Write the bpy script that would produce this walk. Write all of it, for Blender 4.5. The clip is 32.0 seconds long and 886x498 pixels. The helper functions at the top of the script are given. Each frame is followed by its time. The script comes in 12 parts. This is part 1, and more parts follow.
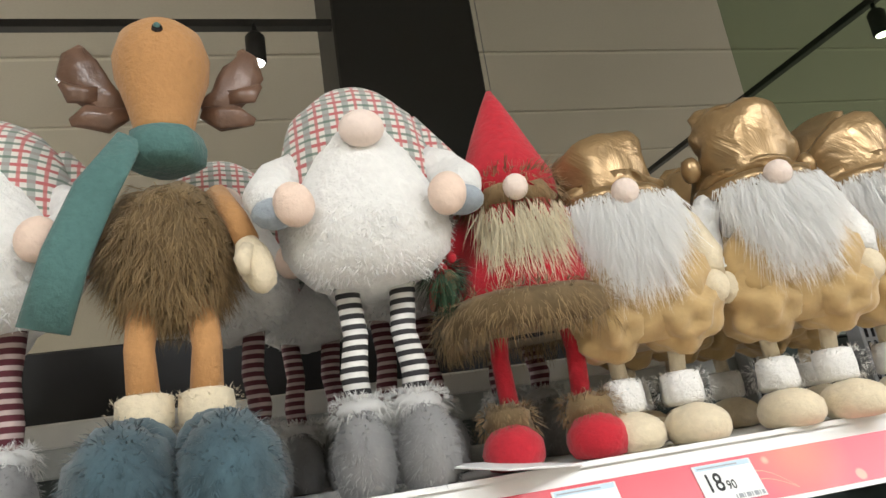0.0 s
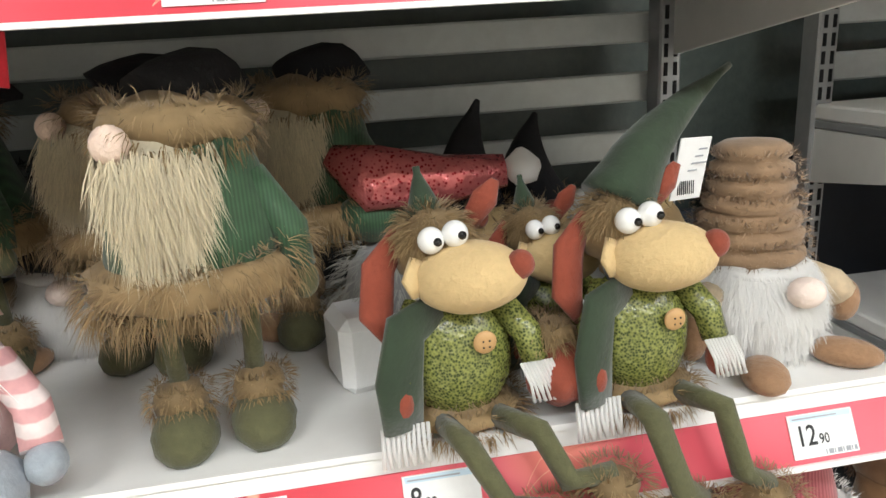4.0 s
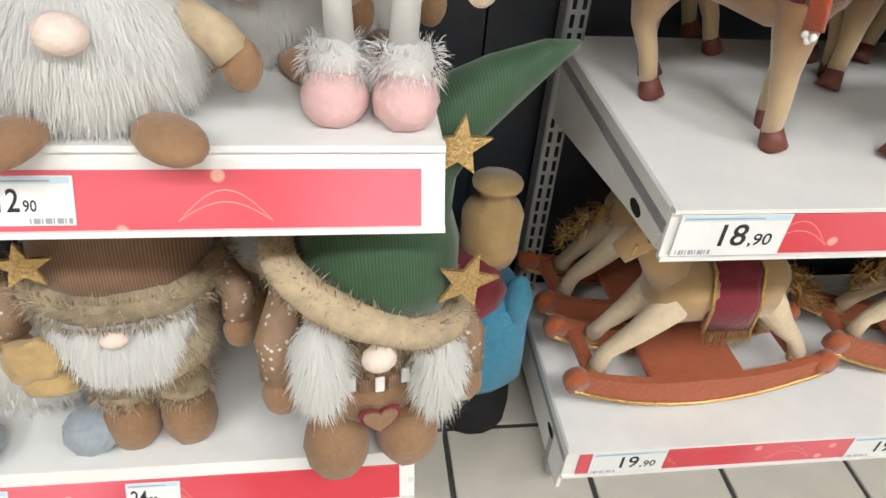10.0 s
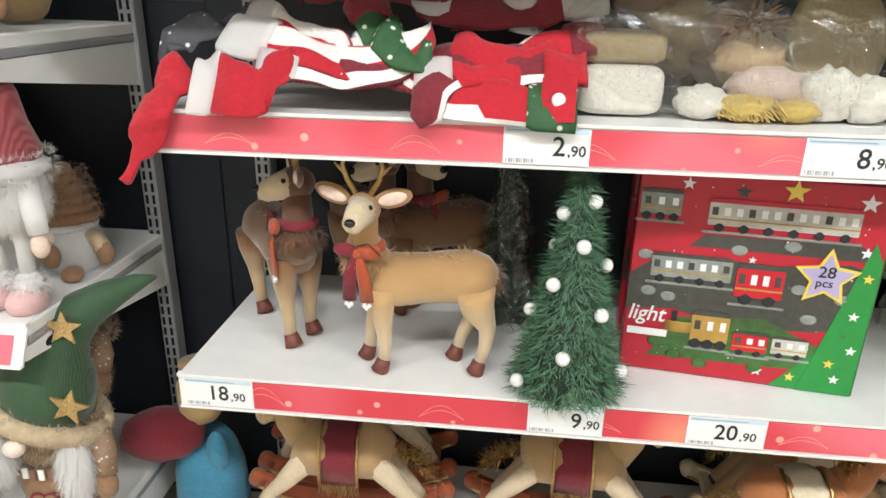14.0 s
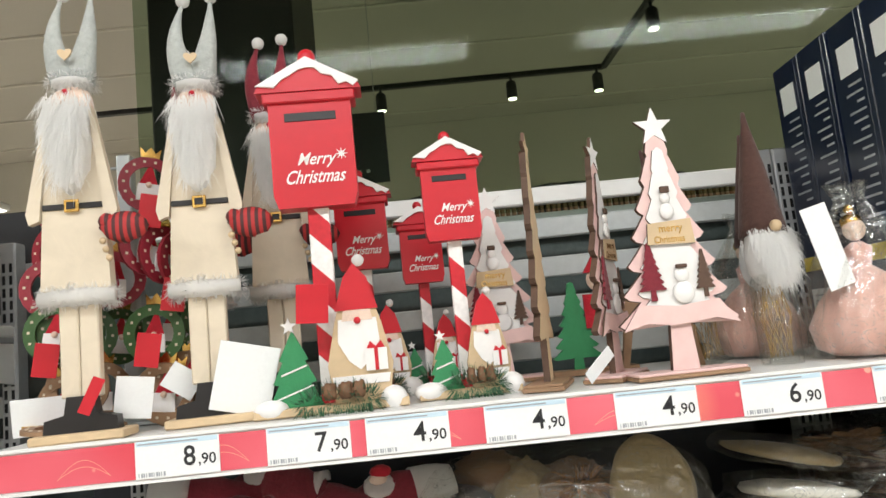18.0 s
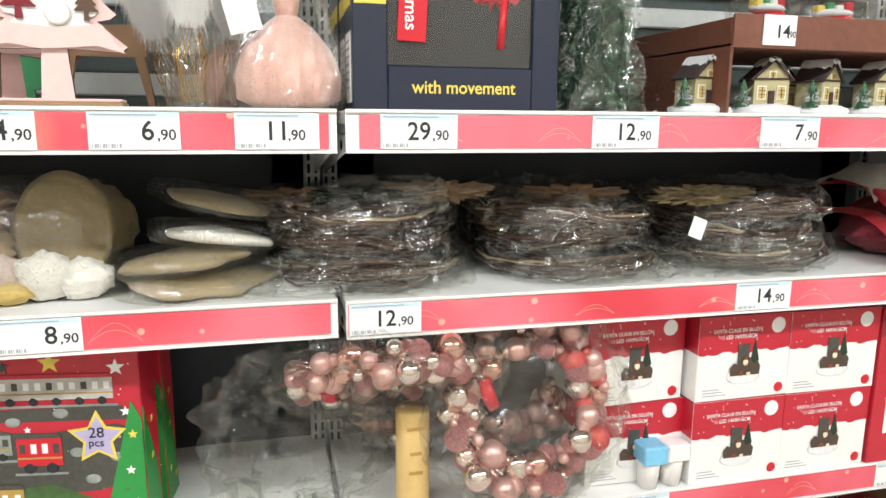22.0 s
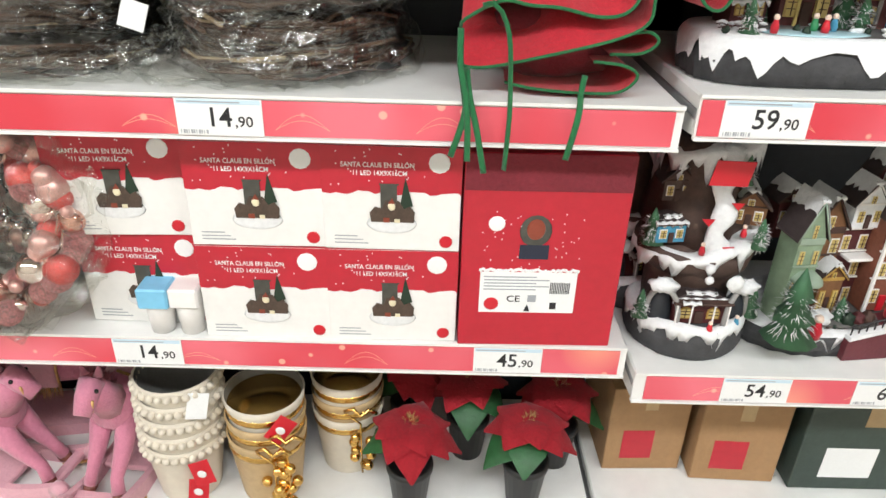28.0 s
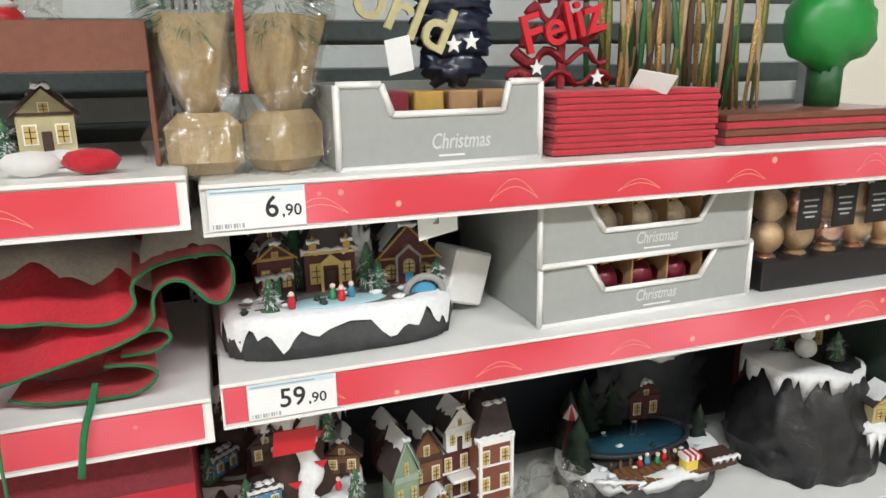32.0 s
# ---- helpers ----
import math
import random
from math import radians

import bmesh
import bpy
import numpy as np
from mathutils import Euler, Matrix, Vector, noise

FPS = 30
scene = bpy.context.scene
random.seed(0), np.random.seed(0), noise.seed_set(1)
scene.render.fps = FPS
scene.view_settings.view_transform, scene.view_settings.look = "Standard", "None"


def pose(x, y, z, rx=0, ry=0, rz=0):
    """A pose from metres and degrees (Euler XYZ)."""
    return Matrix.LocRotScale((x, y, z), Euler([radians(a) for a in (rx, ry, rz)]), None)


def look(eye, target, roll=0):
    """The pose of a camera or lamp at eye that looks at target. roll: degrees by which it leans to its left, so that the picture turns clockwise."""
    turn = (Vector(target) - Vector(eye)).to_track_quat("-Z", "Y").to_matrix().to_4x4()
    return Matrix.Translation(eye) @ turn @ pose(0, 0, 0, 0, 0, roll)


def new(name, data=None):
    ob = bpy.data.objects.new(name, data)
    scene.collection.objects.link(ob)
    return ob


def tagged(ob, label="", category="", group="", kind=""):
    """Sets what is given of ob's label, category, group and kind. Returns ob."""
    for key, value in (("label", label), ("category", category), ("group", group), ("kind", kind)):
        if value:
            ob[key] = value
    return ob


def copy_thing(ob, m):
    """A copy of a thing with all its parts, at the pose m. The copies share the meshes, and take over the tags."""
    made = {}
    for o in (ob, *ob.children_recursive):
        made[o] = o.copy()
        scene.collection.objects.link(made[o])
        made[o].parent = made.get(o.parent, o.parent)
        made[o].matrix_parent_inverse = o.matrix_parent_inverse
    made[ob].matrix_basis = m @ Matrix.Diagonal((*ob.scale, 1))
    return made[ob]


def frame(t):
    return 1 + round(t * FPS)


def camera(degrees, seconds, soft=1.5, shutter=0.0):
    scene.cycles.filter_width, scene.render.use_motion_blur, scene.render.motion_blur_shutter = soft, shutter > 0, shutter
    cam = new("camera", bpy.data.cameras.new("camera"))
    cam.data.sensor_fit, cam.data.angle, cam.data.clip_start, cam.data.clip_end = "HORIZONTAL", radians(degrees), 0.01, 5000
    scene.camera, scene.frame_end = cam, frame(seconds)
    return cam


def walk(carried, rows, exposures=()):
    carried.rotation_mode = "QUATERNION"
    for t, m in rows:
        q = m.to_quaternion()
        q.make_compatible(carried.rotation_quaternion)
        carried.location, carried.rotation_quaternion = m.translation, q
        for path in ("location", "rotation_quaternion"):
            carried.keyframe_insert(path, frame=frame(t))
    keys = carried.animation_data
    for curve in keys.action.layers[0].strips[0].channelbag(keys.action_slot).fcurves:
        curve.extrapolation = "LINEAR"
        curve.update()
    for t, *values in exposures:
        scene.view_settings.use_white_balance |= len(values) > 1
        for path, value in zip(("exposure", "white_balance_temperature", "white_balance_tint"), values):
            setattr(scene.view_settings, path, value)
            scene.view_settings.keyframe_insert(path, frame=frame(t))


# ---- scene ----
cam = camera(65.0, 32.0)
PATH = [
    (0, (-1.018, -0.608, 1.509), (-0.532, 1.257, 2.043), -8.7),
    (0.5, (-0.979, -0.626, 1.502), (-0.318, 1.231, 1.837), -6.0),
    (1, (-0.946, -0.635, 1.493), (-0.26, 1.224, 1.762), -7.2),
    (1.5, (-0.923, -0.632, 1.479), (-0.183, 1.211, 1.715), -7.6),
    (2, (-0.901, -0.624, 1.472), (-0.106, 1.201, 1.665), -7.1),
    (2.5, (-0.834, -0.608, 1.48), (0.106, 1.152, 1.616), -7.1),
    (3, (-0.751, -0.538, 1.459), (0.051, 1.292, 1.373), -2.9),
    (3.5, (-0.716, -0.483, 1.429), (-0.167, 1.415, 1.118), -3.1),
    (3.8, (-0.712, -0.481, 1.405), (-0.364, 1.44, 0.972), -3.9),
    (4, (-0.707, -0.48, 1.389), (-0.403, 1.415, 0.828), -3.6),
    (4.5, (-0.683, -0.494, 1.377), (-0.332, 1.34, 0.66), -3.4),
    (6.5, (-0.502, -0.597, 1.233), (-0.443, 1.247, 0.462), 1.2),
    (7, (-0.438, -0.593, 1.133), (-0.371, 1.267, 0.401), 6.0),
    (7.2, (-0.423, -0.584, 1.06), (-0.245, 1.267, 0.331), 6.5),
    (7.5, (-0.393, -0.548, 0.977), (-0.201, 1.318, 0.282), 8.8),
    (8, (-0.385, -0.492, 0.935), (-0.34, 1.316, 0.081), 8.9),
    (8.5, (-0.374, -0.451, 0.924), (-0.342, 1.165, -0.254), 6.5),
    (9, (-0.368, -0.44, 0.919), (-0.283, 1.012, -0.454), 7.4),
    (9.5, (-0.358, -0.44, 0.915), (-0.217, 1.002, -0.464), 8.4),
    (10, (-0.292, -0.445, 0.938), (-0.025, 1.102, -0.3), 5.0),
    (10.5, (-0.16, -0.516, 1.002), (0.289, 1.144, -0.021), 4.9),
    (11, (-0.042, -0.609, 1.039), (0.544, 1.085, 0.152), 4.3),
    (11.5, (0.064, -0.657, 1.061), (0.666, 1.076, 0.265), 3.7),
    (12, (0.186, -0.652, 1.089), (0.614, 1.09, 0.204), 6.7),
    (12.5, (0.279, -0.689, 1.097), (0.418, 1.085, 0.185), 3.2),
    (13, (0.39, -0.758, 1.099), (0.259, 1.01, 0.175), 4.0),
    (13.5, (0.474, -0.803, 1.125), (0.293, 1.026, 0.337), -0.1),
    (14, (0.505, -0.847, 1.157), (0.314, 1.014, 0.448), 1.1),
    (14.5, (0.531, -0.881, 1.187), (0.333, 1.055, 0.726), 0.8),
    (16.5, (0.568, -0.914, 1.334), (0.316, 1.068, 1.256), -3.7),
    (17, (0.571, -0.93, 1.352), (0.366, 1.058, 1.427), -5.7),
    (17.5, (0.594, -0.932, 1.368), (0.509, 1.059, 1.534), -6.1),
    (18, (0.62, -0.944, 1.364), (0.652, 1.039, 1.617), -5.8),
    (18.5, (0.642, -0.955, 1.365), (0.766, 1.017, 1.671), -7.0),
    (19, (0.655, -0.961, 1.37), (0.847, 0.998, 1.725), -7.6),
    (19.5, (0.673, -0.964, 1.356), (0.901, 0.999, 1.662), -6.4),
    (20, (0.732, -0.967, 1.344), (1.157, 0.975, 1.562), -7.2),
    (20.5, (0.846, -0.934, 1.351), (1.543, 0.922, 1.614), -1.2),
    (21, (0.966, -0.899, 1.34), (1.575, 0.998, 1.516), 3.0),
    (21.5, (1.085, -0.917, 1.282), (1.664, 0.995, 1.209), -0.4),
    (22, (1.237, -0.976, 1.262), (1.705, 0.933, 0.896), 0.4),
    (22.5, (1.315, -1.022, 1.211), (1.746, 0.87, 0.726), 1.3),
    (23, (1.379, -1.006, 1.191), (1.638, 0.887, 0.6), 0.3),
    (23.5, (1.462, -0.925, 1.163), (1.718, 0.957, 0.535), 4.9),
    (24, (1.512, -0.849, 1.184), (1.659, 1.073, 0.65), 0.6),
    (24.5, (1.539, -0.859, 1.177), (1.516, 1.066, 0.634), 1.5),
    (25, (1.634, -0.912, 1.181), (1.456, 1.002, 0.628), 0.3),
    (25.5, (1.737, -0.959, 1.176), (1.678, 0.953, 0.59), -1.1),
    (26, (1.856, -0.999, 1.154), (1.925, 0.869, 0.444), -0.7),
    (26.5, (1.948, -0.994, 1.125), (2.055, 0.829, 0.31), -2.9),
    (28.5, (2.447, -0.798, 1.285), (2.448, 0.966, 0.342), 2.6),
    (29, (2.493, -0.803, 1.312), (2.569, 1.033, 0.524), -1.4),
    (29.5, (2.508, -0.8, 1.323), (2.716, 1.03, 0.543), -1.3),
    (30, (2.52, -0.802, 1.321), (2.798, 1.022, 0.549), -0.3),
    (30.5, (2.545, -0.797, 1.319), (2.882, 1.014, 0.538), 0.8),
    (31, (2.587, -0.803, 1.32), (2.953, 1.01, 0.559), -0.4),
    (31.5, (2.63, -0.818, 1.342), (3.028, 1.037, 0.71), -2.9),
    (32, (2.681, -0.8, 1.383), (3.301, 1.034, 0.88), -0.9),
]
walk(cam, [(t, look(eye, target, roll)) for t, eye, target, roll in PATH], [(0, -0.15), (1.5, -0.1), (3, -0.2), (4.3, 0.08), (7, 0.0), (8, 0.15), (10, 0.0), (12, 0.1), (14, 0.05), (17, 0.0), (19, -0.18), (21, -0.06), (22, 0.12), (25, 0.15), (26, 0.12), (29, 0.0), (32, -0.1)])

# ---- world and lamps ----
world = bpy.data.worlds.new("store_air")
scene.world = world
world.use_nodes = True
world.node_tree.nodes["Background"].inputs[0].default_value = (0.9, 0.95, 1.0, 1)
world.node_tree.nodes["Background"].inputs[1].default_value = 0.045


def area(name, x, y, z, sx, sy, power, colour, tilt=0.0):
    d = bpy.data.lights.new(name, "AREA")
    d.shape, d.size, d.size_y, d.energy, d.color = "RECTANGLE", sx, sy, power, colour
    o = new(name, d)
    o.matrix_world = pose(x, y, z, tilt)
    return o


AISLE = [(-2.0, -2.05), (0.2, -2.05), (2.4, -2.05), (4.6, -2.05)]
for ax, ay in AISLE:
    area("aisle_lamp", ax, ay, 3.1, 1.5, 0.3, 56, (0.93, 0.965, 1.0))
# fill lamps without a known source, added at the sides to brighten the far ceiling
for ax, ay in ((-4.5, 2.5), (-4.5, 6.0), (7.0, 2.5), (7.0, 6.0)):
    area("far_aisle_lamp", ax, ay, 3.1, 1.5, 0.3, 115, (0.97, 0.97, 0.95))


# ---- materials ----
def node(tree, kind, **kw):
    n = tree.nodes.new(kind)
    for k, v in kw.items():
        n.inputs[k.replace("_", " ")].default_value = v
    return n


MATS = {}


def mat(name, rgb, rough=0.6, metal=0.0, grain=60.0, amount=0.25, bump=0.3, sheen=0.0, coat=0.0, alpha=1.0, patch=6.0, trans=0.0, emit=0.0, vary=0.0, distort=0.0, through_light=0.0):
    """A surface with colour variation at two scales and a fine relief."""
    if name in MATS:
        return MATS[name]
    m = bpy.data.materials.new(name)
    m.use_nodes = True
    t = m.node_tree
    b = t.nodes["Principled BSDF"]
    co = t.nodes.new("ShaderNodeTexCoord")
    n1 = node(t, "ShaderNodeTexNoise", Scale=grain, Detail=4.0, Roughness=0.6, Distortion=distort)
    n2 = node(t, "ShaderNodeTexNoise", Scale=patch, Detail=3.0)
    t.links.new(co.outputs["Object"], n1.inputs["Vector"])
    t.links.new(co.outputs["Object"], n2.inputs["Vector"])
    add = t.nodes.new("ShaderNodeMath")
    add.operation = "ADD"
    t.links.new(n1.outputs["Fac"], add.inputs[0])
    t.links.new(n2.outputs["Fac"], add.inputs[1])
    src = add.outputs[0]
    if vary:
        oi = t.nodes.new("ShaderNodeNewGeometry")
        mul = node(t, "ShaderNodeMath")
        mul.operation = "MULTIPLY_ADD"
        mul.inputs[1].default_value = vary
        t.links.new(oi.outputs["Random Per Island"], mul.inputs[0])
        t.links.new(src, mul.inputs[2])
        src = mul.outputs[0]
    ramp = t.nodes.new("ShaderNodeMapRange")
    ramp.inputs["From Min"].default_value, ramp.inputs["From Max"].default_value = 0.6, 1.4 + vary
    ramp.inputs["To Min"].default_value, ramp.inputs["To Max"].default_value = 1 - amount, 1 + amount
    t.links.new(src, ramp.inputs["Value"])
    hsv = node(t, "ShaderNodeHueSaturation", Color=(*rgb, 1))
    t.links.new(ramp.outputs["Result"], hsv.inputs["Value"])
    t.links.new(hsv.outputs["Color"], b.inputs["Base Color"])
    b.inputs["Roughness"].default_value, b.inputs["Metallic"].default_value = rough, metal
    if sheen:
        b.inputs["Sheen Weight"].default_value = sheen
    if coat:
        b.inputs["Coat Weight"].default_value = coat
        b.inputs["Coat Roughness"].default_value = 0.12
    if alpha < 1:
        b.inputs["Alpha"].default_value = alpha
    if trans:
        b.inputs["Transmission Weight"].default_value = trans
    if emit:
        b.inputs["Emission Color"].default_value = (*rgb, 1)
        b.inputs["Emission Strength"].default_value = emit
    if bump:
        bp = node(t, "ShaderNodeBump", Strength=bump, Distance=0.004)
        t.links.new(n1.outputs["Fac"], bp.inputs["Height"])
        t.links.new(bp.outputs["Normal"], b.inputs["Normal"])
    if through_light:
        tl = t.nodes.new("ShaderNodeBsdfTranslucent")
        t.links.new(hsv.outputs["Color"], tl.inputs["Color"])
        mx = t.nodes.new("ShaderNodeMixShader")
        mx.inputs[0].default_value = through_light
        t.links.new(b.outputs[0], mx.inputs[1])
        t.links.new(tl.outputs[0], mx.inputs[2])
        t.links.new(mx.outputs[0], t.nodes["Material Output"].inputs[0])
    MATS[name] = m
    return m


def two_tone(name, rgb1, rgb2, kind="WAVE", scale=20.0, rough=0.7, axis="Z", sharp=0.5, bump=0.2, sheen=0.0, metal=0.0, distort=0.0, width=0.03):
    """Stripes, checks, sequins or dots of two colours."""
    m = bpy.data.materials.new(name)
    m.use_nodes = True
    t = m.node_tree
    b = t.nodes["Principled BSDF"]
    co = t.nodes.new("ShaderNodeTexCoord")
    if kind == "WAVE":
        tex = node(t, "ShaderNodeTexWave", Scale=scale, Distortion=distort, Detail=1.0)
        tex.bands_direction = axis
        out = tex.outputs["Fac"]
    elif kind == "DOTS":
        tex = node(t, "ShaderNodeTexVoronoi", Scale=scale)
        out = tex.outputs["Distance"]
    else:
        tex = node(t, "ShaderNodeTexNoise", Scale=scale, Detail=3.0)
        out = tex.outputs["Fac"]
    t.links.new(co.outputs["Object"], tex.inputs["Vector"])
    r = t.nodes.new("ShaderNodeMapRange")
    r.inputs["From Min"].default_value, r.inputs["From Max"].default_value = sharp - width, sharp + width
    t.links.new(out, r.inputs["Value"])
    nz = node(t, "ShaderNodeTexNoise", Scale=90.0, Detail=3.0)
    t.links.new(co.outputs["Object"], nz.inputs["Vector"])
    mx = t.nodes.new("ShaderNodeMix")
    mx.data_type = "RGBA"
    mx.inputs["A"].default_value, mx.inputs["B"].default_value = (*rgb1, 1), (*rgb2, 1)
    t.links.new(r.outputs["Result"], mx.inputs["Factor"])
    hs = t.nodes.new("ShaderNodeHueSaturation")
    mr = t.nodes.new("ShaderNodeMapRange")
    mr.inputs["To Min"].default_value, mr.inputs["To Max"].default_value = 0.75, 1.25
    t.links.new(nz.outputs["Fac"], mr.inputs["Value"])
    t.links.new(mr.outputs["Result"], hs.inputs["Value"])
    t.links.new(mx.outputs["Result"], hs.inputs["Color"])
    t.links.new(hs.outputs["Color"], b.inputs["Base Color"])
    b.inputs["Roughness"].default_value, b.inputs["Metallic"].default_value = rough, metal
    if sheen:
        b.inputs["Sheen Weight"].default_value = sheen
    if bump:
        bp = node(t, "ShaderNodeBump", Strength=bump, Distance=0.003)
        t.links.new(nz.outputs["Fac"], bp.inputs["Height"])
        t.links.new(bp.outputs["Normal"], b.inputs["Normal"])
    MATS[name] = m
    return m


def film_mat(name="clear_film", gloss=0.07, crease=0.42):
    """Clear crinkled wrapping film: see-through, glossy, with sharp pale creases."""
    m = bpy.data.materials.new(name)
    m.use_nodes = True
    t = m.node_tree
    out = t.nodes["Material Output"]
    t.nodes.remove(t.nodes["Principled BSDF"])
    tr = node(t, "ShaderNodeBsdfTransparent", Color=(0.93, 0.935, 0.92, 1))
    gl = node(t, "ShaderNodeBsdfGlossy", Color=(1, 1, 1, 1), Roughness=0.06)
    df = node(t, "ShaderNodeBsdfDiffuse", Color=(0.85, 0.86, 0.84, 1))
    g2 = node(t, "ShaderNodeBsdfGlossy", Color=(1, 1, 1, 1), Roughness=0.28)
    co = t.nodes.new("ShaderNodeTexCoord")
    nz = node(t, "ShaderNodeTexNoise", Scale=26.0, Detail=3.0, Roughness=0.6, Distortion=1.6)
    t.links.new(co.outputs["Object"], nz.inputs["Vector"])
    bp = node(t, "ShaderNodeBump", Strength=0.5, Distance=0.01)
    t.links.new(nz.outputs["Fac"], bp.inputs["Height"])
    t.links.new(bp.outputs["Normal"], gl.inputs["Normal"])
    t.links.new(bp.outputs["Normal"], g2.inputs["Normal"])
    lines = []
    for scale, warp, wide in ((15.0, 2.5, 0.007), (30.0, 1.6, 0.006)):
        n2 = node(t, "ShaderNodeTexNoise", Scale=scale, Detail=2.0, Distortion=warp)
        t.links.new(co.outputs["Object"], n2.inputs["Vector"])
        sb = t.nodes.new("ShaderNodeMath")
        sb.operation = "SUBTRACT"
        sb.inputs[1].default_value = 0.52
        t.links.new(n2.outputs["Fac"], sb.inputs[0])
        ab = t.nodes.new("ShaderNodeMath")
        ab.operation = "ABSOLUTE"
        t.links.new(sb.outputs[0], ab.inputs[0])
        cr = t.nodes.new("ShaderNodeMapRange")
        cr.inputs["From Min"].default_value, cr.inputs["From Max"].default_value = 0.0, wide
        cr.inputs["To Min"].default_value, cr.inputs["To Max"].default_value = crease, 0.004
        t.links.new(ab.outputs[0], cr.inputs["Value"])
        lines.append(cr)
    mx = t.nodes.new("ShaderNodeMath")
    mx.operation = "MAXIMUM"
    t.links.new(lines[0].outputs["Result"], mx.inputs[0])
    t.links.new(lines[1].outputs["Result"], mx.inputs[1])
    m0, m1, m2 = (t.nodes.new("ShaderNodeMixShader") for k in range(3))
    m0.inputs[0].default_value = 0.7
    t.links.new(df.outputs[0], m0.inputs[1])
    t.links.new(g2.outputs[0], m0.inputs[2])
    t.links.new(mx.outputs[0], m1.inputs[0])
    m2.inputs[0].default_value = gloss
    t.links.new(tr.outputs[0], m1.inputs[1])
    t.links.new(m0.outputs[0], m1.inputs[2])
    t.links.new(m1.outputs[0], m2.inputs[1])
    t.links.new(gl.outputs[0], m2.inputs[2])
    t.links.new(m2.outputs[0], out.inputs[0])
    MATS["film"] = m
    return m


def glass_mat(name="tinted_glass", tint=(0.70, 0.77, 0.68, 1), gloss=0.003):
    """Tinted glass of the partition: darkens what lies behind and mirrors the aisle."""
    m = bpy.data.materials.new(name)
    m.use_nodes = True
    t = m.node_tree
    t.nodes.remove(t.nodes["Principled BSDF"])
    tr = node(t, "ShaderNodeBsdfTransparent", Color=tint)
    gl = node(t, "ShaderNodeBsdfGlossy", Color=(1, 1, 1, 1), Roughness=0.015)
    mx = t.nodes.new("ShaderNodeMixShader")
    mx.inputs[0].default_value = gloss
    t.links.new(tr.outputs[0], mx.inputs[1])
    t.links.new(gl.outputs[0], mx.inputs[2])
    t.links.new(mx.outputs[0], t.nodes["Material Output"].inputs[0])
    return m


def strip_mat():
    """Printed rail paper: red, fading to pink in places, with golden light spots."""
    m = bpy.data.materials.new("red_rail_paper")
    m.use_nodes = True
    t = m.node_tree
    b = t.nodes["Principled BSDF"]
    co = t.nodes.new("ShaderNodeTexCoord")
    nz = node(t, "ShaderNodeTexNoise", Scale=3.0, Detail=2.0)
    vo = node(t, "ShaderNodeTexVoronoi", Scale=22.0)
    v2 = node(t, "ShaderNodeTexVoronoi", Scale=4.5)
    for n in (nz, vo, v2):
        t.links.new(co.outputs["Object"], n.inputs["Vector"])

    def rng(src, a, c, lo, hi):
        r = t.nodes.new("ShaderNodeMapRange")
        r.inputs["From Min"].default_value, r.inputs["From Max"].default_value = a, c
        r.inputs["To Min"].default_value, r.inputs["To Max"].default_value = lo, hi
        t.links.new(src, r.inputs["Value"])
        return r.outputs["Result"]

    def mix(fac, a, c):
        x = t.nodes.new("ShaderNodeMix")
        x.data_type = "RGBA"
        t.links.new(fac, x.inputs["Factor"])
        for s, v in (("A", a), ("B", c)):
            if isinstance(v, tuple):
                x.inputs[s].default_value = v
            else:
                t.links.new(v, x.inputs[s])
        return x.outputs["Result"]

    base = mix(rng(nz.outputs["Fac"], 0.4, 0.62, 0, 1), (0.65, 0.05, 0.075, 1), (0.80, 0.17, 0.22, 1))
    glow = mix(rng(v2.outputs["Distance"], 0.0, 0.28, 0.55, 0), base, (0.95, 0.5, 0.28, 1))
    dots = mix(rng(vo.outputs["Distance"], 0.10, 0.14, 0.5, 0), glow, (0.95, 0.72, 0.5, 1))
    t.links.new(dots, b.inputs["Base Color"])
    b.inputs["Roughness"].default_value = 0.32
    MATS["strip"] = m
    return m


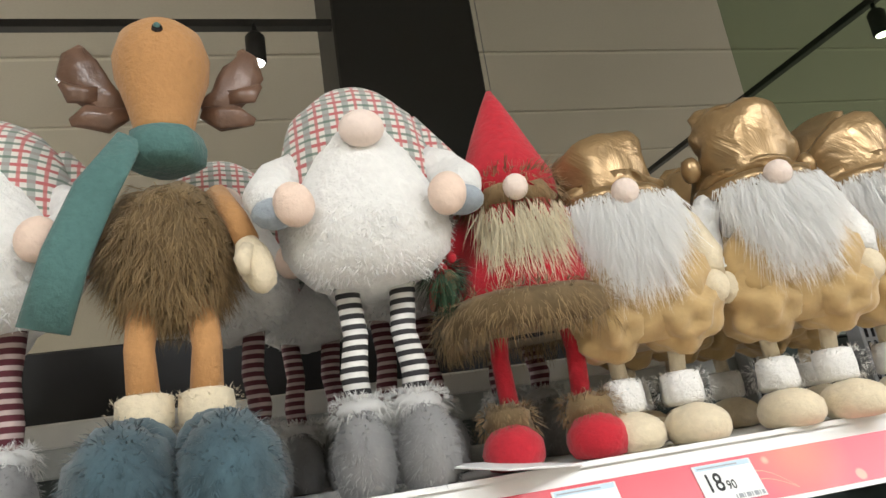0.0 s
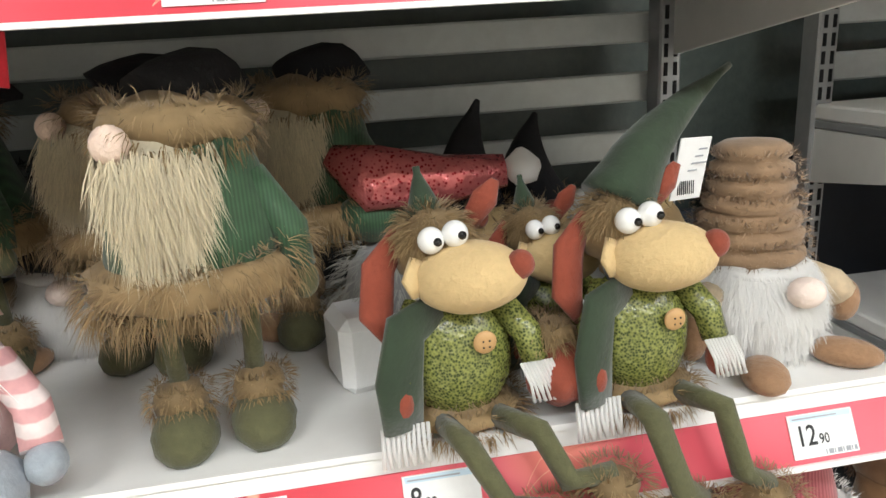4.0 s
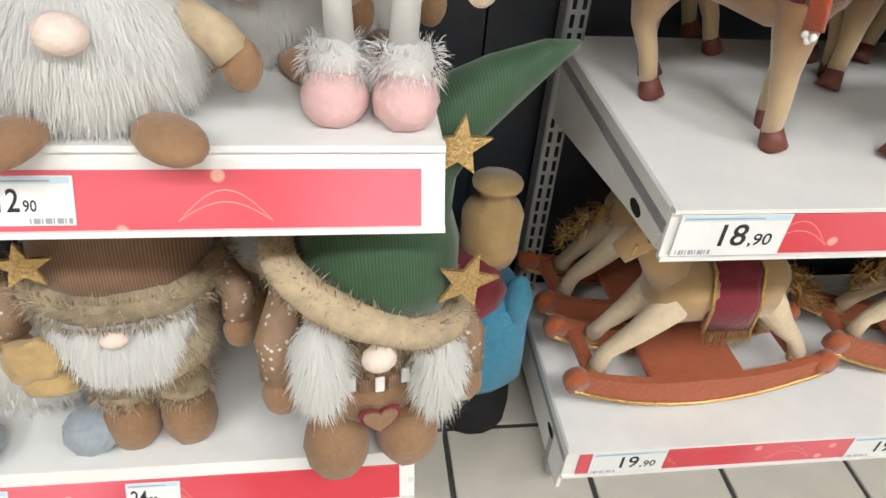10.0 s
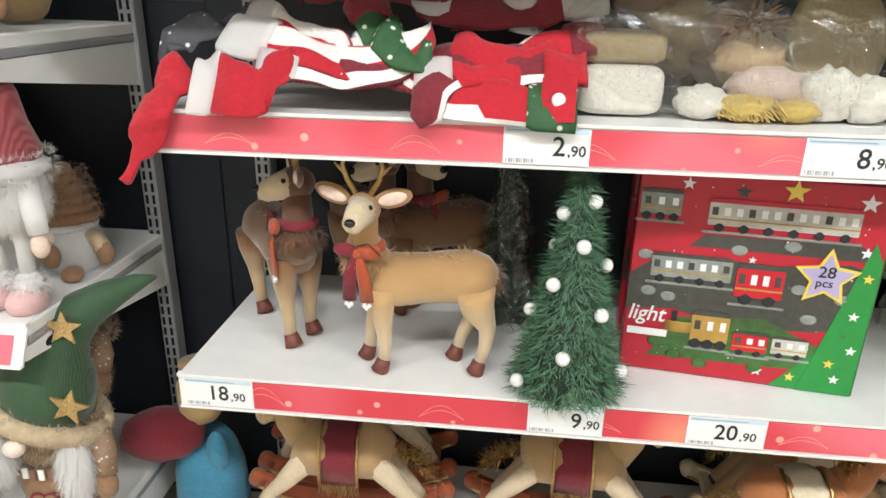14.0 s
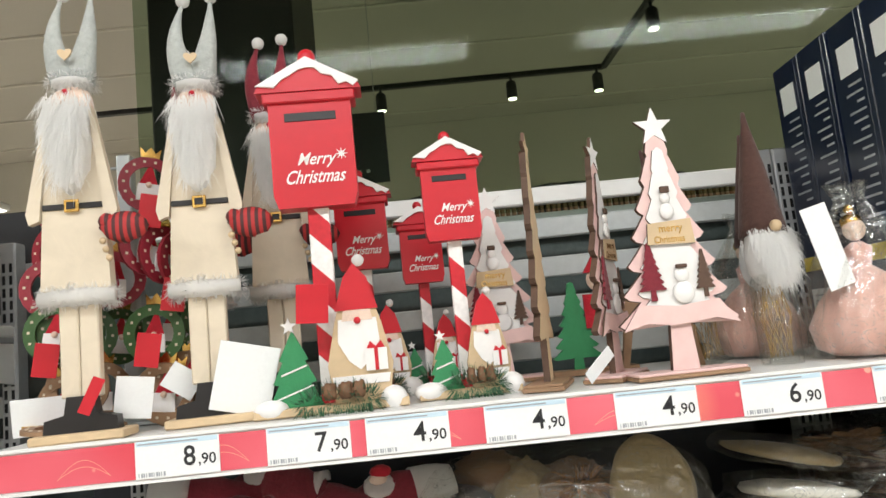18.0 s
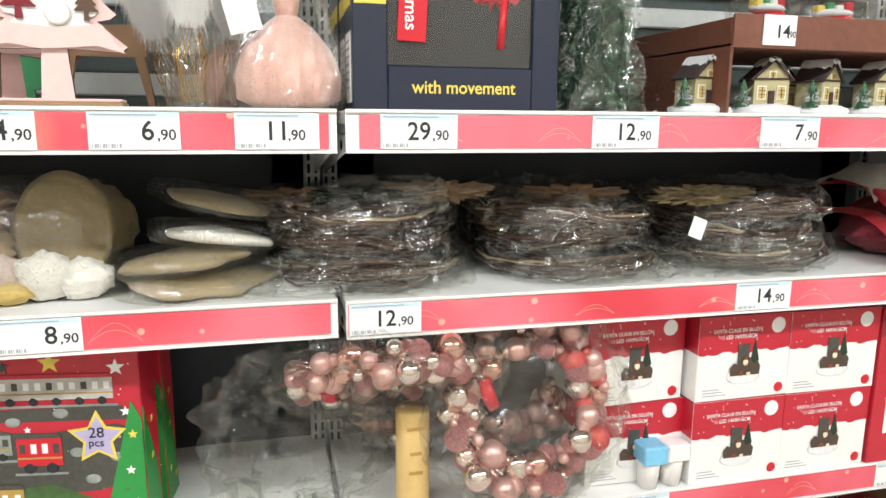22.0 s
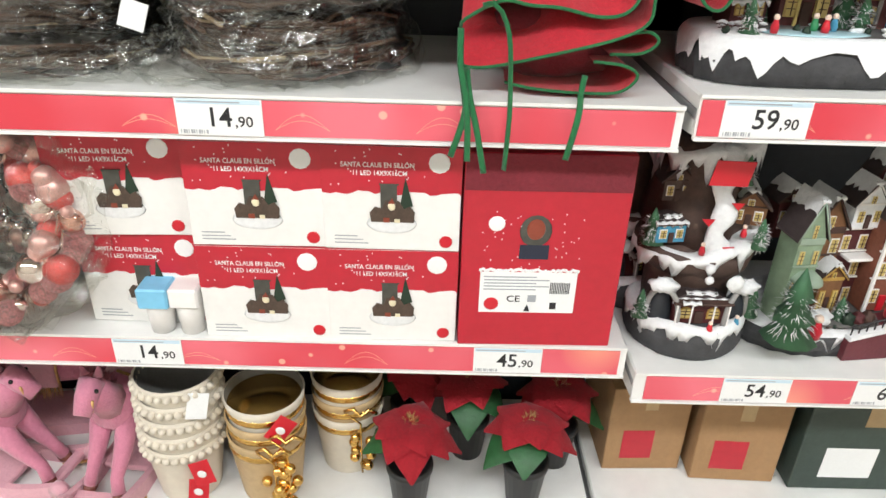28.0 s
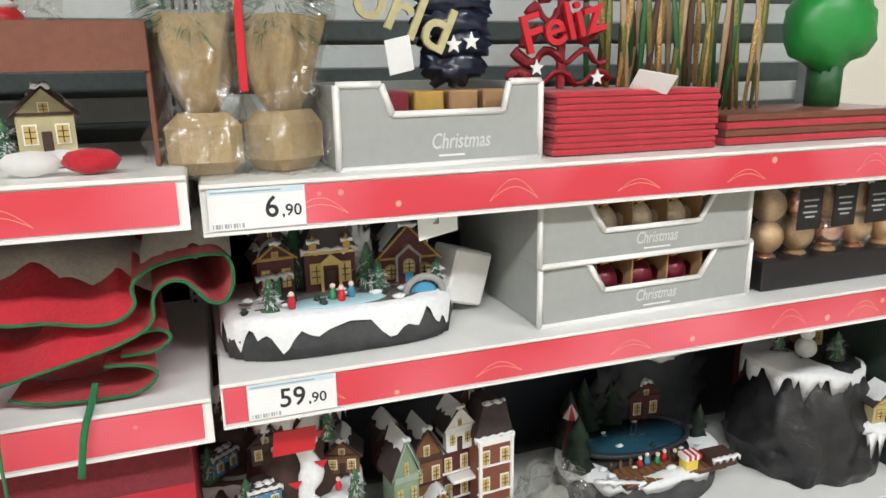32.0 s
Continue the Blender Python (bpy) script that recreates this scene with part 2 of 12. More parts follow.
# ---- mesh tools ----
class Geo:
    """Collects the faces of one mesh, with a material for each face."""

    def __init__(self):
        self.v, self.f, self.mi, self.mats, self.flat = [], [], [], [], []
        self.n = {}

    def add(self, verts, faces, m, flat=False):
        base = len(self.v)
        self.v.extend(tuple(p) for p in verts)
        if m not in self.mats:
            self.mats.append(m)
        k = self.mats.index(m)
        self.f.extend(tuple(i + base for i in f) for f in faces)
        self.mi.extend([k] * len(faces))
        self.flat.extend([flat] * len(faces))
        return self

    def sphere(self, c, r, m, seg=16, rings=10, rough=0.0, freq=8.0, rot=None, squash=None):
        r = (r, r, r) if isinstance(r, (int, float)) else r
        vs, fs = [], []
        for i in range(rings + 1):
            th = math.pi * i / rings
            for j in range(seg):
                ph = 2 * math.pi * j / seg
                p = Vector((math.sin(th) * math.cos(ph), math.sin(th) * math.sin(ph), math.cos(th)))
                k = 1 + (rough * noise.noise(p * freq * 0.4 + Vector(c) * 7) if rough else 0)
                q = Vector((p.x * r[0] * k, p.y * r[1] * k, p.z * r[2] * k))
                if squash is not None and q.z < squash:
                    q.z = squash
                if rot is not None:
                    q = rot @ q
                vs.append((q.x + c[0], q.y + c[1], q.z + c[2]))
        for i in range(rings):
            for j in range(seg):
                a, b = i * seg + j, i * seg + (j + 1) % seg
                if i == 0:
                    fs.append((a, a + seg, b + seg))
                elif i == rings - 1:
                    fs.append((a, a + seg, b))
                else:
                    fs.append((a, a + seg, b + seg, b))
        return self.add(vs, fs, m)

    def tube(self, pts, radii, m, seg=10, rough=0.0, cap=True, flatten=1.0):
        pts = [Vector(p) for p in pts]
        n = len(pts)
        if isinstance(radii, (int, float)):
            radii = [radii] * n
        vs, fs = [], []
        side = None
        for i, p in enumerate(pts):
            d = (pts[min(i + 1, n - 1)] - pts[max(i - 1, 0)]).normalized()
            if side is None:
                side = d.cross(Vector((0.13, 0.97, 0.2))).normalized()
            side = (side - d * side.dot(d)).normalized()
            up = d.cross(side)
            for j in range(seg):
                a = 2 * math.pi * j / seg
                k = radii[i] * (1 + (rough * noise.noise(p * 40 + Vector((math.cos(a), math.sin(a), 0)) * 2) if rough else 0))
                vs.append(p + (side * math.cos(a) + up * math.sin(a) * flatten) * k)
        for i in range(n - 1):
            for j in range(seg):
                a, b = i * seg + j, i * seg + (j + 1) % seg
                fs.append((a, b, b + seg, a + seg))
        if cap:
            fs.append(tuple(range(seg - 1, -1, -1)))
            fs.append(tuple(range((n - 1) * seg, n * seg)))
        return self.add(vs, fs, m)

    def lathe(self, c, prof, m, seg=18, rough=0.0, rx=1.0, ry=1.0, freq=1.0, fold=0, depth=0.0):
        """A turned body: prof holds (radius, height) pairs; fold and depth pleat it."""
        vs, fs = [], []
        for i, (r, z) in enumerate(prof):
            for j in range(seg):
                a = 2 * math.pi * j / seg
                k = 1 + (depth * math.sin(fold * a) if fold else 0)
                if rough:
                    k += rough * noise.noise(Vector((math.cos(a) * 2 * freq, math.sin(a) * 2 * freq, z * 30 * freq + c[0] * 9)))
                vs.append((c[0] + r * k * math.cos(a) * rx, c[1] + r * k * math.sin(a) * ry, c[2] + z))
        for i in range(len(prof) - 1):
            for j in range(seg):
                a, b = i * seg + j, i * seg + (j + 1) % seg
                fs.append((a, b, b + seg, a + seg))
        fs.append(tuple(range(seg - 1, -1, -1)))
        fs.append(tuple(range((len(prof) - 1) * seg, len(prof) * seg)))
        return self.add(vs, fs, m)

    def box(self, lo, hi, m, bev=0.002, rot=None, c=None):
        """A box with chamfered edges, from its low to its high corner."""
        lo, hi = Vector(lo), Vector(hi)
        mid, h = (lo + hi) / 2, (hi - lo) / 2
        bev = min(bev, h.x * 0.49, h.y * 0.49, h.z * 0.49)
        vs, idx = [], {}
        for sx in (-1, 1):
            for sy in (-1, 1):
                for sz in (-1, 1):
                    for ax in range(3):
                        p = [sx * (h.x - bev), sy * (h.y - bev), sz * (h.z - bev)]
                        p[ax] = (sx * h.x, sy * h.y, sz * h.z)[ax]
                        idx[(sx, sy, sz, ax)] = len(vs)
                        vs.append(Vector(p))
        fs = []
        q = [(-1, -1), (1, -1), (1, 1), (-1, 1)]
        for s in (-1, 1):
            fs.append([idx[(s, a, b, 0)] for a, b in q][:: s])
            fs.append([idx[(a, s, b, 1)] for a, b in q][:: -s])
            fs.append([idx[(a, b, s, 2)] for a, b in q][:: s])
        for a in (-1, 1):
            for b in (-1, 1):
                fs.append([idx[(a, b, -1, 0)], idx[(a, b, 1, 0)], idx[(a, b, 1, 1)], idx[(a, b, -1, 1)]][:: a * b])
                fs.append([idx[(a, -1, b, 0)], idx[(a, -1, b, 2)], idx[(a, 1, b, 2)], idx[(a, 1, b, 0)]][:: a * b])
                fs.append([idx[(-1, a, b, 1)], idx[(1, a, b, 1)], idx[(1, a, b, 2)], idx[(-1, a, b, 2)]][:: a * b])
        for sx in (-1, 1):
            for sy in (-1, 1):
                for sz in (-1, 1):
                    fs.append([idx[(sx, sy, sz, k)] for k in range(3)][:: sx * sy * sz])
        if rot is not None:
            vs = [rot @ p for p in vs]
        ctr = mid if c is None else Vector(c)
        return self.add([p + ctr for p in vs], fs, m, flat=True)

    def prism(self, outline, depth, m, at, ax="xz", rim=None):
        """A flat cut-out of some thickness: outline in (u, v), standing in the xz plane or lying in xy."""
        n = len(outline)
        sx, sy, sz = at
        vs = []
        for d in (0, depth):
            for u, v in outline:
                vs.append((sx + u, sy + d, sz + v) if ax == "xz" else ((sx + u, sy + v, sz + d) if ax == "xy" else (sx + d, sy + u, sz + v)))
        self.add(vs, [tuple(range(n)), tuple(range(2 * n - 1, n - 1, -1))], m, flat=True)
        self.add(vs, [(i, i + n, (i + 1) % n + n, (i + 1) % n) for i in range(n)], rim or m, flat=True)
        return self

    def strands(self, roots, dirs, length, m, width=0.0025, droop=0.5, wave=0.25, seed=1, face=None):
        """Fur: slim tapered hairs, two from each root, that bend under their weight and part at the tips."""
        rnd = random.Random(seed)
        vs, fs = [], []
        base = len(self.v)
        for p, d in zip(roots, dirs):
            p, d = Vector(p), Vector(d).normalized()
            d0 = ((Vector(face) if face else d) + Vector((0, -0.2, 0.5))).normalized()
            d0 = (d0 + Vector((rnd.uniform(-0.25, 0.25), rnd.uniform(-0.25, 0.25), rnd.uniform(-0.25, 0.25)))).normalized()
            ln = length * rnd.uniform(0.5, 1.0)
            d = (d * 0.6 + Vector((0, 0, -droop * 0.7))).normalized()
            side = d.cross(d0 + Vector((rnd.uniform(-0.5, 0.5), rnd.uniform(-0.5, 0.5), rnd.uniform(-0.5, 0.5)))).normalized() * width * 0.2 * rnd.uniform(0.6, 1.3)
            bend = Vector((rnd.uniform(-wave, wave), rnd.uniform(-wave, wave), -droop))
            d = (d + Vector((rnd.uniform(-wave, wave), rnd.uniform(-wave, wave), rnd.uniform(-wave, wave)))).normalized()
            for h in range(2):
                off = Vector((rnd.uniform(-1, 1), rnd.uniform(-1, 1), rnd.uniform(-1, 1))) * width * 0.7
                q = p + off
                a = q + d * ln * 0.5 + bend * ln * 0.12 + off * 1.5
                e = q + d * ln * rnd.uniform(0.75, 0.95) + bend * ln * 0.6 + off * 2.5
                k = len(vs)
                vs += [q - side, q + side, a - side * 0.8, a + side * 0.8, e]
                for i in range(5):
                    self.n[base + k + i] = d0
                if (side.cross(a - q)).dot(d0) > 0:
                    fs += [(k, k + 1, k + 3, k + 2), (k + 2, k + 3, k + 4)]
                else:
                    fs += [(k + 2, k + 3, k + 1, k), (k + 4, k + 3, k + 2)]
        return self.add(vs, fs, m)

    def fur(self, c, r, m, n, length, lo=-1.0, hi=1.0, front=-2.0, droop=0.5, width=0.0025, seed=1, wave=0.3):
        """Fur on an ellipsoid, between two heights of it, and on its front side alone if front is over -1."""
        rnd = random.Random(seed)
        roots, dirs = [], []
        r = (r, r, r) if isinstance(r, (int, float)) else r
        n = int(n * 3.4)
        while len(roots) < n:
            z, a = rnd.uniform(lo, hi), rnd.uniform(0, 2 * math.pi)
            k = math.sqrt(max(0.0, 1 - z * z))
            p = Vector((k * math.cos(a), k * math.sin(a), z))
            if -p.y < front:
                continue
            roots.append((c[0] + p.x * r[0], c[1] + p.y * r[1], c[2] + p.z * r[2]))
            dirs.append((p.x / r[0], p.y / r[1], p.z / r[2]))
        return self.strands(roots, dirs, length, m, width, droop, wave, seed)

    def ringfur(self, c, rad, m, n, length, thick=0.01, droop=0.6, seed=1, width=0.0025, ry=1.0, tilt=0.0):
        """A fur band round an upright axis."""
        rnd = random.Random(seed)
        roots, dirs = [], []
        for _ in range(int(n * 3.4)):
            a, b = rnd.uniform(0, 2 * math.pi), rnd.uniform(0, 2 * math.pi)
            x, y = math.cos(a), math.sin(a) * ry
            roots.append((c[0] + x * (rad + thick * 0.6 * math.cos(b)), c[1] + y * (rad + thick * 0.6 * math.cos(b)), c[2] + thick * math.sin(b) + tilt * x))
            dirs.append((x * math.cos(b), y * math.cos(b), math.sin(b)))
        return self.strands(roots, dirs, length, m, width, droop, 0.35, seed)

    def crumple(self, amp, seed=1):
        """Dents a skin of film into sharp facets."""
        rnd = random.Random(seed)
        out = []
        for p in self.v:
            q = Vector(p)
            n = noise.noise_vector(q * 45) * amp
            out.append(tuple(q + n + Vector((rnd.uniform(-1, 1), rnd.uniform(-1, 1), rnd.uniform(-1, 1))) * amp * 0.35))
        self.v = out
        self.flat = [True] * len(self.flat)
        return self

    def moved(self, m4):
        self.v = [tuple(m4 @ Vector(p)) for p in self.v]
        r = m4.to_3x3().inverted().transposed()
        self.n = {k: (r @ d).normalized() for k, d in self.n.items()}
        return self

    def mesh(self, name):
        me = bpy.data.meshes.new(name)
        me.from_pydata(self.v, [], self.f)
        for m in self.mats:
            me.materials.append(m)
        me.polygons.foreach_set("material_index", self.mi)
        me.polygons.foreach_set("use_smooth", [not f for f in self.flat])
        me.update()
        if self.n:
            vn = np.zeros(len(self.v) * 3)
            me.vertices.foreach_get("normal", vn)
            vn = vn.reshape(-1, 3)
            keys = list(self.n)
            vn[keys] = [tuple(self.n[k]) for k in keys]
            pn = np.zeros(len(self.f) * 3)
            me.polygons.foreach_get("normal", pn)
            pn = pn.reshape(-1, 3)
            idx = np.zeros(len(me.loops), dtype=np.int32)
            me.loops.foreach_get("vertex_index", idx)
            ln = np.array([len(f) for f in self.f])
            own = np.repeat(np.arange(len(self.f)), ln)
            flat = np.array(self.flat)[own]
            res = np.where(flat[:, None], pn[own], vn[idx])
            me.normals_split_custom_set(res.tolist())
        return me


def thing(name, label, category, group="", kind="", at=None, geo=None):
    """A top-level thing: a mesh, or an empty that will carry its parts."""
    o = new(name, geo.mesh(name) if geo else None)
    if at is not None:
        o.matrix_basis = at
    return tagged(o, label, category, group, kind)


def part(name, geo, parent, label="", at=None):
    o = new(name, geo.mesh(name) if isinstance(geo, Geo) else geo)
    o.parent = parent
    if at is not None:
        o.matrix_basis = at
    return tagged(o, label)


GLYPHS = {}


def text_faces(text, size):
    """Vertices and faces of a flat word, in (x, z), from the built-in font."""
    if text not in GLYPHS:
        cu = bpy.data.curves.new("word", "FONT")
        cu.body, cu.size, cu.resolution_u = text, 1.0, 3
        cu.offset = 0.012
        o = new("word", cu)
        me = bpy.data.meshes.new_from_object(o.evaluated_get(bpy.context.evaluated_depsgraph_get()))
        GLYPHS[text] = ([tuple(v.co) for v in me.vertices], [tuple(p.vertices) for p in me.polygons])
        bpy.data.objects.remove(o)
        bpy.data.meshes.remove(me)
        bpy.data.curves.remove(cu)
    vs, fs = GLYPHS[text]
    return [(x * size, y * size) for x, y, _ in vs], fs


def write(g, text, size, m, at, stretch=1.0, flip=False, lean=0.0):
    """Puts a word on a face that looks towards -y; at is the left end of its base line."""
    vs, fs = text_faces(text, size)
    s = -1 if flip else 1
    g.add([(at[0] + s * (x * stretch + y * lean), at[1], at[2] + s * y) for x, y in vs], fs, m, flat=True)
    return max((x for x, _ in vs), default=0) * stretch

# ---- surfaces ----
WHITE = mat("white_enamel", (0.80, 0.80, 0.78), 0.38, amount=0.06, grain=25, bump=0.03)
GREYM = mat("grey_metal", (0.36, 0.37, 0.38), 0.42, metal=0.3, amount=0.12, bump=0.05)
RAILM = mat("pale_rail_metal", (0.5, 0.53, 0.53), 0.4, metal=0.2, amount=0.1, bump=0.05)
NAVY = mat("dark_back_panel", (0.012, 0.016, 0.024), 0.5, amount=0.3, bump=0.05)
BLACK = mat("black_paint", (0.012, 0.012, 0.013), 0.5, amount=0.2, bump=0.05)
SLOT = mat("slot_shadow_gap", (0.004, 0.004, 0.005), 0.9, amount=0.1, bump=0)
PAPER = mat("white_label_paper", (0.82, 0.83, 0.83), 0.5, amount=0.04, grain=200, bump=0.02)
INK = mat("black_ink", (0.02, 0.02, 0.022), 0.6, amount=0.1, bump=0)
INKG = mat("grey_print", (0.35, 0.37, 0.4), 0.6, amount=0.1, bump=0)
BLUEP = mat("pale_blue_print", (0.55, 0.70, 0.80), 0.6, amount=0.05, bump=0)
STRIP = strip_mat()
GOLDP = mat("gold_line_print", (0.85, 0.40, 0.28), 0.4, amount=0.1, bump=0)
TILE = mat("cream_floor_tile", (0.56, 0.52, 0.45), 0.28, amount=0.10, grain=14, patch=3, bump=0.03, coat=0.2)
GROUT = mat("dark_grout", (0.045, 0.043, 0.04), 0.9, amount=0.3, grain=80)
CEIL = mat("beige_ceiling", (0.50, 0.47, 0.41), 0.8, amount=0.06, patch=0.8, bump=0.05)
WALLM = mat("store_wall_paint", (0.6, 0.57, 0.5), 0.8, amount=0.08, patch=1.2, bump=0.05)
GLOW = mat("lamp_glow", (1.0, 0.95, 0.85), 0.5, amount=0.0, bump=0, emit=7)

# ---- shell of the store ----
g = Geo().box((-6, -3.2, -0.12), (9, 8, -0.004), GROUT, 0.001)
floor = tagged(new("floor", g.mesh("floor")), "cream square floor tiles with dark joints", "floor", kind="structure")
g = Geo().box((-6, -3.2, 4.2), (9, 8, 4.3), CEIL)
for k in range(12):
    g.box((-6, -3 + k * 0.95, 4.185), (9, -2.97 + k * 0.95, 4.2), WALLM, 0.001)
tagged(new("ceiling", g.mesh("ceiling")), "beige store ceiling with thin panel joints", "ceiling", kind="structure")
for nm, lo, hi in (("wall_north", (-6, 8, 0), (9, 8.15, 4.2)), ("wall_south", (-6, -3.35, 0), (9, -3.2, 4.2)), ("wall_west", (-6.15, -3.2, 0), (-6, 8, 4.2)), ("wall_east", (9, -3.2, 0), (9.15, 8, 4.2))):
    tagged(new(nm, Geo().box(lo, hi, WALLM).mesh(nm)), "plain painted store wall", "wall", kind="structure")
g = Geo().box((-0.64, 2.25, 0), (0.06, 2.95, 4.2), BLACK, 0.01)
tagged(new("column", g.mesh("column")), "square black painted store column", "column", kind="structure")


def ceiling_lamp(x, y):
    o = thing("ceiling_light", "long white ceiling light, assumed fixture", "light", "aisle ceiling lights", at=pose(x, y, 3.1))
    part("housing", Geo().box((-0.8, -0.2, 0.02), (0.8, 0.2, 0.09), WHITE, 0.01), o)
    part("diffuser", Geo().box((-0.77, -0.17, 0.012), (0.77, 0.17, 0.02), GLOW, 0.003), o, "glowing white diffuser")
    for sx in (-0.6, 0.6):
        part("hanger", Geo().tube([(sx, 0, 0.09), (sx, 0, 1.1)], 0.006, GREYM, 6), o)


for ax, ay in AISLE:
    ceiling_lamp(ax, ay)
# made-up fixtures to go with the added fill lamps
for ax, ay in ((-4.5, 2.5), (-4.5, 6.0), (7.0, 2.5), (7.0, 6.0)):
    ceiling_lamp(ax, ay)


def track(p, q, heads):
    p, q = Vector(p), Vector(q)
    d = (q - p).normalized()
    o = thing("track_light", "black ceiling track with small spot heads", "light", "ceiling tracks", at=Matrix.Translation(p))
    side = d.cross(Vector((0, 0, 1)))
    r = Matrix((d, side, Vector((0, 0, 1)))).transposed()
    part("rail", Geo().box((0, -0.025, -0.02), ((q - p).length, 0.025, 0.02), BLACK, 0.003, rot=r, c=(q - p) / 2), o)
    for h in heads:
        b = d * h
        e = Vector((b.x, b.y, 0))
        hd = part("spot_head", Geo().lathe(e + Vector((0, -0.02, -0.21)), [(0.045, 0), (0.045, 0.13), (0.03, 0.15), (0.012, 0.155), (0.012, 0.2)], BLACK, 14), o)
        part("spot_glass", Geo().lathe(e + Vector((0, -0.02, -0.216)), [(0.036, 0), (0.036, 0.005)], GLOW, 14), hd, "bright spot glass")


track((-2.5, 4.7, 3.5), (2.22, 4.7, 3.5), (1.2, 2.82, 3.92, 4.65))
track((2.22, 4.7, 3.5), (2.36, 1.0, 3.5), (1.15, 2.6))
track((-3.5, 2.3, 3.5), (-0.64, 2.3, 3.5), (0.9, 2.5))

# ---- shelving ----
random.seed(5)


def arc_line(g, x, z, w, h, y, m):
    """A thin printed crescent."""
    pts = [(x + w * k / 10, z + h * math.sin(math.pi * k / 10)) for k in range(11)]
    lo = [(x + w * k / 10, z + h * 0.62 * math.sin(math.pi * k / 10)) for k in range(11)]
    for line in (pts, lo):
        vs, fs = [], []
        for u, v in line:
            vs += [(u, y, v - 0.0004), (u, y, v + 0.0004)]
        fs = [(2 * k, 2 * k + 2, 2 * k + 3, 2 * k + 1) for k in range(10)]
        g.add(vs, fs, m, flat=True)


def flat_bar(x0, x1, y, z0, z1, m):
    return Geo().add([(x0, y, z0), (x1, y, z0), (x1, y, z1), (x0, y, z1)], [(0, 1, 2, 3)], m, flat=True)


def price_label(x, z, y, price, left, h, parent):
    """A paper price card on the rail; x is the place of the large figures."""
    w = 0.062 if left else 0.111
    x0 = x - (0.018 if left else (0.073 if len(price) == 1 else 0.060))
    c = part("price_label", Geo().box((x0, y - 0.0022, z - h / 2), (x0 + w, y - 0.001, z + h / 2), PAPER, 0.0004), parent, "white paper price card with black figures")
    yy = y - 0.0026
    size = h * (0.66 if left else 0.74)
    zb = z - h * (0.26 if left else 0.24)
    g, g2 = Geo(), Geo()
    if left:
        a = write(g, price, size, INK, (x0 + 0.005, yy, zb + 0.002), 0.9)
        write(g2, "90", size * 0.5, INK, (x0 + 0.007 + a, yy, zb + 0.002), 0.9)
        u0, u1 = x0 + 0.03, x0 + 0.06
    else:
        xa = x - (0.010 if len(price) == 1 else 0.022)
        a = write(g, price, size, INK, (xa, yy, zb), 0.95)
        write(g2, ",90", size * 0.55, INK, (xa + 0.003 + a, yy, zb))
        u0, u1 = x0 + 0.004, x0 + 0.04
    part("price_figure", g, c)
    part("cents_figure", g2, c)
    code = Geo()
    for k in range(11):
        q = u0 + (u1 - u0) * k / 11
        code.add([(q, yy, z - h * 0.45), (q + 0.0011 + 0.0008 * (k * 5 % 3), yy, z - h * 0.45), (q + 0.0011 + 0.0008 * (k * 5 % 3), yy, z - h * 0.34), (q, yy, z - h * 0.34)], [(0, 1, 2, 3)], INKG, flat=True)
    tagged(part("barcode", code, c), kind="stuff")
    part("blue_band", flat_bar(x0 + 0.002, x0 + w - 0.002, yy, z + h * 0.36, z + h * 0.49, BLUEP), c)
    part("print_line", flat_bar(x0 + 0.004, x0 + w * 0.75, yy - 0.0003, z + h * 0.40, z + h * 0.435, INKG), c)
    return c


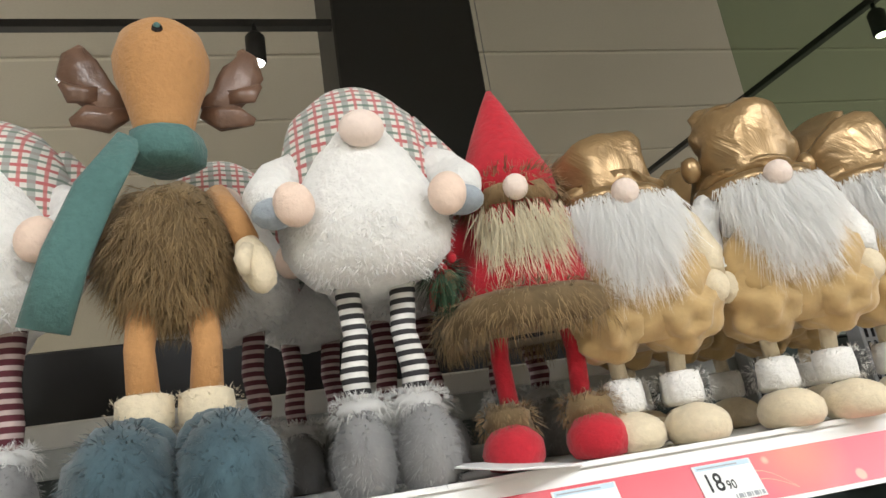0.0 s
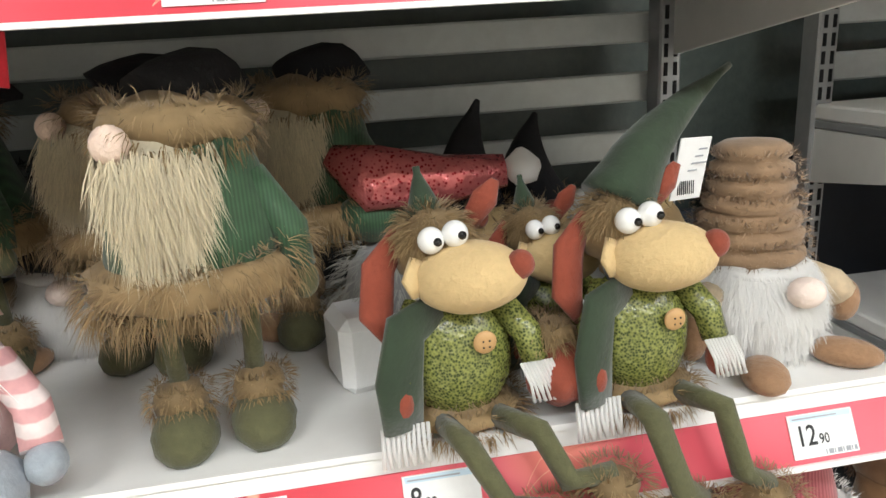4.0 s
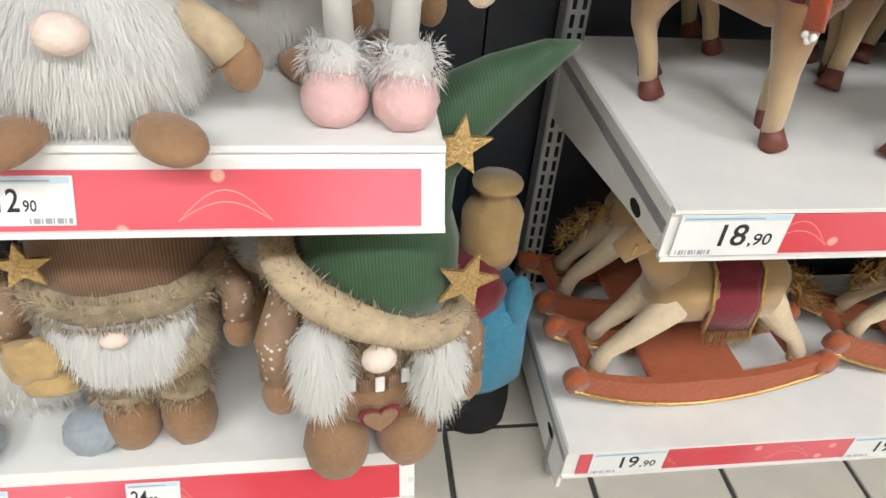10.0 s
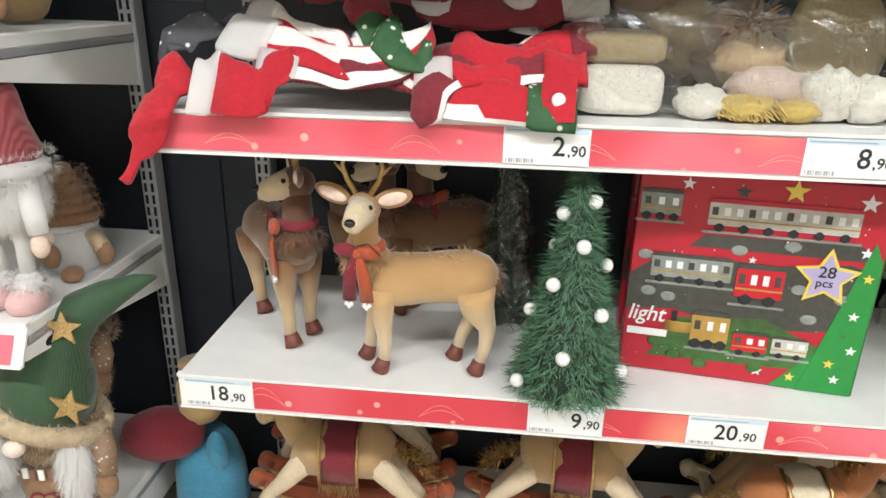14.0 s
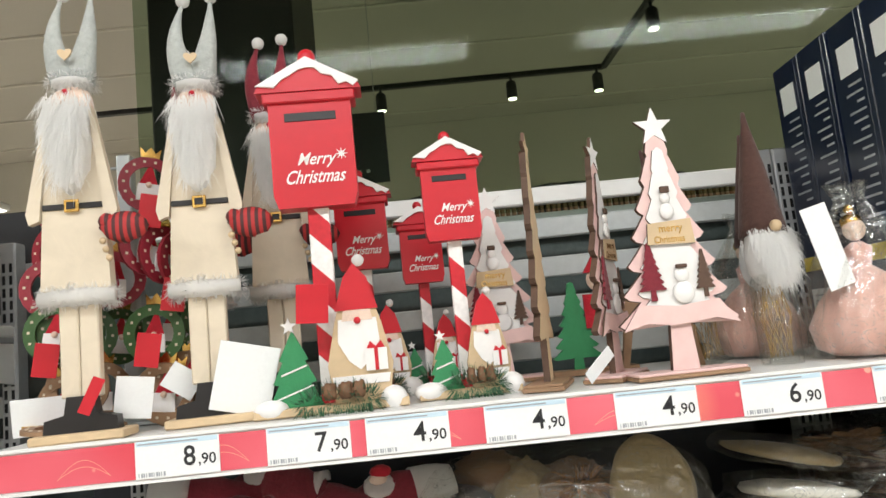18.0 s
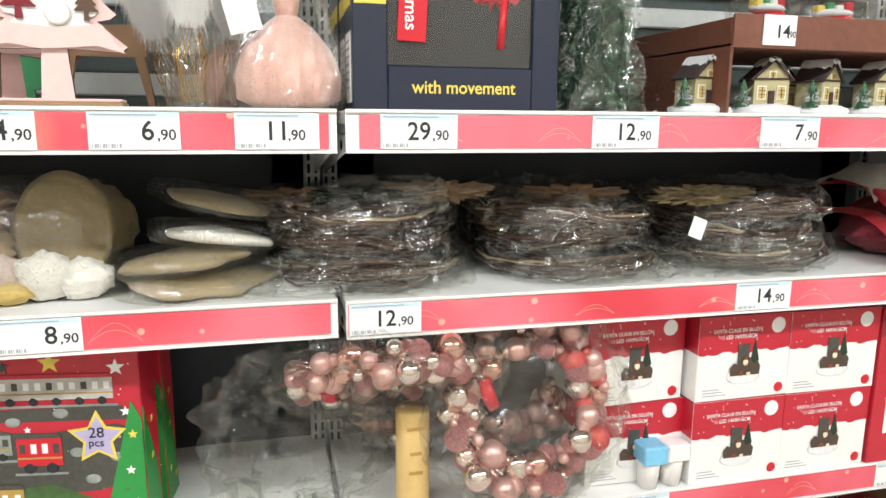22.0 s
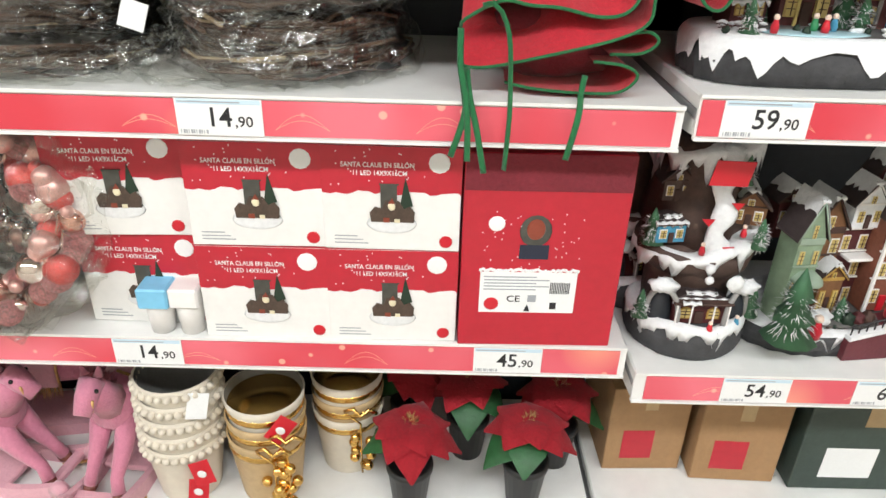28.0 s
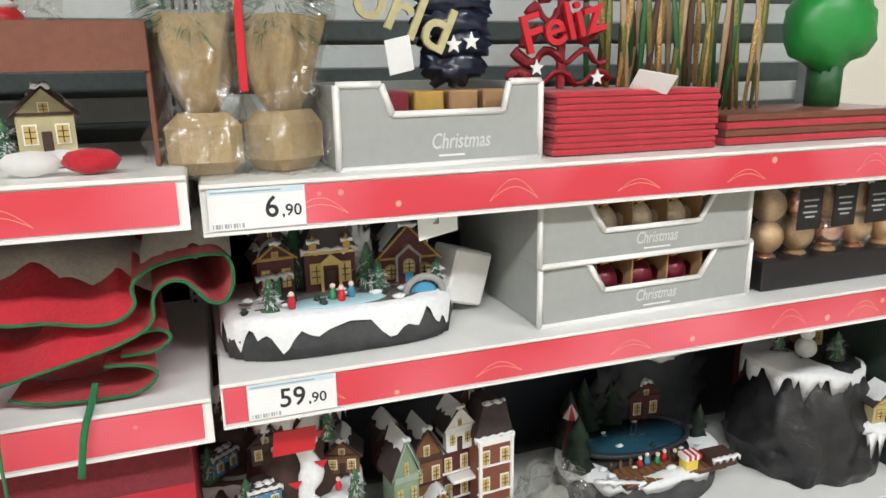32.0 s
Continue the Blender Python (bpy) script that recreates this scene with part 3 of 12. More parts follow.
def shelf(bay, x0, x1, zl, y0, prices, left=False, h=0.05, gaps=(), base=False):
    """One board with its front rail, printed paper, cards and end brackets. zl: the rail's middle; y0: its front."""
    top = zl + h / 2 + 0.004
    lean = 0.5 if left else 0.0
    set_back = 0.018 if left else 0.0
    g = Geo().box((x0 + 0.003, y0 + 0.004 + set_back * 1.35, top - 0.022), (x1 - 0.003, 0.462, top), WHITE, 0.003)
    g.box((x0 + 0.003, y0 + 0.006 + set_back * 1.2, top - 0.034), (x1 - 0.003, 0.455, top - 0.022), GREYM, 0.002)
    s = part("shelf", g, bay, "white metal shelf board")
    zb, zt = (zl - 0.027 if left else zl - h / 2 - 0.005), top + 0.0015
    lip = [(y0 - 0.003, zb), (y0 + 0.006, zb), (y0 + 0.006, zt), (y0 - 0.003, zt), (y0 - 0.003, zt - 0.0045), (y0 + 0.0015, zt - 0.0045), (y0 + 0.0015, zb + 0.004), (y0 - 0.003, zb + 0.004)]
    g = Geo().prism(lip, x1 - x0 - 0.006, WHITE, (x0 + 0.003, 0, 0), "yz")
    fronts = [part("price_rail", g, s, "white plastic price rail")]
    g = Geo()
    a, b = x0 + (0.006 if left or 0.9 < zl < 1.0 else 0.022), x1 - (0.022 if left else 0.014)
    s0, s1 = (zl - 0.023, zl + 0.017) if left else (zl - h / 2 + 0.001, zl + h / 2 - 0.002)
    g.box((a, y0 - 0.0006, s0), (b, y0 + 0.001, s1), STRIP, 0.0003)
    rnd = random.Random(int(x0 * 100 + zl * 1000))
    u = a + 0.08
    while u < b - 0.14:
        arc_line(g, u, zl - h * 0.3, 0.07, h * rnd.uniform(0.3, 0.6), y0 - 0.0009, GOLDP)
        u += rnd.uniform(0.16, 0.3)
    fronts.append(part("rail_paper", g, s, "red and pink printed paper with golden light spots"))
    for x, p in prices:
        card = price_label(x, zl - 0.002 if left else zl, y0, p, left, 0.033 if left else h * 0.97, bay)
        fronts += [card, *card.children]
    if lean:
        for o in fronts:
            for v in o.data.vertices:
                v.co.y += (v.co.z - zl) * lean + 0.012
    for xb in (x0 + 0.004, x1 - 0.010):
        if base:
            out = [(y0 + 0.01, top - 0.1), (0.44, top - 0.1), (0.44, top - 0.03), (y0 + 0.01, top - 0.03)]
        else:
            out = [(y0 + 0.012, top - 0.055), (y0 + 0.10, top - 0.065), (0.44, top - 0.115), (0.45, top - 0.035), (y0 + 0.012, top - 0.035)]
        br = Geo().prism([(u, v) for u, v in out], 0.006, WHITE, (xb, 0, 0), "yz")
        br.sphere((xb + (0.0 if xb < (x0 + x1) / 2 else 0.006), y0 + 0.075, top - 0.05), (0.0015, 0.016, 0.008), SLOT, 10, 6)
        part("bracket", br, s)
    return top


def post(bay, x, zt):
    g = Geo().box((x - 0.016, 0.44, 0.0), (x + 0.016, 0.478, zt), GREYM, 0.003)
    p = part("upright", g, bay, "grey perforated steel upright")
    g = Geo()
    n = int((zt - 0.1) / 0.025)
    for k in range(n):
        for dx in (-0.007, 0.007):
            g.box((x + dx - 0.0028, 0.4385, 0.08 + k * 0.025), (x + dx + 0.0028, 0.4402, 0.098 + k * 0.025), SLOT, 0.0003)
    tagged(part("slotted_strip", g, p), kind="stuff")


def back_rails(bay, x0, x1, z0, z1):
    z = z0
    while z < z1:
        part("back_rail", Geo().box((x0, 0.478, z), (x1, 0.494, z + 0.042), RAILM, 0.003), bay)
        z += 0.082
    part("top_beam", Geo().box((x0, 0.474, z1), (x1, 0.498, z1 + 0.035), WHITE, 0.003), bay, "white top beam")


def bay_unit(label, x0, x1, shelves, left, h, rail_to):
    o = thing("shelving_unit", label, "shelving", "gondola shelving", at=pose(0, 0, 0))
    tops = [shelf(o, x0, x1, zl, y0, prices, left, h, base=(zl < 0.2)) for zl, y0, prices in shelves]
    part("back_panel", Geo().box((x0 - 0.1, 0.496, 0), (x1 + 0.12, 0.512, 1.12 if left else 1.21), NAVY, 0.002), o, "dark back panel")
    back_rails(o, x0 + 0.02, x1 - 0.02, 1.13 if left else 1.22, rail_to)
    post(o, x0 + 0.014, rail_to + 0.06)
    post(o, x1 - 0.014, rail_to + 0.06)
    part("plinth", Geo().box((x0 + 0.004, 0.16, 0), (x1 - 0.004, 0.18, 0.1), GREYM, 0.002), o)
    return tops


bay_unit("white shelving unit packed with plush gnomes", -1.552, -0.213, [(1.44, -0.012, [(-0.938, "18"), (-0.777, "12"), (-0.637, "18")]), (1.05, -0.02, [(-0.97, "8"), (-0.808, "18"), (-0.657, "8"), (-0.323, "12")]), (0.632, -0.004, [(-0.815, "12"), (-0.677, "8"), (-0.536, "12")]), (0.168, 0.046, [(-0.735, "18"), (-0.543, "24")])], True, 0.058, 1.58)
bay_unit("white shelving unit with wooden ornaments and reindeer", 0.0, 1.328, [(1.245, 0.0, [(0.278, "8"), (0.451, "7"), (0.582, "4"), (0.74, "4"), (0.914, "4"), (1.084, "6"), (1.25, "11")]), (0.966, 0.046, [(0.562, "2"), (0.934, "8")]), (0.558, 0.044, [(0.072, "18"), (0.618, "9"), (0.836, "20"), (1.235, "14")]), (0.105, 0.104, [(0.1, "19"), (0.5, "19")])], False, 0.05, 1.62)
bay_unit("white shelving unit with wreaths, boxes and pots", 1.334, 2.661, [(1.245, 0.0, [(1.445, "29"), (1.765, "12"), (2.07, "7")]), (0.963, 0.04, [(1.401, "12"), (2.068, "14")]), (0.552, 0.09, [(1.888, "14"), (2.47, "45")]), (0.132, 0.079, [(1.93, "2"), (2.082, "2"), (2.334, "2")])], False, 0.05, 1.62)
bay_unit("white shelving unit with light-up village models", 2.667, 3.995, [(1.229, 0.026, [(2.75, "6")]), (0.983, 0.028, [(2.761, "59")]), (0.521, 0.067, [(2.873, "54"), (3.089, "64"), (3.32, "59")]), (0.135, 0.1, [])], False, 0.05, 1.62)
BACKG = mat("grey_green_back_board", (0.07, 0.09, 0.085), 0.35, amount=0.3, patch=4)
bb = thing("back_gondola", "grey-green back of the neighbouring shelving unit", "shelving", at=pose(0, 0, 0))
part("back_board", Geo().box((-1.6, 0.60, 0), (4.1, 0.62, 1.60), BACKG, 0.003), bb)
part("dark_panel", Geo().box((-1.6, 0.60, 1.62), (-0.25, 0.62, 1.74), BLACK, 0.003), bb, "dark panel over the board")
part("cap", Geo().box((-1.6, 0.59, 1.60), (4.1, 0.64, 1.62), GREYM, 0.003), bb)
GLASS = glass_mat()
gp = thing("glass_partition", "tinted glass partition standing behind the shelving", "glass partition", at=pose(0, 0, 0))
part("pane", Geo().box((0.0, 0.548, 1.62), (4.1, 0.556, 3.3), GLASS, 0.001), gp, "dark tinted glass pane")
part("rail", Geo().box((0.0, 0.54, 3.3), (4.1, 0.564, 3.34), GREYM, 0.002), gp, "grey metal edge")
SIGNB = mat("black_sign_board", (0.02, 0.021, 0.024), 0.5, amount=0.2, bump=0.03)
sg = thing("hanging_sign", "black sign board hanging from the ceiling track", "sign", at=pose(0.17, 3.0, 2.29))
part("board", Geo().box((-0.25, -0.012, 0), (0.25, 0.012, 0.42), SIGNB, 0.004), sg)
for k in range(3):
    part("mark", Geo().box((0.02 + 0.05 * k, -0.0145, 0.06), (0.04 + 0.05 * k, -0.0125, 0.08), WHITE, 0.001), sg, "small white mark")
for sx in (-0.2, 0.2):
    part("wire", Geo().tube([(sx, 0, 0.42), (sx, 0, 1.9)], 0.003, GREYM, 5), sg)
SLATW = mat("brown_slat_wood", (0.26, 0.13, 0.07), 0.6, amount=0.35, vary=0.8)
fd = thing("far_display", "dark island shelf with a row of brown wooden slats", "display shelf", at=pose(0, 1.4, 0))
part("body", Geo().box((0.3, 0, 0), (1.75, 0.5, 1.70), SIGNB, 0.01), fd)
part("rim", Geo().box((0.28, -0.02, 1.70), (1.77, 0.52, 1.73), RAILM, 0.004), fd, "pale metal rim")
g = Geo()
for k in range(72):
    g.box((0.32 + k * 0.0197, 0.02 + 0.006 * (k % 3), 1.73), (0.332 + k * 0.0197, 0.05 + 0.006 * (k % 3), 1.815 + 0.006 * (k * 7 % 4)), SLATW, 0.001)
tagged(part("wooden_slat", g, fd, "narrow brown wooden slats"), kind="stuff")
for x, w in ((0.62, 0.16), (1.1, 0.2), (1.5, 0.12)):
    part("bundle", Geo().sphere((x, 0.2, 1.84), (w, 0.12, 0.05), SIGNB, 14, 8, 0.2), fd, "dark bundle on the slats")
# the shelf tops, for what stands on them
A1, A2, A3, A4 = 1.473, 1.083, 0.665, 0.201
B1, B2, B3, B4 = 1.2755, 0.9965, 0.5885, 0.1345
C1, C2, C3, C4 = 1.2755, 0.9935, 0.5825, 0.1625
D1, D2, D3, D4 = 1.2595, 1.0135, 0.5515, 0.1655

# ---- cloth and fur ----
def cloth(name, rgb, sheen=0.4, **kw):
    sheen = sheen * 0.4
    d = dict(rough=0.9, amount=0.22, grain=140, bump=0.5, sheen=sheen)
    d.update(kw)
    return mat(name, rgb, **d)


def furm(name, rgb, vary=0.8, amount=0.35, glow=0.35):
    return mat(name, rgb, 0.85, amount=amount, grain=60, bump=0.3, sheen=0.2, vary=vary, through_light=glow)


WFUR = furm("white_fur", (0.93, 0.925, 0.91), 0.4, amount=0.05, glow=0.5)
CREAMF = furm("cream_fur", (0.74, 0.66, 0.48), amount=0.3)
BROWNF = furm("brown_fur", (0.36, 0.25, 0.125), amount=0.6)
GREYF = furm("grey_fur", (0.36, 0.36, 0.36), amount=0.25)
PALEF = furm("pale_grey_fur", (0.56, 0.56, 0.52), amount=0.3)
BRINDLE = furm("brindled_fur", (0.56, 0.45, 0.30), amount=0.8)
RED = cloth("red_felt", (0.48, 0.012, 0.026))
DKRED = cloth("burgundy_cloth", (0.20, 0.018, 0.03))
ROSE = two_tone("dusty_rose_corduroy", (0.24, 0.035, 0.045), (0.38, 0.085, 0.095), scale=75.0, axis="X", width=0.4, sheen=0.3, distort=0.5)
SKIN = cloth("pink_beige_felt", (0.78, 0.60, 0.49), amount=0.08)
PINKC = cloth("pale_pink_plush", (0.70, 0.45, 0.44), amount=0.1)
GOLDS = mat("gold_satin", (0.34, 0.225, 0.11), 0.3, metal=0.5, amount=0.45, grain=16, bump=1.0, distort=1.5)
TANV = cloth("tan_velvet", (0.50, 0.34, 0.15), 0.7, grain=40)
CREAMC = cloth("cream_plush", (0.70, 0.60, 0.43), amount=0.12)
TEAL = cloth("teal_plush", (0.045, 0.085, 0.105), 0.8, grain=45, amount=0.5)
TEALS = cloth("teal_scarf", (0.07, 0.16, 0.15))
ORANGE = cloth("tan_orange_felt", (0.47, 0.24, 0.09), amount=0.12)
GREENV = cloth("dark_green_velvet", (0.025, 0.045, 0.022), 0.7, grain=40, amount=0.4)
GREENC = two_tone("green_corduroy", (0.02, 0.055, 0.022), (0.036, 0.095, 0.04), scale=105.0, axis="X", width=0.5, sheen=0.25, distort=0.6)
OLIVE = cloth("olive_cloth", (0.09, 0.09, 0.04))
RUST = cloth("rust_red_felt", (0.25, 0.05, 0.025), 0.5, amount=0.15)
TANP = cloth("tan_plush", (0.29, 0.185, 0.105), 0.6, grain=45, amount=0.35)
CORDB = two_tone("brown_corduroy", (0.13, 0.065, 0.035), (0.25, 0.14, 0.075), scale=105.0, axis="X", width=0.5, sheen=0.25, distort=0.6)
BROWNV = cloth("brown_suede", (0.30, 0.17, 0.09), 0.5)
MUZZ = cloth("sand_felt", (0.62, 0.45, 0.22), amount=0.1)
BLKC = cloth("black_cloth", (0.008, 0.008, 0.01), 0.0)
FLEECE = mat("white_boucle_fleece", (0.88, 0.87, 0.84), 0.9, amount=0.1, grain=120, bump=1.0, sheen=0.5, through_light=0.1)
GREYC = cloth("blue_grey_felt", (0.30, 0.34, 0.38))
BLUEC = cloth("blue_satin_cloth", (0.06, 0.27, 0.42))
GLITTER = mat("gold_glitter", (0.62, 0.42, 0.18), 0.35, metal=0.8, amount=0.7, grain=320, bump=0.9)
STRIPE = two_tone("black_white_knit", (0.03, 0.028, 0.03), (0.75, 0.73, 0.70), scale=30.0, rough=0.9, axis="Z", width=0.08)
STRIPR = two_tone("burgundy_striped_knit", (0.10, 0.02, 0.03), (0.50, 0.40, 0.38), scale=30.0, rough=0.9, axis="Z", sharp=0.6, width=0.08)
STRIPP = two_tone("pink_striped_knit", (0.68, 0.36, 0.36), (0.8, 0.68, 0.66), scale=18.0, rough=0.9, axis="Z", width=0.1)
KNITG = two_tone("green_sequin_knit", (0.02, 0.035, 0.012), (0.24, 0.26, 0.07), kind="DOTS", scale=430.0, rough=0.25, sharp=0.45, width=0.3, bump=0.9)
SEQR = two_tone("red_sequins", (0.30, 0.01, 0.02), (0.6, 0.16, 0.16), kind="DOTS", scale=230.0, rough=0.2, metal=0.6, sharp=0.3, width=0.1, bump=0.9)
DOTSL = two_tone("brown_dotted_cloth", (0.72, 0.66, 0.58), (0.30, 0.19, 0.12), kind="DOTS", scale=110.0, sharp=0.22, width=0.05)
STARG = two_tone("grey_star_print", (0.7, 0.7, 0.7), (0.05, 0.04, 0.045), kind="DOTS", scale=55.0, sharp=0.18, width=0.04)
EYEW = mat("white_glossy_plastic", (0.85, 0.85, 0.83), 0.15, amount=0.03, bump=0)
EYEB = mat("black_glossy_plastic", (0.01, 0.01, 0.01), 0.1, amount=0.02, bump=0)
BUTTON = mat("wooden_button", (0.55, 0.33, 0.14), 0.5, amount=0.2)


def plaid_mat():
    m = bpy.data.materials.new("white_red_plaid")
    m.use_nodes = True
    t = m.node_tree
    b = t.nodes["Principled BSDF"]
    co = t.nodes.new("ShaderNodeTexCoord")
    col = None
    for axis, sc, rgb, sh in (("Z", 18.0, (0.42, 0.03, 0.04, 1), 0.86), ("X", 15.0, (0.28, 0.30, 0.28, 1), 0.75), ("Z", 18.0, (0.10, 0.16, 0.12, 1), 0.10), ("X", 15.0, (0.5, 0.12, 0.12, 1), 0.08)):
        w = node(t, "ShaderNodeTexWave", Scale=sc)
        w.bands_direction = axis
        t.links.new(co.outputs["Object"], w.inputs["Vector"])
        r = t.nodes.new("ShaderNodeMapRange")
        if sh > 0.5:
            r.inputs["From Min"].default_value, r.inputs["From Max"].default_value = sh, sh + 0.05
        else:
            r.inputs["From Min"].default_value, r.inputs["From Max"].default_value = sh, sh - 0.05
        r.inputs["To Max"].default_value = 0.85
        t.links.new(w.outputs["Fac"], r.inputs["Value"])
        x = t.nodes.new("ShaderNodeMix")
        x.data_type = "RGBA"
        t.links.new(r.outputs["Result"], x.inputs["Factor"])
        x.inputs["B"].default_value = rgb
        if col is None:
            x.inputs["A"].default_value = (0.68, 0.65, 0.60, 1)
        else:
            t.links.new(col, x.inputs["A"])
        col = x.outputs["Result"]
    t.links.new(col, b.inputs["Base Color"])
    b.inputs["Roughness"].default_value = 0.9
    b.inputs["Sheen Weight"].default_value = 0.3
    return m


PLAID = plaid_mat()
SATIN = mat("brown_satin", (0.16, 0.09, 0.06), 0.3, amount=0.4, grain=30, bump=0.7)
PALESK = cloth("pale_felt_nose", (0.82, 0.68, 0.60), amount=0.06)


def star_shape(r, q=0.42, n=5, turn=0.0):
    return [((r if k % 2 == 0 else r * q) * math.sin(math.pi * k / n + turn), (r if k % 2 == 0 else r * q) * math.cos(math.pi * k / n + turn)) for k in range(2 * n)]


def heart_shape(r):
    out = []
    for k in range(20):
        a = 2 * math.pi * k / 20
        out.append((r * math.sin(a) ** 3, r * (0.81 * math.cos(a) - 0.31 * math.cos(2 * a) - 0.12 * math.cos(3 * a))))
    return out


def hat_cone(g, base, tip, r0, m, bend=(0, 0, 0), rings=9, rough=0.05, folds=0.0, flat=1.0):
    """A soft cap from its brim to its tip, bent on the way."""
    base, tip, bend = Vector(base), Vector(tip), Vector(bend)
    pts, rad = [], []
    for k in range(rings + 1):
        u = k / rings
        pts.append(base.lerp(tip, u) + bend * math.sin(math.pi * u))
        rad.append(max(0.003, r0 * (1 - u) ** 0.85 * (1 + folds * math.sin(u * 40))))
    g.tube(pts, rad, m, 16, rough, flatten=flat)


def beard(g, c, w, drop, m, n, seed, depth=0.05, width=0.003, length=0.05):
    """A beard: a soft wedge under the nose, covered with long locks."""
    cx, cy, cz = c
    vs = []
    g.sphere((cx, cy + 0.012, cz - drop * 0.38), (w * 0.92, depth * 0.8, drop * 0.55), m, 14, 9, 0.1)
    rnd = random.Random(seed)
    roots, dirs = [], []
    for _ in range(int(n * 2.6)):
        u, v = rnd.uniform(-1, 1), rnd.random() ** 0.8
        if abs(u) > 1 - 0.55 * v:
            continue
        x = cx + u * w
        z = cz - v * drop * 0.72
        y = cy - depth * 0.75 * math.sqrt(max(0.0, 1 - u * u)) * (0.85 + 0.3 * math.sin(math.pi * min(1, v * 1.1)))
        roots.append((x, y, z))
        dirs.append((u * 0.3, -0.6, -0.8))
    g.strands(roots, dirs, length, m, width, 0.55, 0.3, seed, (0, -0.8, 0.1))


def doll(name, label, at, build, category="plush gnome", group="", turn=0.0):
    g = Geo()
    build(g)
    return thing(name, label, category, group, at=pose(at[0], at[1], at[2], 0, 0, turn), geo=g)


def shoes(g, dx, size, m, cuff=None, cuff_h=0.03, fluffy=120, y=0.0, seed=3, cuffr=None):
    sx, sy, sz = size
    for s in (-1, 1):
        g.sphere((s * dx, y - sy * 0.15, sz * 0.42), (sx, sy, sz * 0.62), m, 16, 10, 0.06, squash=-sz * 0.41)
        if cuff:
            r = cuffr or sx * 0.78
            g.sphere((s * dx, y + sy * 0.12, sz * 0.85 + cuff_h * 0.4), (r, r, cuff_h * 0.7), cuff, 14, 8, 0.25)
            g.ringfur((s * dx, y + sy * 0.12, sz * 0.85 + cuff_h * 0.4), r * 0.9, cuff, fluffy * 1.6, 0.011, cuff_h * 0.5, 0.5, seed + s)


def legs(g, dx, z0, z1, r, m, y=0.01, lean=0.0):
    for s in (-1, 1):
        g.tube([(s * dx, y, z0), (s * (dx + 0.003) + lean * 0.3, y - 0.003, (z0 + z1) / 2), (s * dx * 0.9 + lean, y, z1)], [r, r * 0.9, r], m, 10, 0.12)


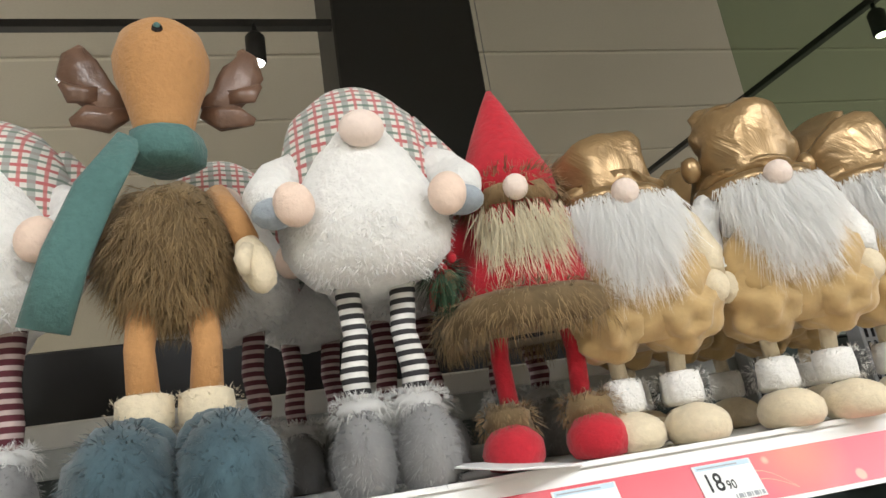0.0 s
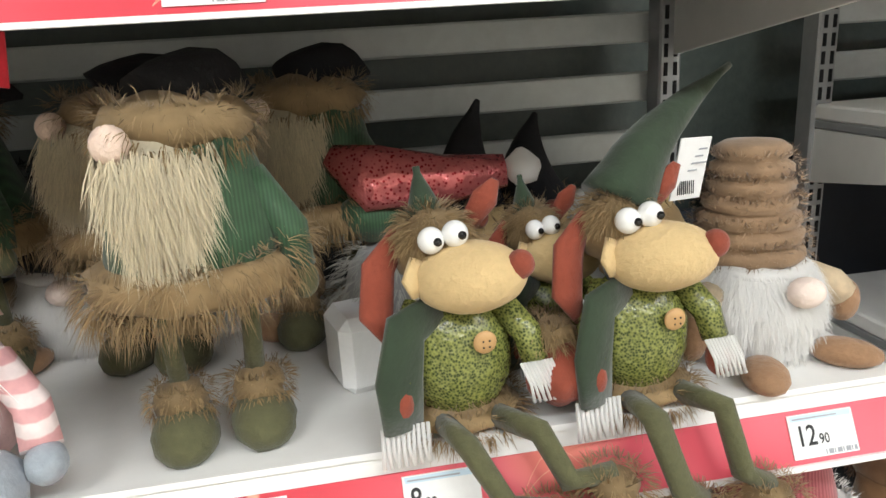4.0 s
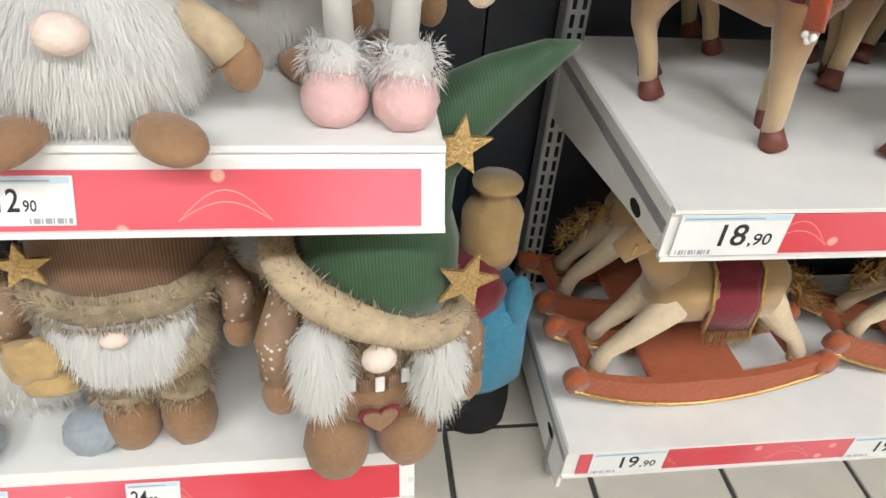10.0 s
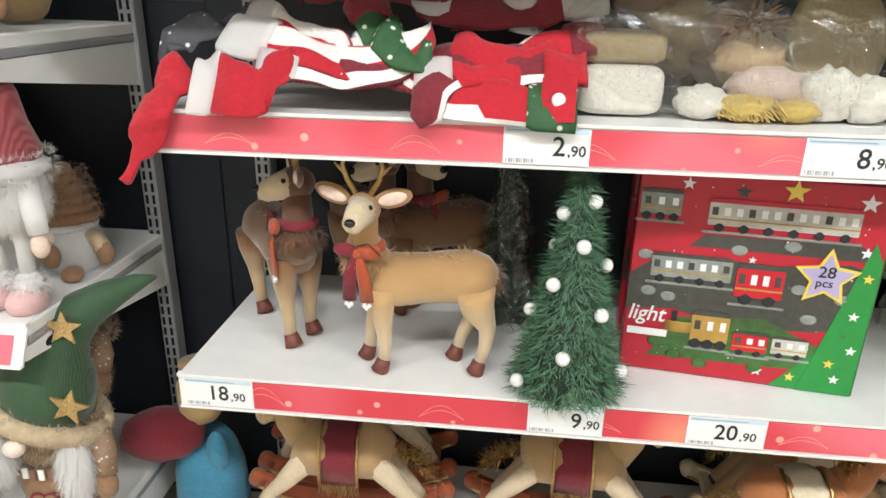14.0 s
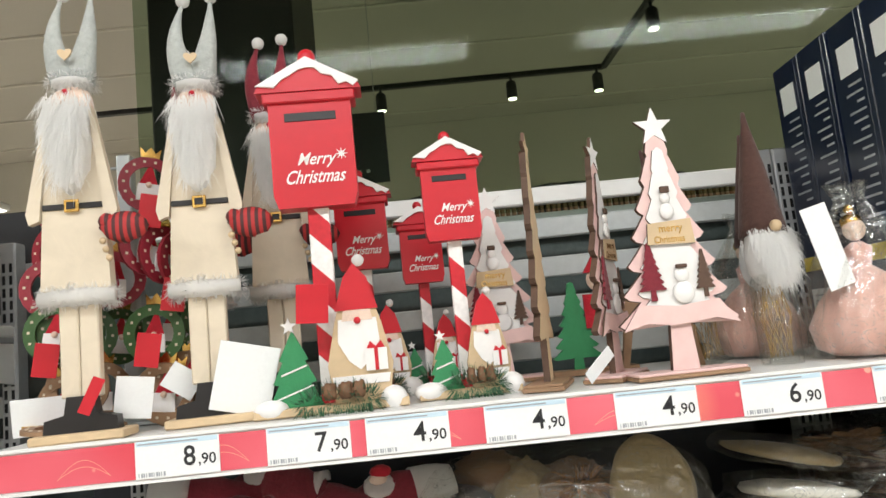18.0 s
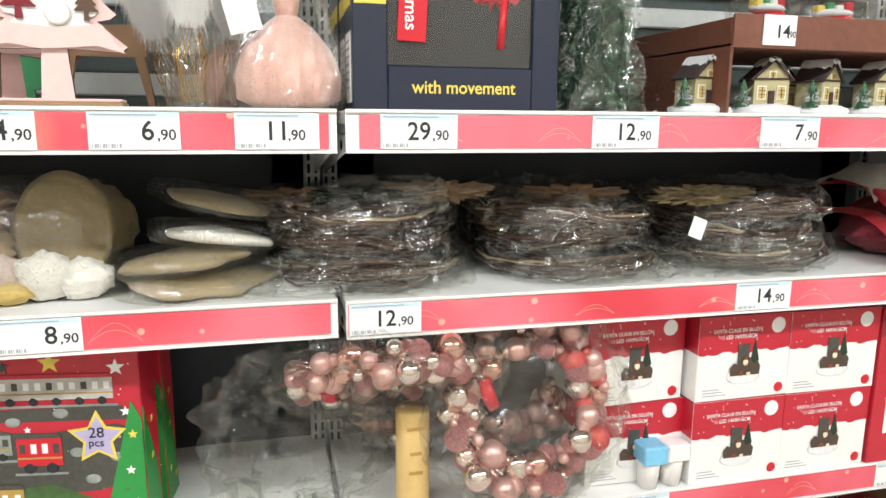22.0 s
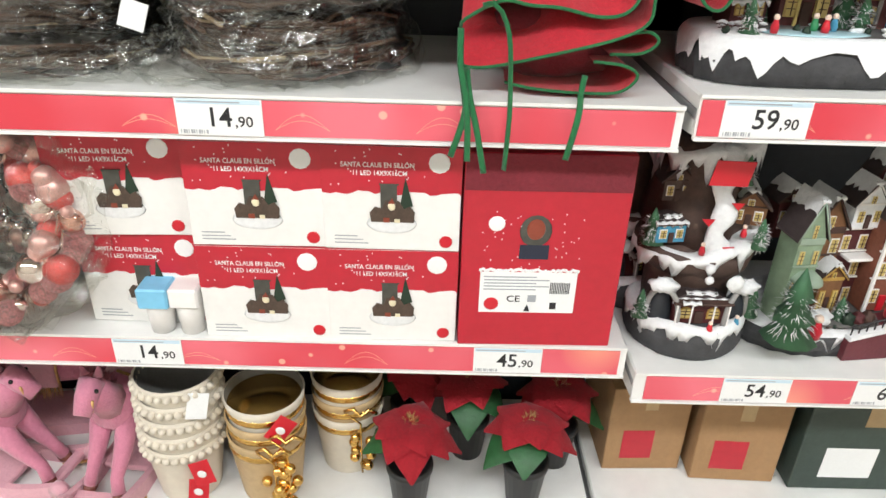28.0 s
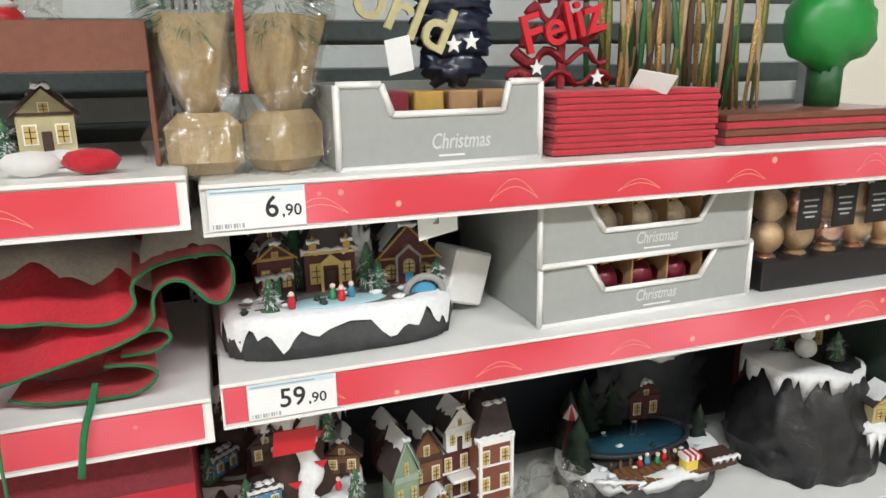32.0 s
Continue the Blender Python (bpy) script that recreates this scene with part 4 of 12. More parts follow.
def standing_reindeer(g):
    for s in (-1, 1):
        g.sphere((s * 0.042, -0.018, 0.036), (0.046, 0.064, 0.056), TEAL, 20, 14, 0.1, 14, squash=-0.036)
        g.sphere((s * 0.032, 0.0, 0.062), (0.036, 0.044, 0.036), TEAL, 18, 12, 0.1, 14)
        g.fur((s * 0.042, -0.018, 0.036), (0.045, 0.062, 0.054), TEAL, 420, 0.008, -0.4, 1, seed=5 + s, width=0.0022)
        g.lathe((s * 0.026, 0.006, 0.082), [(0.019, 0), (0.024, 0.004), (0.0245, 0.016), (0.024, 0.03), (0.018, 0.033)], CREAMC, 18, 0.1)
        g.ringfur((s * 0.026, 0.006, 0.098), 0.0225, CREAMC, 90, 0.004, 0.014, 0.2, 8 + s, width=0.0018)
    legs(g, 0.026, 0.1, 0.21, 0.0155, ORANGE, 0.01)
    g.sphere((0, 0.02, 0.25), (0.062, 0.05, 0.07), BROWNF, 18, 12, 0.12)
    g.fur((0, 0.02, 0.25), (0.06, 0.048, 0.068), BROWNF, 1500, 0.024, -0.95, 0.9, droop=0.9, seed=8, width=0.0026, wave=0.55)
    g.tube([(0.045, 0.01, 0.305), (0.062, -0.012, 0.27), (0.07, -0.02, 0.245)], [0.012, 0.0115, 0.012], ORANGE, 12)
    g.sphere((0.076, -0.022, 0.222), (0.017, 0.015, 0.03), CREAMC, 14, 10, 0.1, rot=pose(0, 0, 0, 0, -18, 0).to_3x3())
    g.tube([(0.07, -0.03, 0.236), (0.064, -0.038, 0.222), (0.066, -0.038, 0.208)], [0.007, 0.008, 0.005], CREAMC, 8)
    g.tube([(-0.028, -0.022, 0.352), (-0.058, -0.024, 0.30), (-0.082, -0.024, 0.24), (-0.1, -0.02, 0.175)], [0.013, 0.019, 0.021, 0.021], TEALS, 14, 0.2, flatten=0.3)
    g.lathe((0, 0.008, 0.332), [(0.026, 0), (0.037, 0.007), (0.038, 0.02), (0.036, 0.032), (0.027, 0.038)], TEALS, 20, 0.1, fold=5, depth=0.03)
    g.lathe((0, 0.008, 0.358), [(0.026, 0), (0.028, 0.016), (0.036, 0.045), (0.045, 0.074), (0.047, 0.094), (0.041, 0.116), (0.026, 0.13), (0.008, 0.136)], ORANGE, 28, 0.03)
    g.sphere((0.0, -0.036, 0.462), 0.0055, EYEB, 10, 8)
    g.sphere((0.0, -0.0395, 0.463), 0.0035, TEALS, 8, 6)
    for s in (-1, 1):
        g.tube([(s * 0.036, 0.034, 0.412), (s * 0.056, 0.036, 0.42), (s * 0.072, 0.037, 0.438), (s * 0.082, 0.038, 0.46), (s * 0.086, 0.038, 0.478), (s * 0.08, 0.038, 0.487)], [0.008, 0.016, 0.02, 0.021, 0.013, 0.004], SATIN, 22, 0.5, flatten=0.42)
        g.tube([(s * 0.036, 0.034, 0.408), (s * 0.056, 0.034, 0.4), (s * 0.074, 0.035, 0.403), (s * 0.09, 0.036, 0.398)], [0.007, 0.0125, 0.0115, 0.004], SATIN, 18, 0.5, flatten=0.45)
        g.tube([(s * 0.064, 0.032, 0.426), (s * 0.088, 0.031, 0.428), (s * 0.098, 0.031, 0.44)], [0.008, 0.01, 0.003], SATIN, 14, 0.5, flatten=0.45)


def white_gnome(g, legm=None):
    for s in (-1, 1):
        g.sphere((s * 0.03, -0.006, 0.03), (0.029, 0.044, 0.045), GREYF, 20, 14, 0.08, 10, squash=-0.03)
        g.sphere((s * 0.028, 0.004, 0.052), (0.023, 0.026, 0.03), GREYF, 16, 12, 0.08)
        g.fur((s * 0.03, -0.006, 0.03), (0.028, 0.043, 0.044), GREYF, 380, 0.006, -0.6, 1, seed=4 + s, width=0.002)
        g.sphere((s * 0.027, 0.008, 0.078), (0.024, 0.022, 0.011), WFUR, 14, 8, 0.2)
        g.ringfur((s * 0.027, 0.008, 0.078), 0.021, WFUR, 260, 0.014, 0.01, 0.45, 12 + s, width=0.002)
        g.tube([(s * 0.026, 0.012, 0.075), (s * 0.03, 0.006, 0.11), (s * 0.024, 0.014, 0.15), (s * 0.03, 0.012, 0.21)], [0.0125, 0.0135, 0.0125, 0.013], legm or STRIPE, 14, 0.14)
    g.sphere((0, 0.032, 0.265), (0.09, 0.072, 0.078), FLEECE, 30, 20, 0.05, 20)
    g.sphere((0, 0.036, 0.325), (0.084, 0.068, 0.104), PLAID, 28, 20, 0.05, 8)
    g.tube([(0.055, 0.04, 0.385), (0.085, 0.045, 0.34), (0.092, 0.045, 0.29), (0.082, 0.042, 0.25)], [0.02, 0.03, 0.026, 0.008], PLAID, 16, 0.12, flatten=0.6)
    g.lathe((0, -0.004, 0.193), [(0.02, 0.0), (0.055, 0.006), (0.078, 0.028), (0.083, 0.055), (0.074, 0.09), (0.056, 0.125), (0.042, 0.152), (0.03, 0.172), (0.008, 0.182)], FLEECE, 46, 0.05, ry=0.74, freq=3)
    rnd = random.Random(31)
    roots, dirs = [], []
    while len(roots) < 2600:
        u, a = rnd.random(), rnd.uniform(math.pi, 2 * math.pi)
        r = 0.083 * (1 - max(0.0, u - 0.3) / 0.7) ** 0.8 if u > 0.3 else 0.04 + 0.043 * (u / 0.3) ** 0.5
        roots.append((r * math.cos(a), -0.004 + 0.74 * r * math.sin(a), 0.197 + 0.165 * u))
        dirs.append((math.cos(a), math.sin(a) - 0.3, -0.7))
    g.strands(roots, dirs, 0.0075, WFUR, 0.0028, 0.4, 0.5, 33, (0, -0.7, 0.3))
    g.sphere((0, -0.045, 0.345), (0.023, 0.017, 0.019), PALESK, 18, 12)
    for s in (-1, 1):
        g.tube([(s * 0.06, 0.024, 0.335), (s * 0.088, 0.004, 0.312), (s * 0.097, -0.02, 0.288), (s * 0.088, -0.045, 0.272)], [0.02, 0.024, 0.023, 0.021], FLEECE, 18, 0.1)
        g.sphere((s * 0.09, -0.046, 0.262), (0.022, 0.018, 0.015), GREYC, 14, 8)
        g.sphere((s * 0.072, -0.062, 0.264), (0.019, 0.015, 0.022), SKIN, 16, 10, rot=pose(0, 0, 0, 0, s * 15, 0).to_3x3())


def red_gnome(g):
    shoes(g, 0.046, (0.034, 0.044, 0.045), RED, BROWNF, 0.028, 170)
    legs(g, 0.04, 0.05, 0.18, 0.0115, RED)
    g.sphere((0, 0.02, 0.165), (0.075, 0.06, 0.03), BLKC, 16, 8, 0.1)
    g.lathe((0, 0.02, 0.15), [(0.085, 0), (0.094, 0.012), (0.084, 0.06), (0.066, 0.11), (0.05, 0.15), (0.03, 0.165)], RED, 22, 0.05)
    g.lathe((0, 0.02, 0.155), [(0.09, -0.018), (0.104, -0.008), (0.104, 0.012), (0.092, 0.022)], BROWNF, 22, 0.1)
    g.ringfur((0, 0.02, 0.157), 0.1, BROWNF, 620, 0.024, 0.02, 0.6, 3)
    g.lathe((0, 0.02, 0.30), [(0.062, -0.008), (0.06, 0.02), (0.046, 0.05), (0.03, 0.085), (0.014, 0.12), (0.003, 0.14)], RED, 18, 0.03)
    g.ringfur((0, 0.015, 0.295), 0.055, BROWNF, 420, 0.026, 0.018, 0.5, 4)
    g.sphere((0, 0.0, 0.29), (0.055, 0.045, 0.02), BROWNF, 14, 8, 0.2)
    beard(g, (0, -0.022, 0.275), 0.055, 0.115, CREAMF, 420, 7, 0.04)
    g.sphere((0, -0.054, 0.288), 0.0145, PALESK, 14, 10)
    for s in (-1, 1):
        g.tube([(s * 0.05, 0.01, 0.27), (s * 0.08, -0.005, 0.235), (s * 0.098, -0.01, 0.195), (s * 0.1, -0.012, 0.175)], [0.017, 0.017, 0.016, 0.013], RED, 10, 0.06)
    g.sphere((-0.09, -0.03, 0.2), 0.014, BROWNV, 10, 8)
    g.fur((-0.095, -0.03, 0.205), 0.018, GREENC, 120, 0.03, seed=9)
    for k in range(4):
        g.sphere((-0.095 + 0.012 * (k % 2), -0.045, 0.212 + 0.01 * k), 0.006, RED, 8, 6)


def gold_gnome(g, tall=0.0, flop=0.0):
    shoes(g, 0.033, (0.032, 0.044, 0.038), CREAMC)
    for s in (-1, 1):
        g.lathe((s * 0.031, 0.006, 0.038), [(0.017, 0), (0.021, 0.004), (0.0215, 0.018), (0.02, 0.032), (0.013, 0.035)], FLEECE, 18, 0.12)
        g.ringfur((s * 0.031, 0.006, 0.056), 0.02, WFUR, 120, 0.006, 0.014, 0.2, 3 + s, width=0.0018)
        g.tube([(s * 0.031, 0.008, 0.07), (s * 0.033, 0.004, 0.1), (s * 0.028, 0.01, 0.15)], [0.0085, 0.009, 0.0095], CREAMC, 12, 0.15)
    g.lathe((0, 0.02, 0.1), [(0.02, 0.006), (0.056, 0.004), (0.07, 0.024), (0.076, 0.05), (0.07, 0.08), (0.06, 0.115), (0.048, 0.15), (0.03, 0.165)], TANV, 48, 0.16, freq=1.2)
    for s in (-1, 1):
        g.sphere((s * 0.038, -0.012, 0.132), (0.042, 0.046, 0.04), TANV, 34, 24, 0.28, 6)
        g.sphere((s * 0.034, -0.022, 0.165), (0.04, 0.036, 0.05), TANV, 30, 20, 0.25, 7)
        g.tube([(s * 0.05, 0.014, 0.262), (s * 0.072, -0.004, 0.225), (s * 0.08, -0.022, 0.185), (s * 0.076, -0.03, 0.165)], [0.017, 0.017, 0.0165, 0.014], FLEECE if tall > -0.01 else CREAMC, 14, 0.1)
        g.sphere((s * 0.075, -0.034, 0.15), (0.015, 0.014, 0.018), CREAMC, 12, 8)
    beard(g, (0, -0.02, 0.262), 0.062, 0.108, WFUR, 1500, 11, 0.05, 0.0017, 0.055)
    pts, rad = [], []
    n = 13
    for k in range(n + 1):
        u = k / n
        pts.append((flop * u * u * 1.2, 0.02 + 0.006 * math.sin(u * 9), 0.258 + (0.118 + tall) * (u - abs(flop) * 4.0 * max(0.0, u - 0.55) ** 2)))
        rad.append((0.064 + 0.003 * math.sin(u * 21)) * (1 - 0.36 * u) if u < 0.93 else 0.036)
    g.tube(pts, rad, GOLDS, 36, 0.2)
    g.lathe((0, 0.02, 0.25), [(0.055, 0.0), (0.066, 0.004), (0.068, 0.014), (0.062, 0.022)], GOLDS, 34, 0.12, freq=2.0)
    g.sphere((0, -0.056, 0.258), 0.0145, PALESK, 16, 12)
    g.sphere((-0.068, 0.0, 0.295), (0.012, 0.012, 0.015), GOLDS, 10, 8, 0.2)


def scaled(build, *k):
    """A doll of the same make in another size."""
    return lambda g: (build(g), g.moved(Matrix.Diagonal((k[0], k[1], k[2], 1))))


doll("reindeer_doll", "plush reindeer with brown fur coat and teal boots", (-1.108, 0.055, A1), standing_reindeer, "plush reindeer", turn=4)
doll("gnome_doll", "white furry gnome with plaid cap and striped legs", (-0.918, 0.06, A1), white_gnome, turn=-2)
doll("gnome_doll", "red felt gnome with brown fur trim and beard", (-0.756, 0.075, A1), scaled(red_gnome, 0.92, 0.92, 0.965), turn=-12)
doll("gnome_doll", "tan velvet gnome with low gold satin cap and white beard", (-0.642, 0.062, A1), lambda g: gold_gnome(g, -0.032, -0.012), group="gold gnomes", turn=-14)
ga = doll("gnome_doll", "tan velvet gnome with tall gold satin cap and white beard", (-0.474, 0.035, A1), gold_gnome, group="gold gnomes", turn=-16)
gf = doll("gnome_doll", "tan velvet gnome with gold satin cap drooping sideways", (-0.312, 0.045, A1), lambda g: gold_gnome(g, -0.028, -0.03), group="gold gnomes", turn=-10)
copy_thing(ga, pose(-0.41, 0.22, A1, 0, 0, -22))
copy_thing(gf, pose(-0.56, 0.2, A1, 0, 0, 2))
copy_thing(gf, pose(-0.28, 0.3, A1, 0, 0, -6))
gb = doll("gnome_doll", "white furry gnome with plaid cap and burgundy striped legs", (-1.29, 0.11, A1), lambda g: white_gnome(g, STRIPR), group="plaid gnomes")
for x, y, r in ((-1.07, 0.24, 5), (-0.86, 0.25, 3), (-0.7, 0.3, 0), (-1.4, 0.32, -4), (-0.97, 0.36, 8)):
    copy_thing(gb, pose(x, y, A1, 0, 0, r))
g = Geo().box((-0.05, -0.05, 0), (0.05, 0.05, 0.002), PAPER, 0.0005, rot=pose(0, 0, 0, 6, 5, 30).to_3x3())
thing("paper_tag", "loose white paper tag lying on the shelf", "tag", at=pose(-0.825, 0.03, A1 + 0.008), geo=g)
g = Geo().box((-0.026, -0.001, -0.02), (0.026, 0.001, 0.02), RED, 0.0005, rot=pose(0, 0, 0, 25, 12, 10).to_3x3())
thing("hanging_tag", "red card tag hanging under the shelf rail", "tag", at=pose(-0.93, 0.03, 1.402), geo=g)


# ---- second shelf ----
def green_gnome(g):
    shoes(g, 0.037, (0.032, 0.045, 0.045), OLIVE, BROWNF, 0.028, 170)
    legs(g, 0.035, 0.05, 0.19, 0.010, OLIVE)
    g.lathe((0, 0.02, 0.16), [(0.06, 0), (0.085, 0.01), (0.08, 0.05), (0.066, 0.10), (0.05, 0.15)], GREENC, 20, 0.06)
    g.lathe((0, 0.02, 0.165), [(0.082, -0.016), (0.1, -0.006), (0.1, 0.012), (0.085, 0.02)], BROWNF, 20, 0.12)
    g.ringfur((0, 0.02, 0.168), 0.096, BROWNF, 560, 0.026, 0.018, 0.7, 3, tilt=0.012)
    beard(g, (-0.022, -0.03, 0.285), 0.05, 0.105, CREAMF, 700, 21, 0.045, 0.0024, 0.045)
    g.sphere((0, 0.01, 0.30), (0.068, 0.06, 0.028), BROWNF, 16, 10, 0.2)
    g.ringfur((0, 0.01, 0.30), 0.06, BROWNF, 300, 0.02, 0.02, 0.4, 6)
    g.sphere((-0.05, -0.045, 0.29), 0.016, SKIN, 12, 8)
    hat_cone(g, (0, 0.02, 0.30), (0.07, 0.08, 0.32), 0.055, BLKC, (0, 0, 0.02), 7)
    g.tube([(0.055, 0.0, 0.25), (0.085, -0.015, 0.2), (0.09, -0.02, 0.165)], [0.016, 0.018, 0.014], GREENC, 10, 0.15)
    g.sphere((0.09, -0.024, 0.155), (0.015, 0.014, 0.018), OLIVE, 10, 8)


def sitting_reindeer(g, feet=((-0.028, -0.09), (0.028, -0.09)), hat=None):
    """A seated plush reindeer; feet: where its two feet hang, as x and height; hat: the tip of a pointed cap."""
    g.sphere((0, 0.0, 0.058), (0.046, 0.042, 0.058), KNITG, 24, 16, 0.04, squash=-0.054)
    g.ringfur((0, -0.002, 0.012), 0.045, BROWNF, 300, 0.018, 0.012, 0.35, 5, width=0.002)
    g.sphere((0, 0.0, 0.012), (0.05, 0.048, 0.012), BROWNF, 16, 8, 0.2)
    g.sphere((0, 0.0, 0.122), (0.028, 0.025, 0.026), GREENV, 14, 10, 0.1)
    g.sphere((-0.014, 0.006, 0.152), (0.032, 0.03, 0.032), BROWNF, 14, 10, 0.2)
    g.fur((-0.014, 0.006, 0.155), (0.031, 0.029, 0.03), BROWNF, 260, 0.016, 0, 1, seed=5, width=0.002)
    g.sphere((0.006, -0.03, 0.134), (0.045, 0.034, 0.028), MUZZ, 26, 18, 0.02, rot=pose(0, 0, 0, 0, -4, -22).to_3x3())
    g.sphere((0.04, -0.052, 0.146), (0.011, 0.0105, 0.0115), RUST, 14, 10)
    for dx, dz in ((-0.022, 0.0), (-0.003, 0.003)):
        g.sphere((dx, -0.028, 0.166 + dz), 0.0105, EYEW, 16, 10)
        g.sphere((dx + 0.003, -0.0385, 0.167 + dz), 0.0034, EYEB, 10, 8)
    g.tube([(-0.032, -0.022, 0.15), (-0.04, -0.032, 0.136), (-0.038, -0.034, 0.124)], [0.007, 0.008, 0.003], MUZZ, 8, flatten=0.4)
    g.tube([(-0.04, 0.008, 0.165), (-0.06, 0.0, 0.14), (-0.066, -0.01, 0.105), (-0.058, -0.016, 0.082)], [0.008, 0.014, 0.015, 0.004], RUST, 14, 0.1, flatten=0.5)
    g.tube([(0.018, 0.01, 0.165), (0.034, 0.012, 0.185), (0.042, 0.008, 0.2)], [0.008, 0.012, 0.004], RUST, 12, 0.1, flatten=0.5)
    if hat:
        hat_cone(g, (-0.012, 0.012, 0.172), hat, 0.032, GREENV, (-0.012, 0, 0.004), 12, 0.08)
    else:
        hat_cone(g, (-0.016, 0.014, 0.175), (-0.02, 0.02, 0.215), 0.016, GREENV, (0, 0, 0), 7)
    for s in (-1, 1):
        g.tube([(s * 0.032, -0.008, 0.108), (s * 0.052, -0.028, 0.08), (s * 0.056, -0.036, 0.058)], [0.012, 0.012, 0.011], KNITG, 12, 0.08)
        g.sphere((s * 0.058, -0.04, 0.042), (0.012, 0.012, 0.017), RUST, 12, 8)
        fx, fz = feet[0 if s < 0 else 1]
        up = fz > 0
        mid = [(s * 0.022, -0.04, 0.016), (s * 0.024 + fx * 0.2, -0.076, 0.018 + max(0, fz) * 0.3), ((s * 0.024 + fx) * 0.5, -0.092, (0.0 + fz) * 0.5 + 0.012), (fx, -0.094, fz + 0.045)]
        g.tube(mid, [0.012, 0.0125, 0.0115, 0.011], OLIVE, 12, 0.1, flatten=0.75)
        g.sphere((fx, -0.096, fz + 0.034), (0.02, 0.02, 0.014), BROWNF, 14, 8, 0.2)
        g.ringfur((fx, -0.096, fz + 0.034), 0.018, BROWNF, 200, 0.016, 0.014, 0.5, 6, width=0.002)
        g.sphere((fx + 0.004, -0.108, fz - 0.002), (0.024, 0.034, 0.029), RUST, 20, 14, 0.05)
    g.tube([(-0.018, -0.02, 0.108), (-0.046, -0.03, 0.098), (-0.056, -0.038, 0.06), (-0.056, -0.042, 0.022)], [0.015, 0.021, 0.022, 0.02], GREENV, 16, 0.15, flatten=0.4)
    for k in range(10):
        x = -0.074 + k * 0.004
        g.tube([(x, -0.046, 0.026), (x - 0.001, -0.052, 0.01), (x + 0.002 * (k % 3 - 1), -0.055, -0.004)], 0.0018, WFUR, 5)
        x = 0.04 + k * 0.0028
        g.tube([(x, -0.046, 0.062), (x + 0.006, -0.052, 0.045), (x + 0.01 + 0.002 * (k % 3 - 1), -0.054, 0.03)], 0.0014, WFUR, 5)
    g.sphere((0.012, -0.044, 0.084), (0.0095, 0.0035, 0.0095), BUTTON, 18, 10)
    for dx in (-0.0025, 0.0025):
        for dz in (-0.0025, 0.0025):
            g.sphere((0.012 + dx, -0.0485, 0.084 + dz), 0.0009, INK, 6, 4)


def tan_hat_gnome(g, hat=TANP, fold=False, r=0.078, hh=0.13, cap=0.92):
    g.sphere((0, 0.01, r * 0.8), (r, r * 0.85, r * 0.95), WFUR, 18, 12, 0.04, squash=-r * 0.78)
    g.fur((0, 0.01, r * 0.8), (r * 0.98, r * 0.83, r * 0.9), WFUR, 1700, 0.022, -0.85, 0.75, droop=0.9, seed=12, width=0.002, front=-0.3)
    for s in (-1, 1):
        g.sphere((s * r * 0.75, -r * 0.9, r * 0.17), (r * 0.32, r * 0.5, r * 0.2), BROWNV, 14, 8, rot=pose(0, 0, 0, 0, 0, s * 35).to_3x3())
        g.tube([(s * r * 0.9, 0.0, r * 1.1), (s * r * 1.25, -0.01, r * 0.9), (s * r * 1.4, -0.015, r * 0.72)], [0.014, 0.015, 0.016], BRINDLE, 10, 0.1)
        g.sphere((s * r * 1.45, -0.016, r * 0.62), (0.016, 0.015, 0.022), BROWNV, 10, 8)
    top = r * 1.45
    rings = 7
    prof = [(r * cap, 0.0)]
    for k in range(rings):
        u = k / rings
        rr = r * (cap + 0.03) * (1 - (0.75 if cap > 0.85 else 0.42) * u)
        prof += [(rr, hh * (u + 0.2 / rings)), (rr * 0.99, hh * (u + 0.7 / rings)), (rr * 0.8, hh * (u + 0.98 / rings))]
    prof.append((0.006, hh * 1.02))
    g.lathe((0, 0.02, top), prof, hat, 22, 0.1, freq=1.4)
    for k in range(5):
        g.ringfur((0, 0.02, top + hh * (0.1 + 0.18 * k)), r * cap * (1 - 0.08 * k), hat, 240, 0.006, hh * 0.09, 0.2, 3 + k, width=0.002)
    g.sphere((0, 0.012, top - r * 0.12), (r * cap * 1.08, r * cap * 1.02, r * 0.2), WFUR, 18, 8, 0.1)
    if fold:
        g.tube([(0.005, 0.02, top + hh * 0.92), (-0.04, 0.01, top + hh * 0.82), (-0.085, 0.0, top + hh * 0.45), (-0.105, -0.005, top + hh * 0.1)], [0.026, 0.026, 0.02, 0.013], hat, 12, 0.15)
    g.sphere((0.0, -r * 0.80, r * 1.18), (0.018, 0.015, 0.014), PALESK, 14, 10)


def pointed_gnome(g, hat=BLKC, h=0.17):
    g.sphere((0, 0.0, 0.06), (0.058, 0.05, 0.065), BROWNF, 14, 10, 0.1, squash=-0.055)
    g.sphere((0, -0.01, 0.12), (0.04, 0.035, 0.03), MUZZ, 14, 10)
    hat_cone(g, (0, 0.0, 0.125), (0.02, 0.02, 0.125 + h), 0.045, hat, (-0.01, 0, 0), 9, 0.08)
    g.sphere((0, -0.045, 0.125), 0.012, RUST, 10, 8)
    g.ringfur((0, 0, 0.13), 0.042, BROWNF, 120, 0.015, 0.01, 0.3, 2)


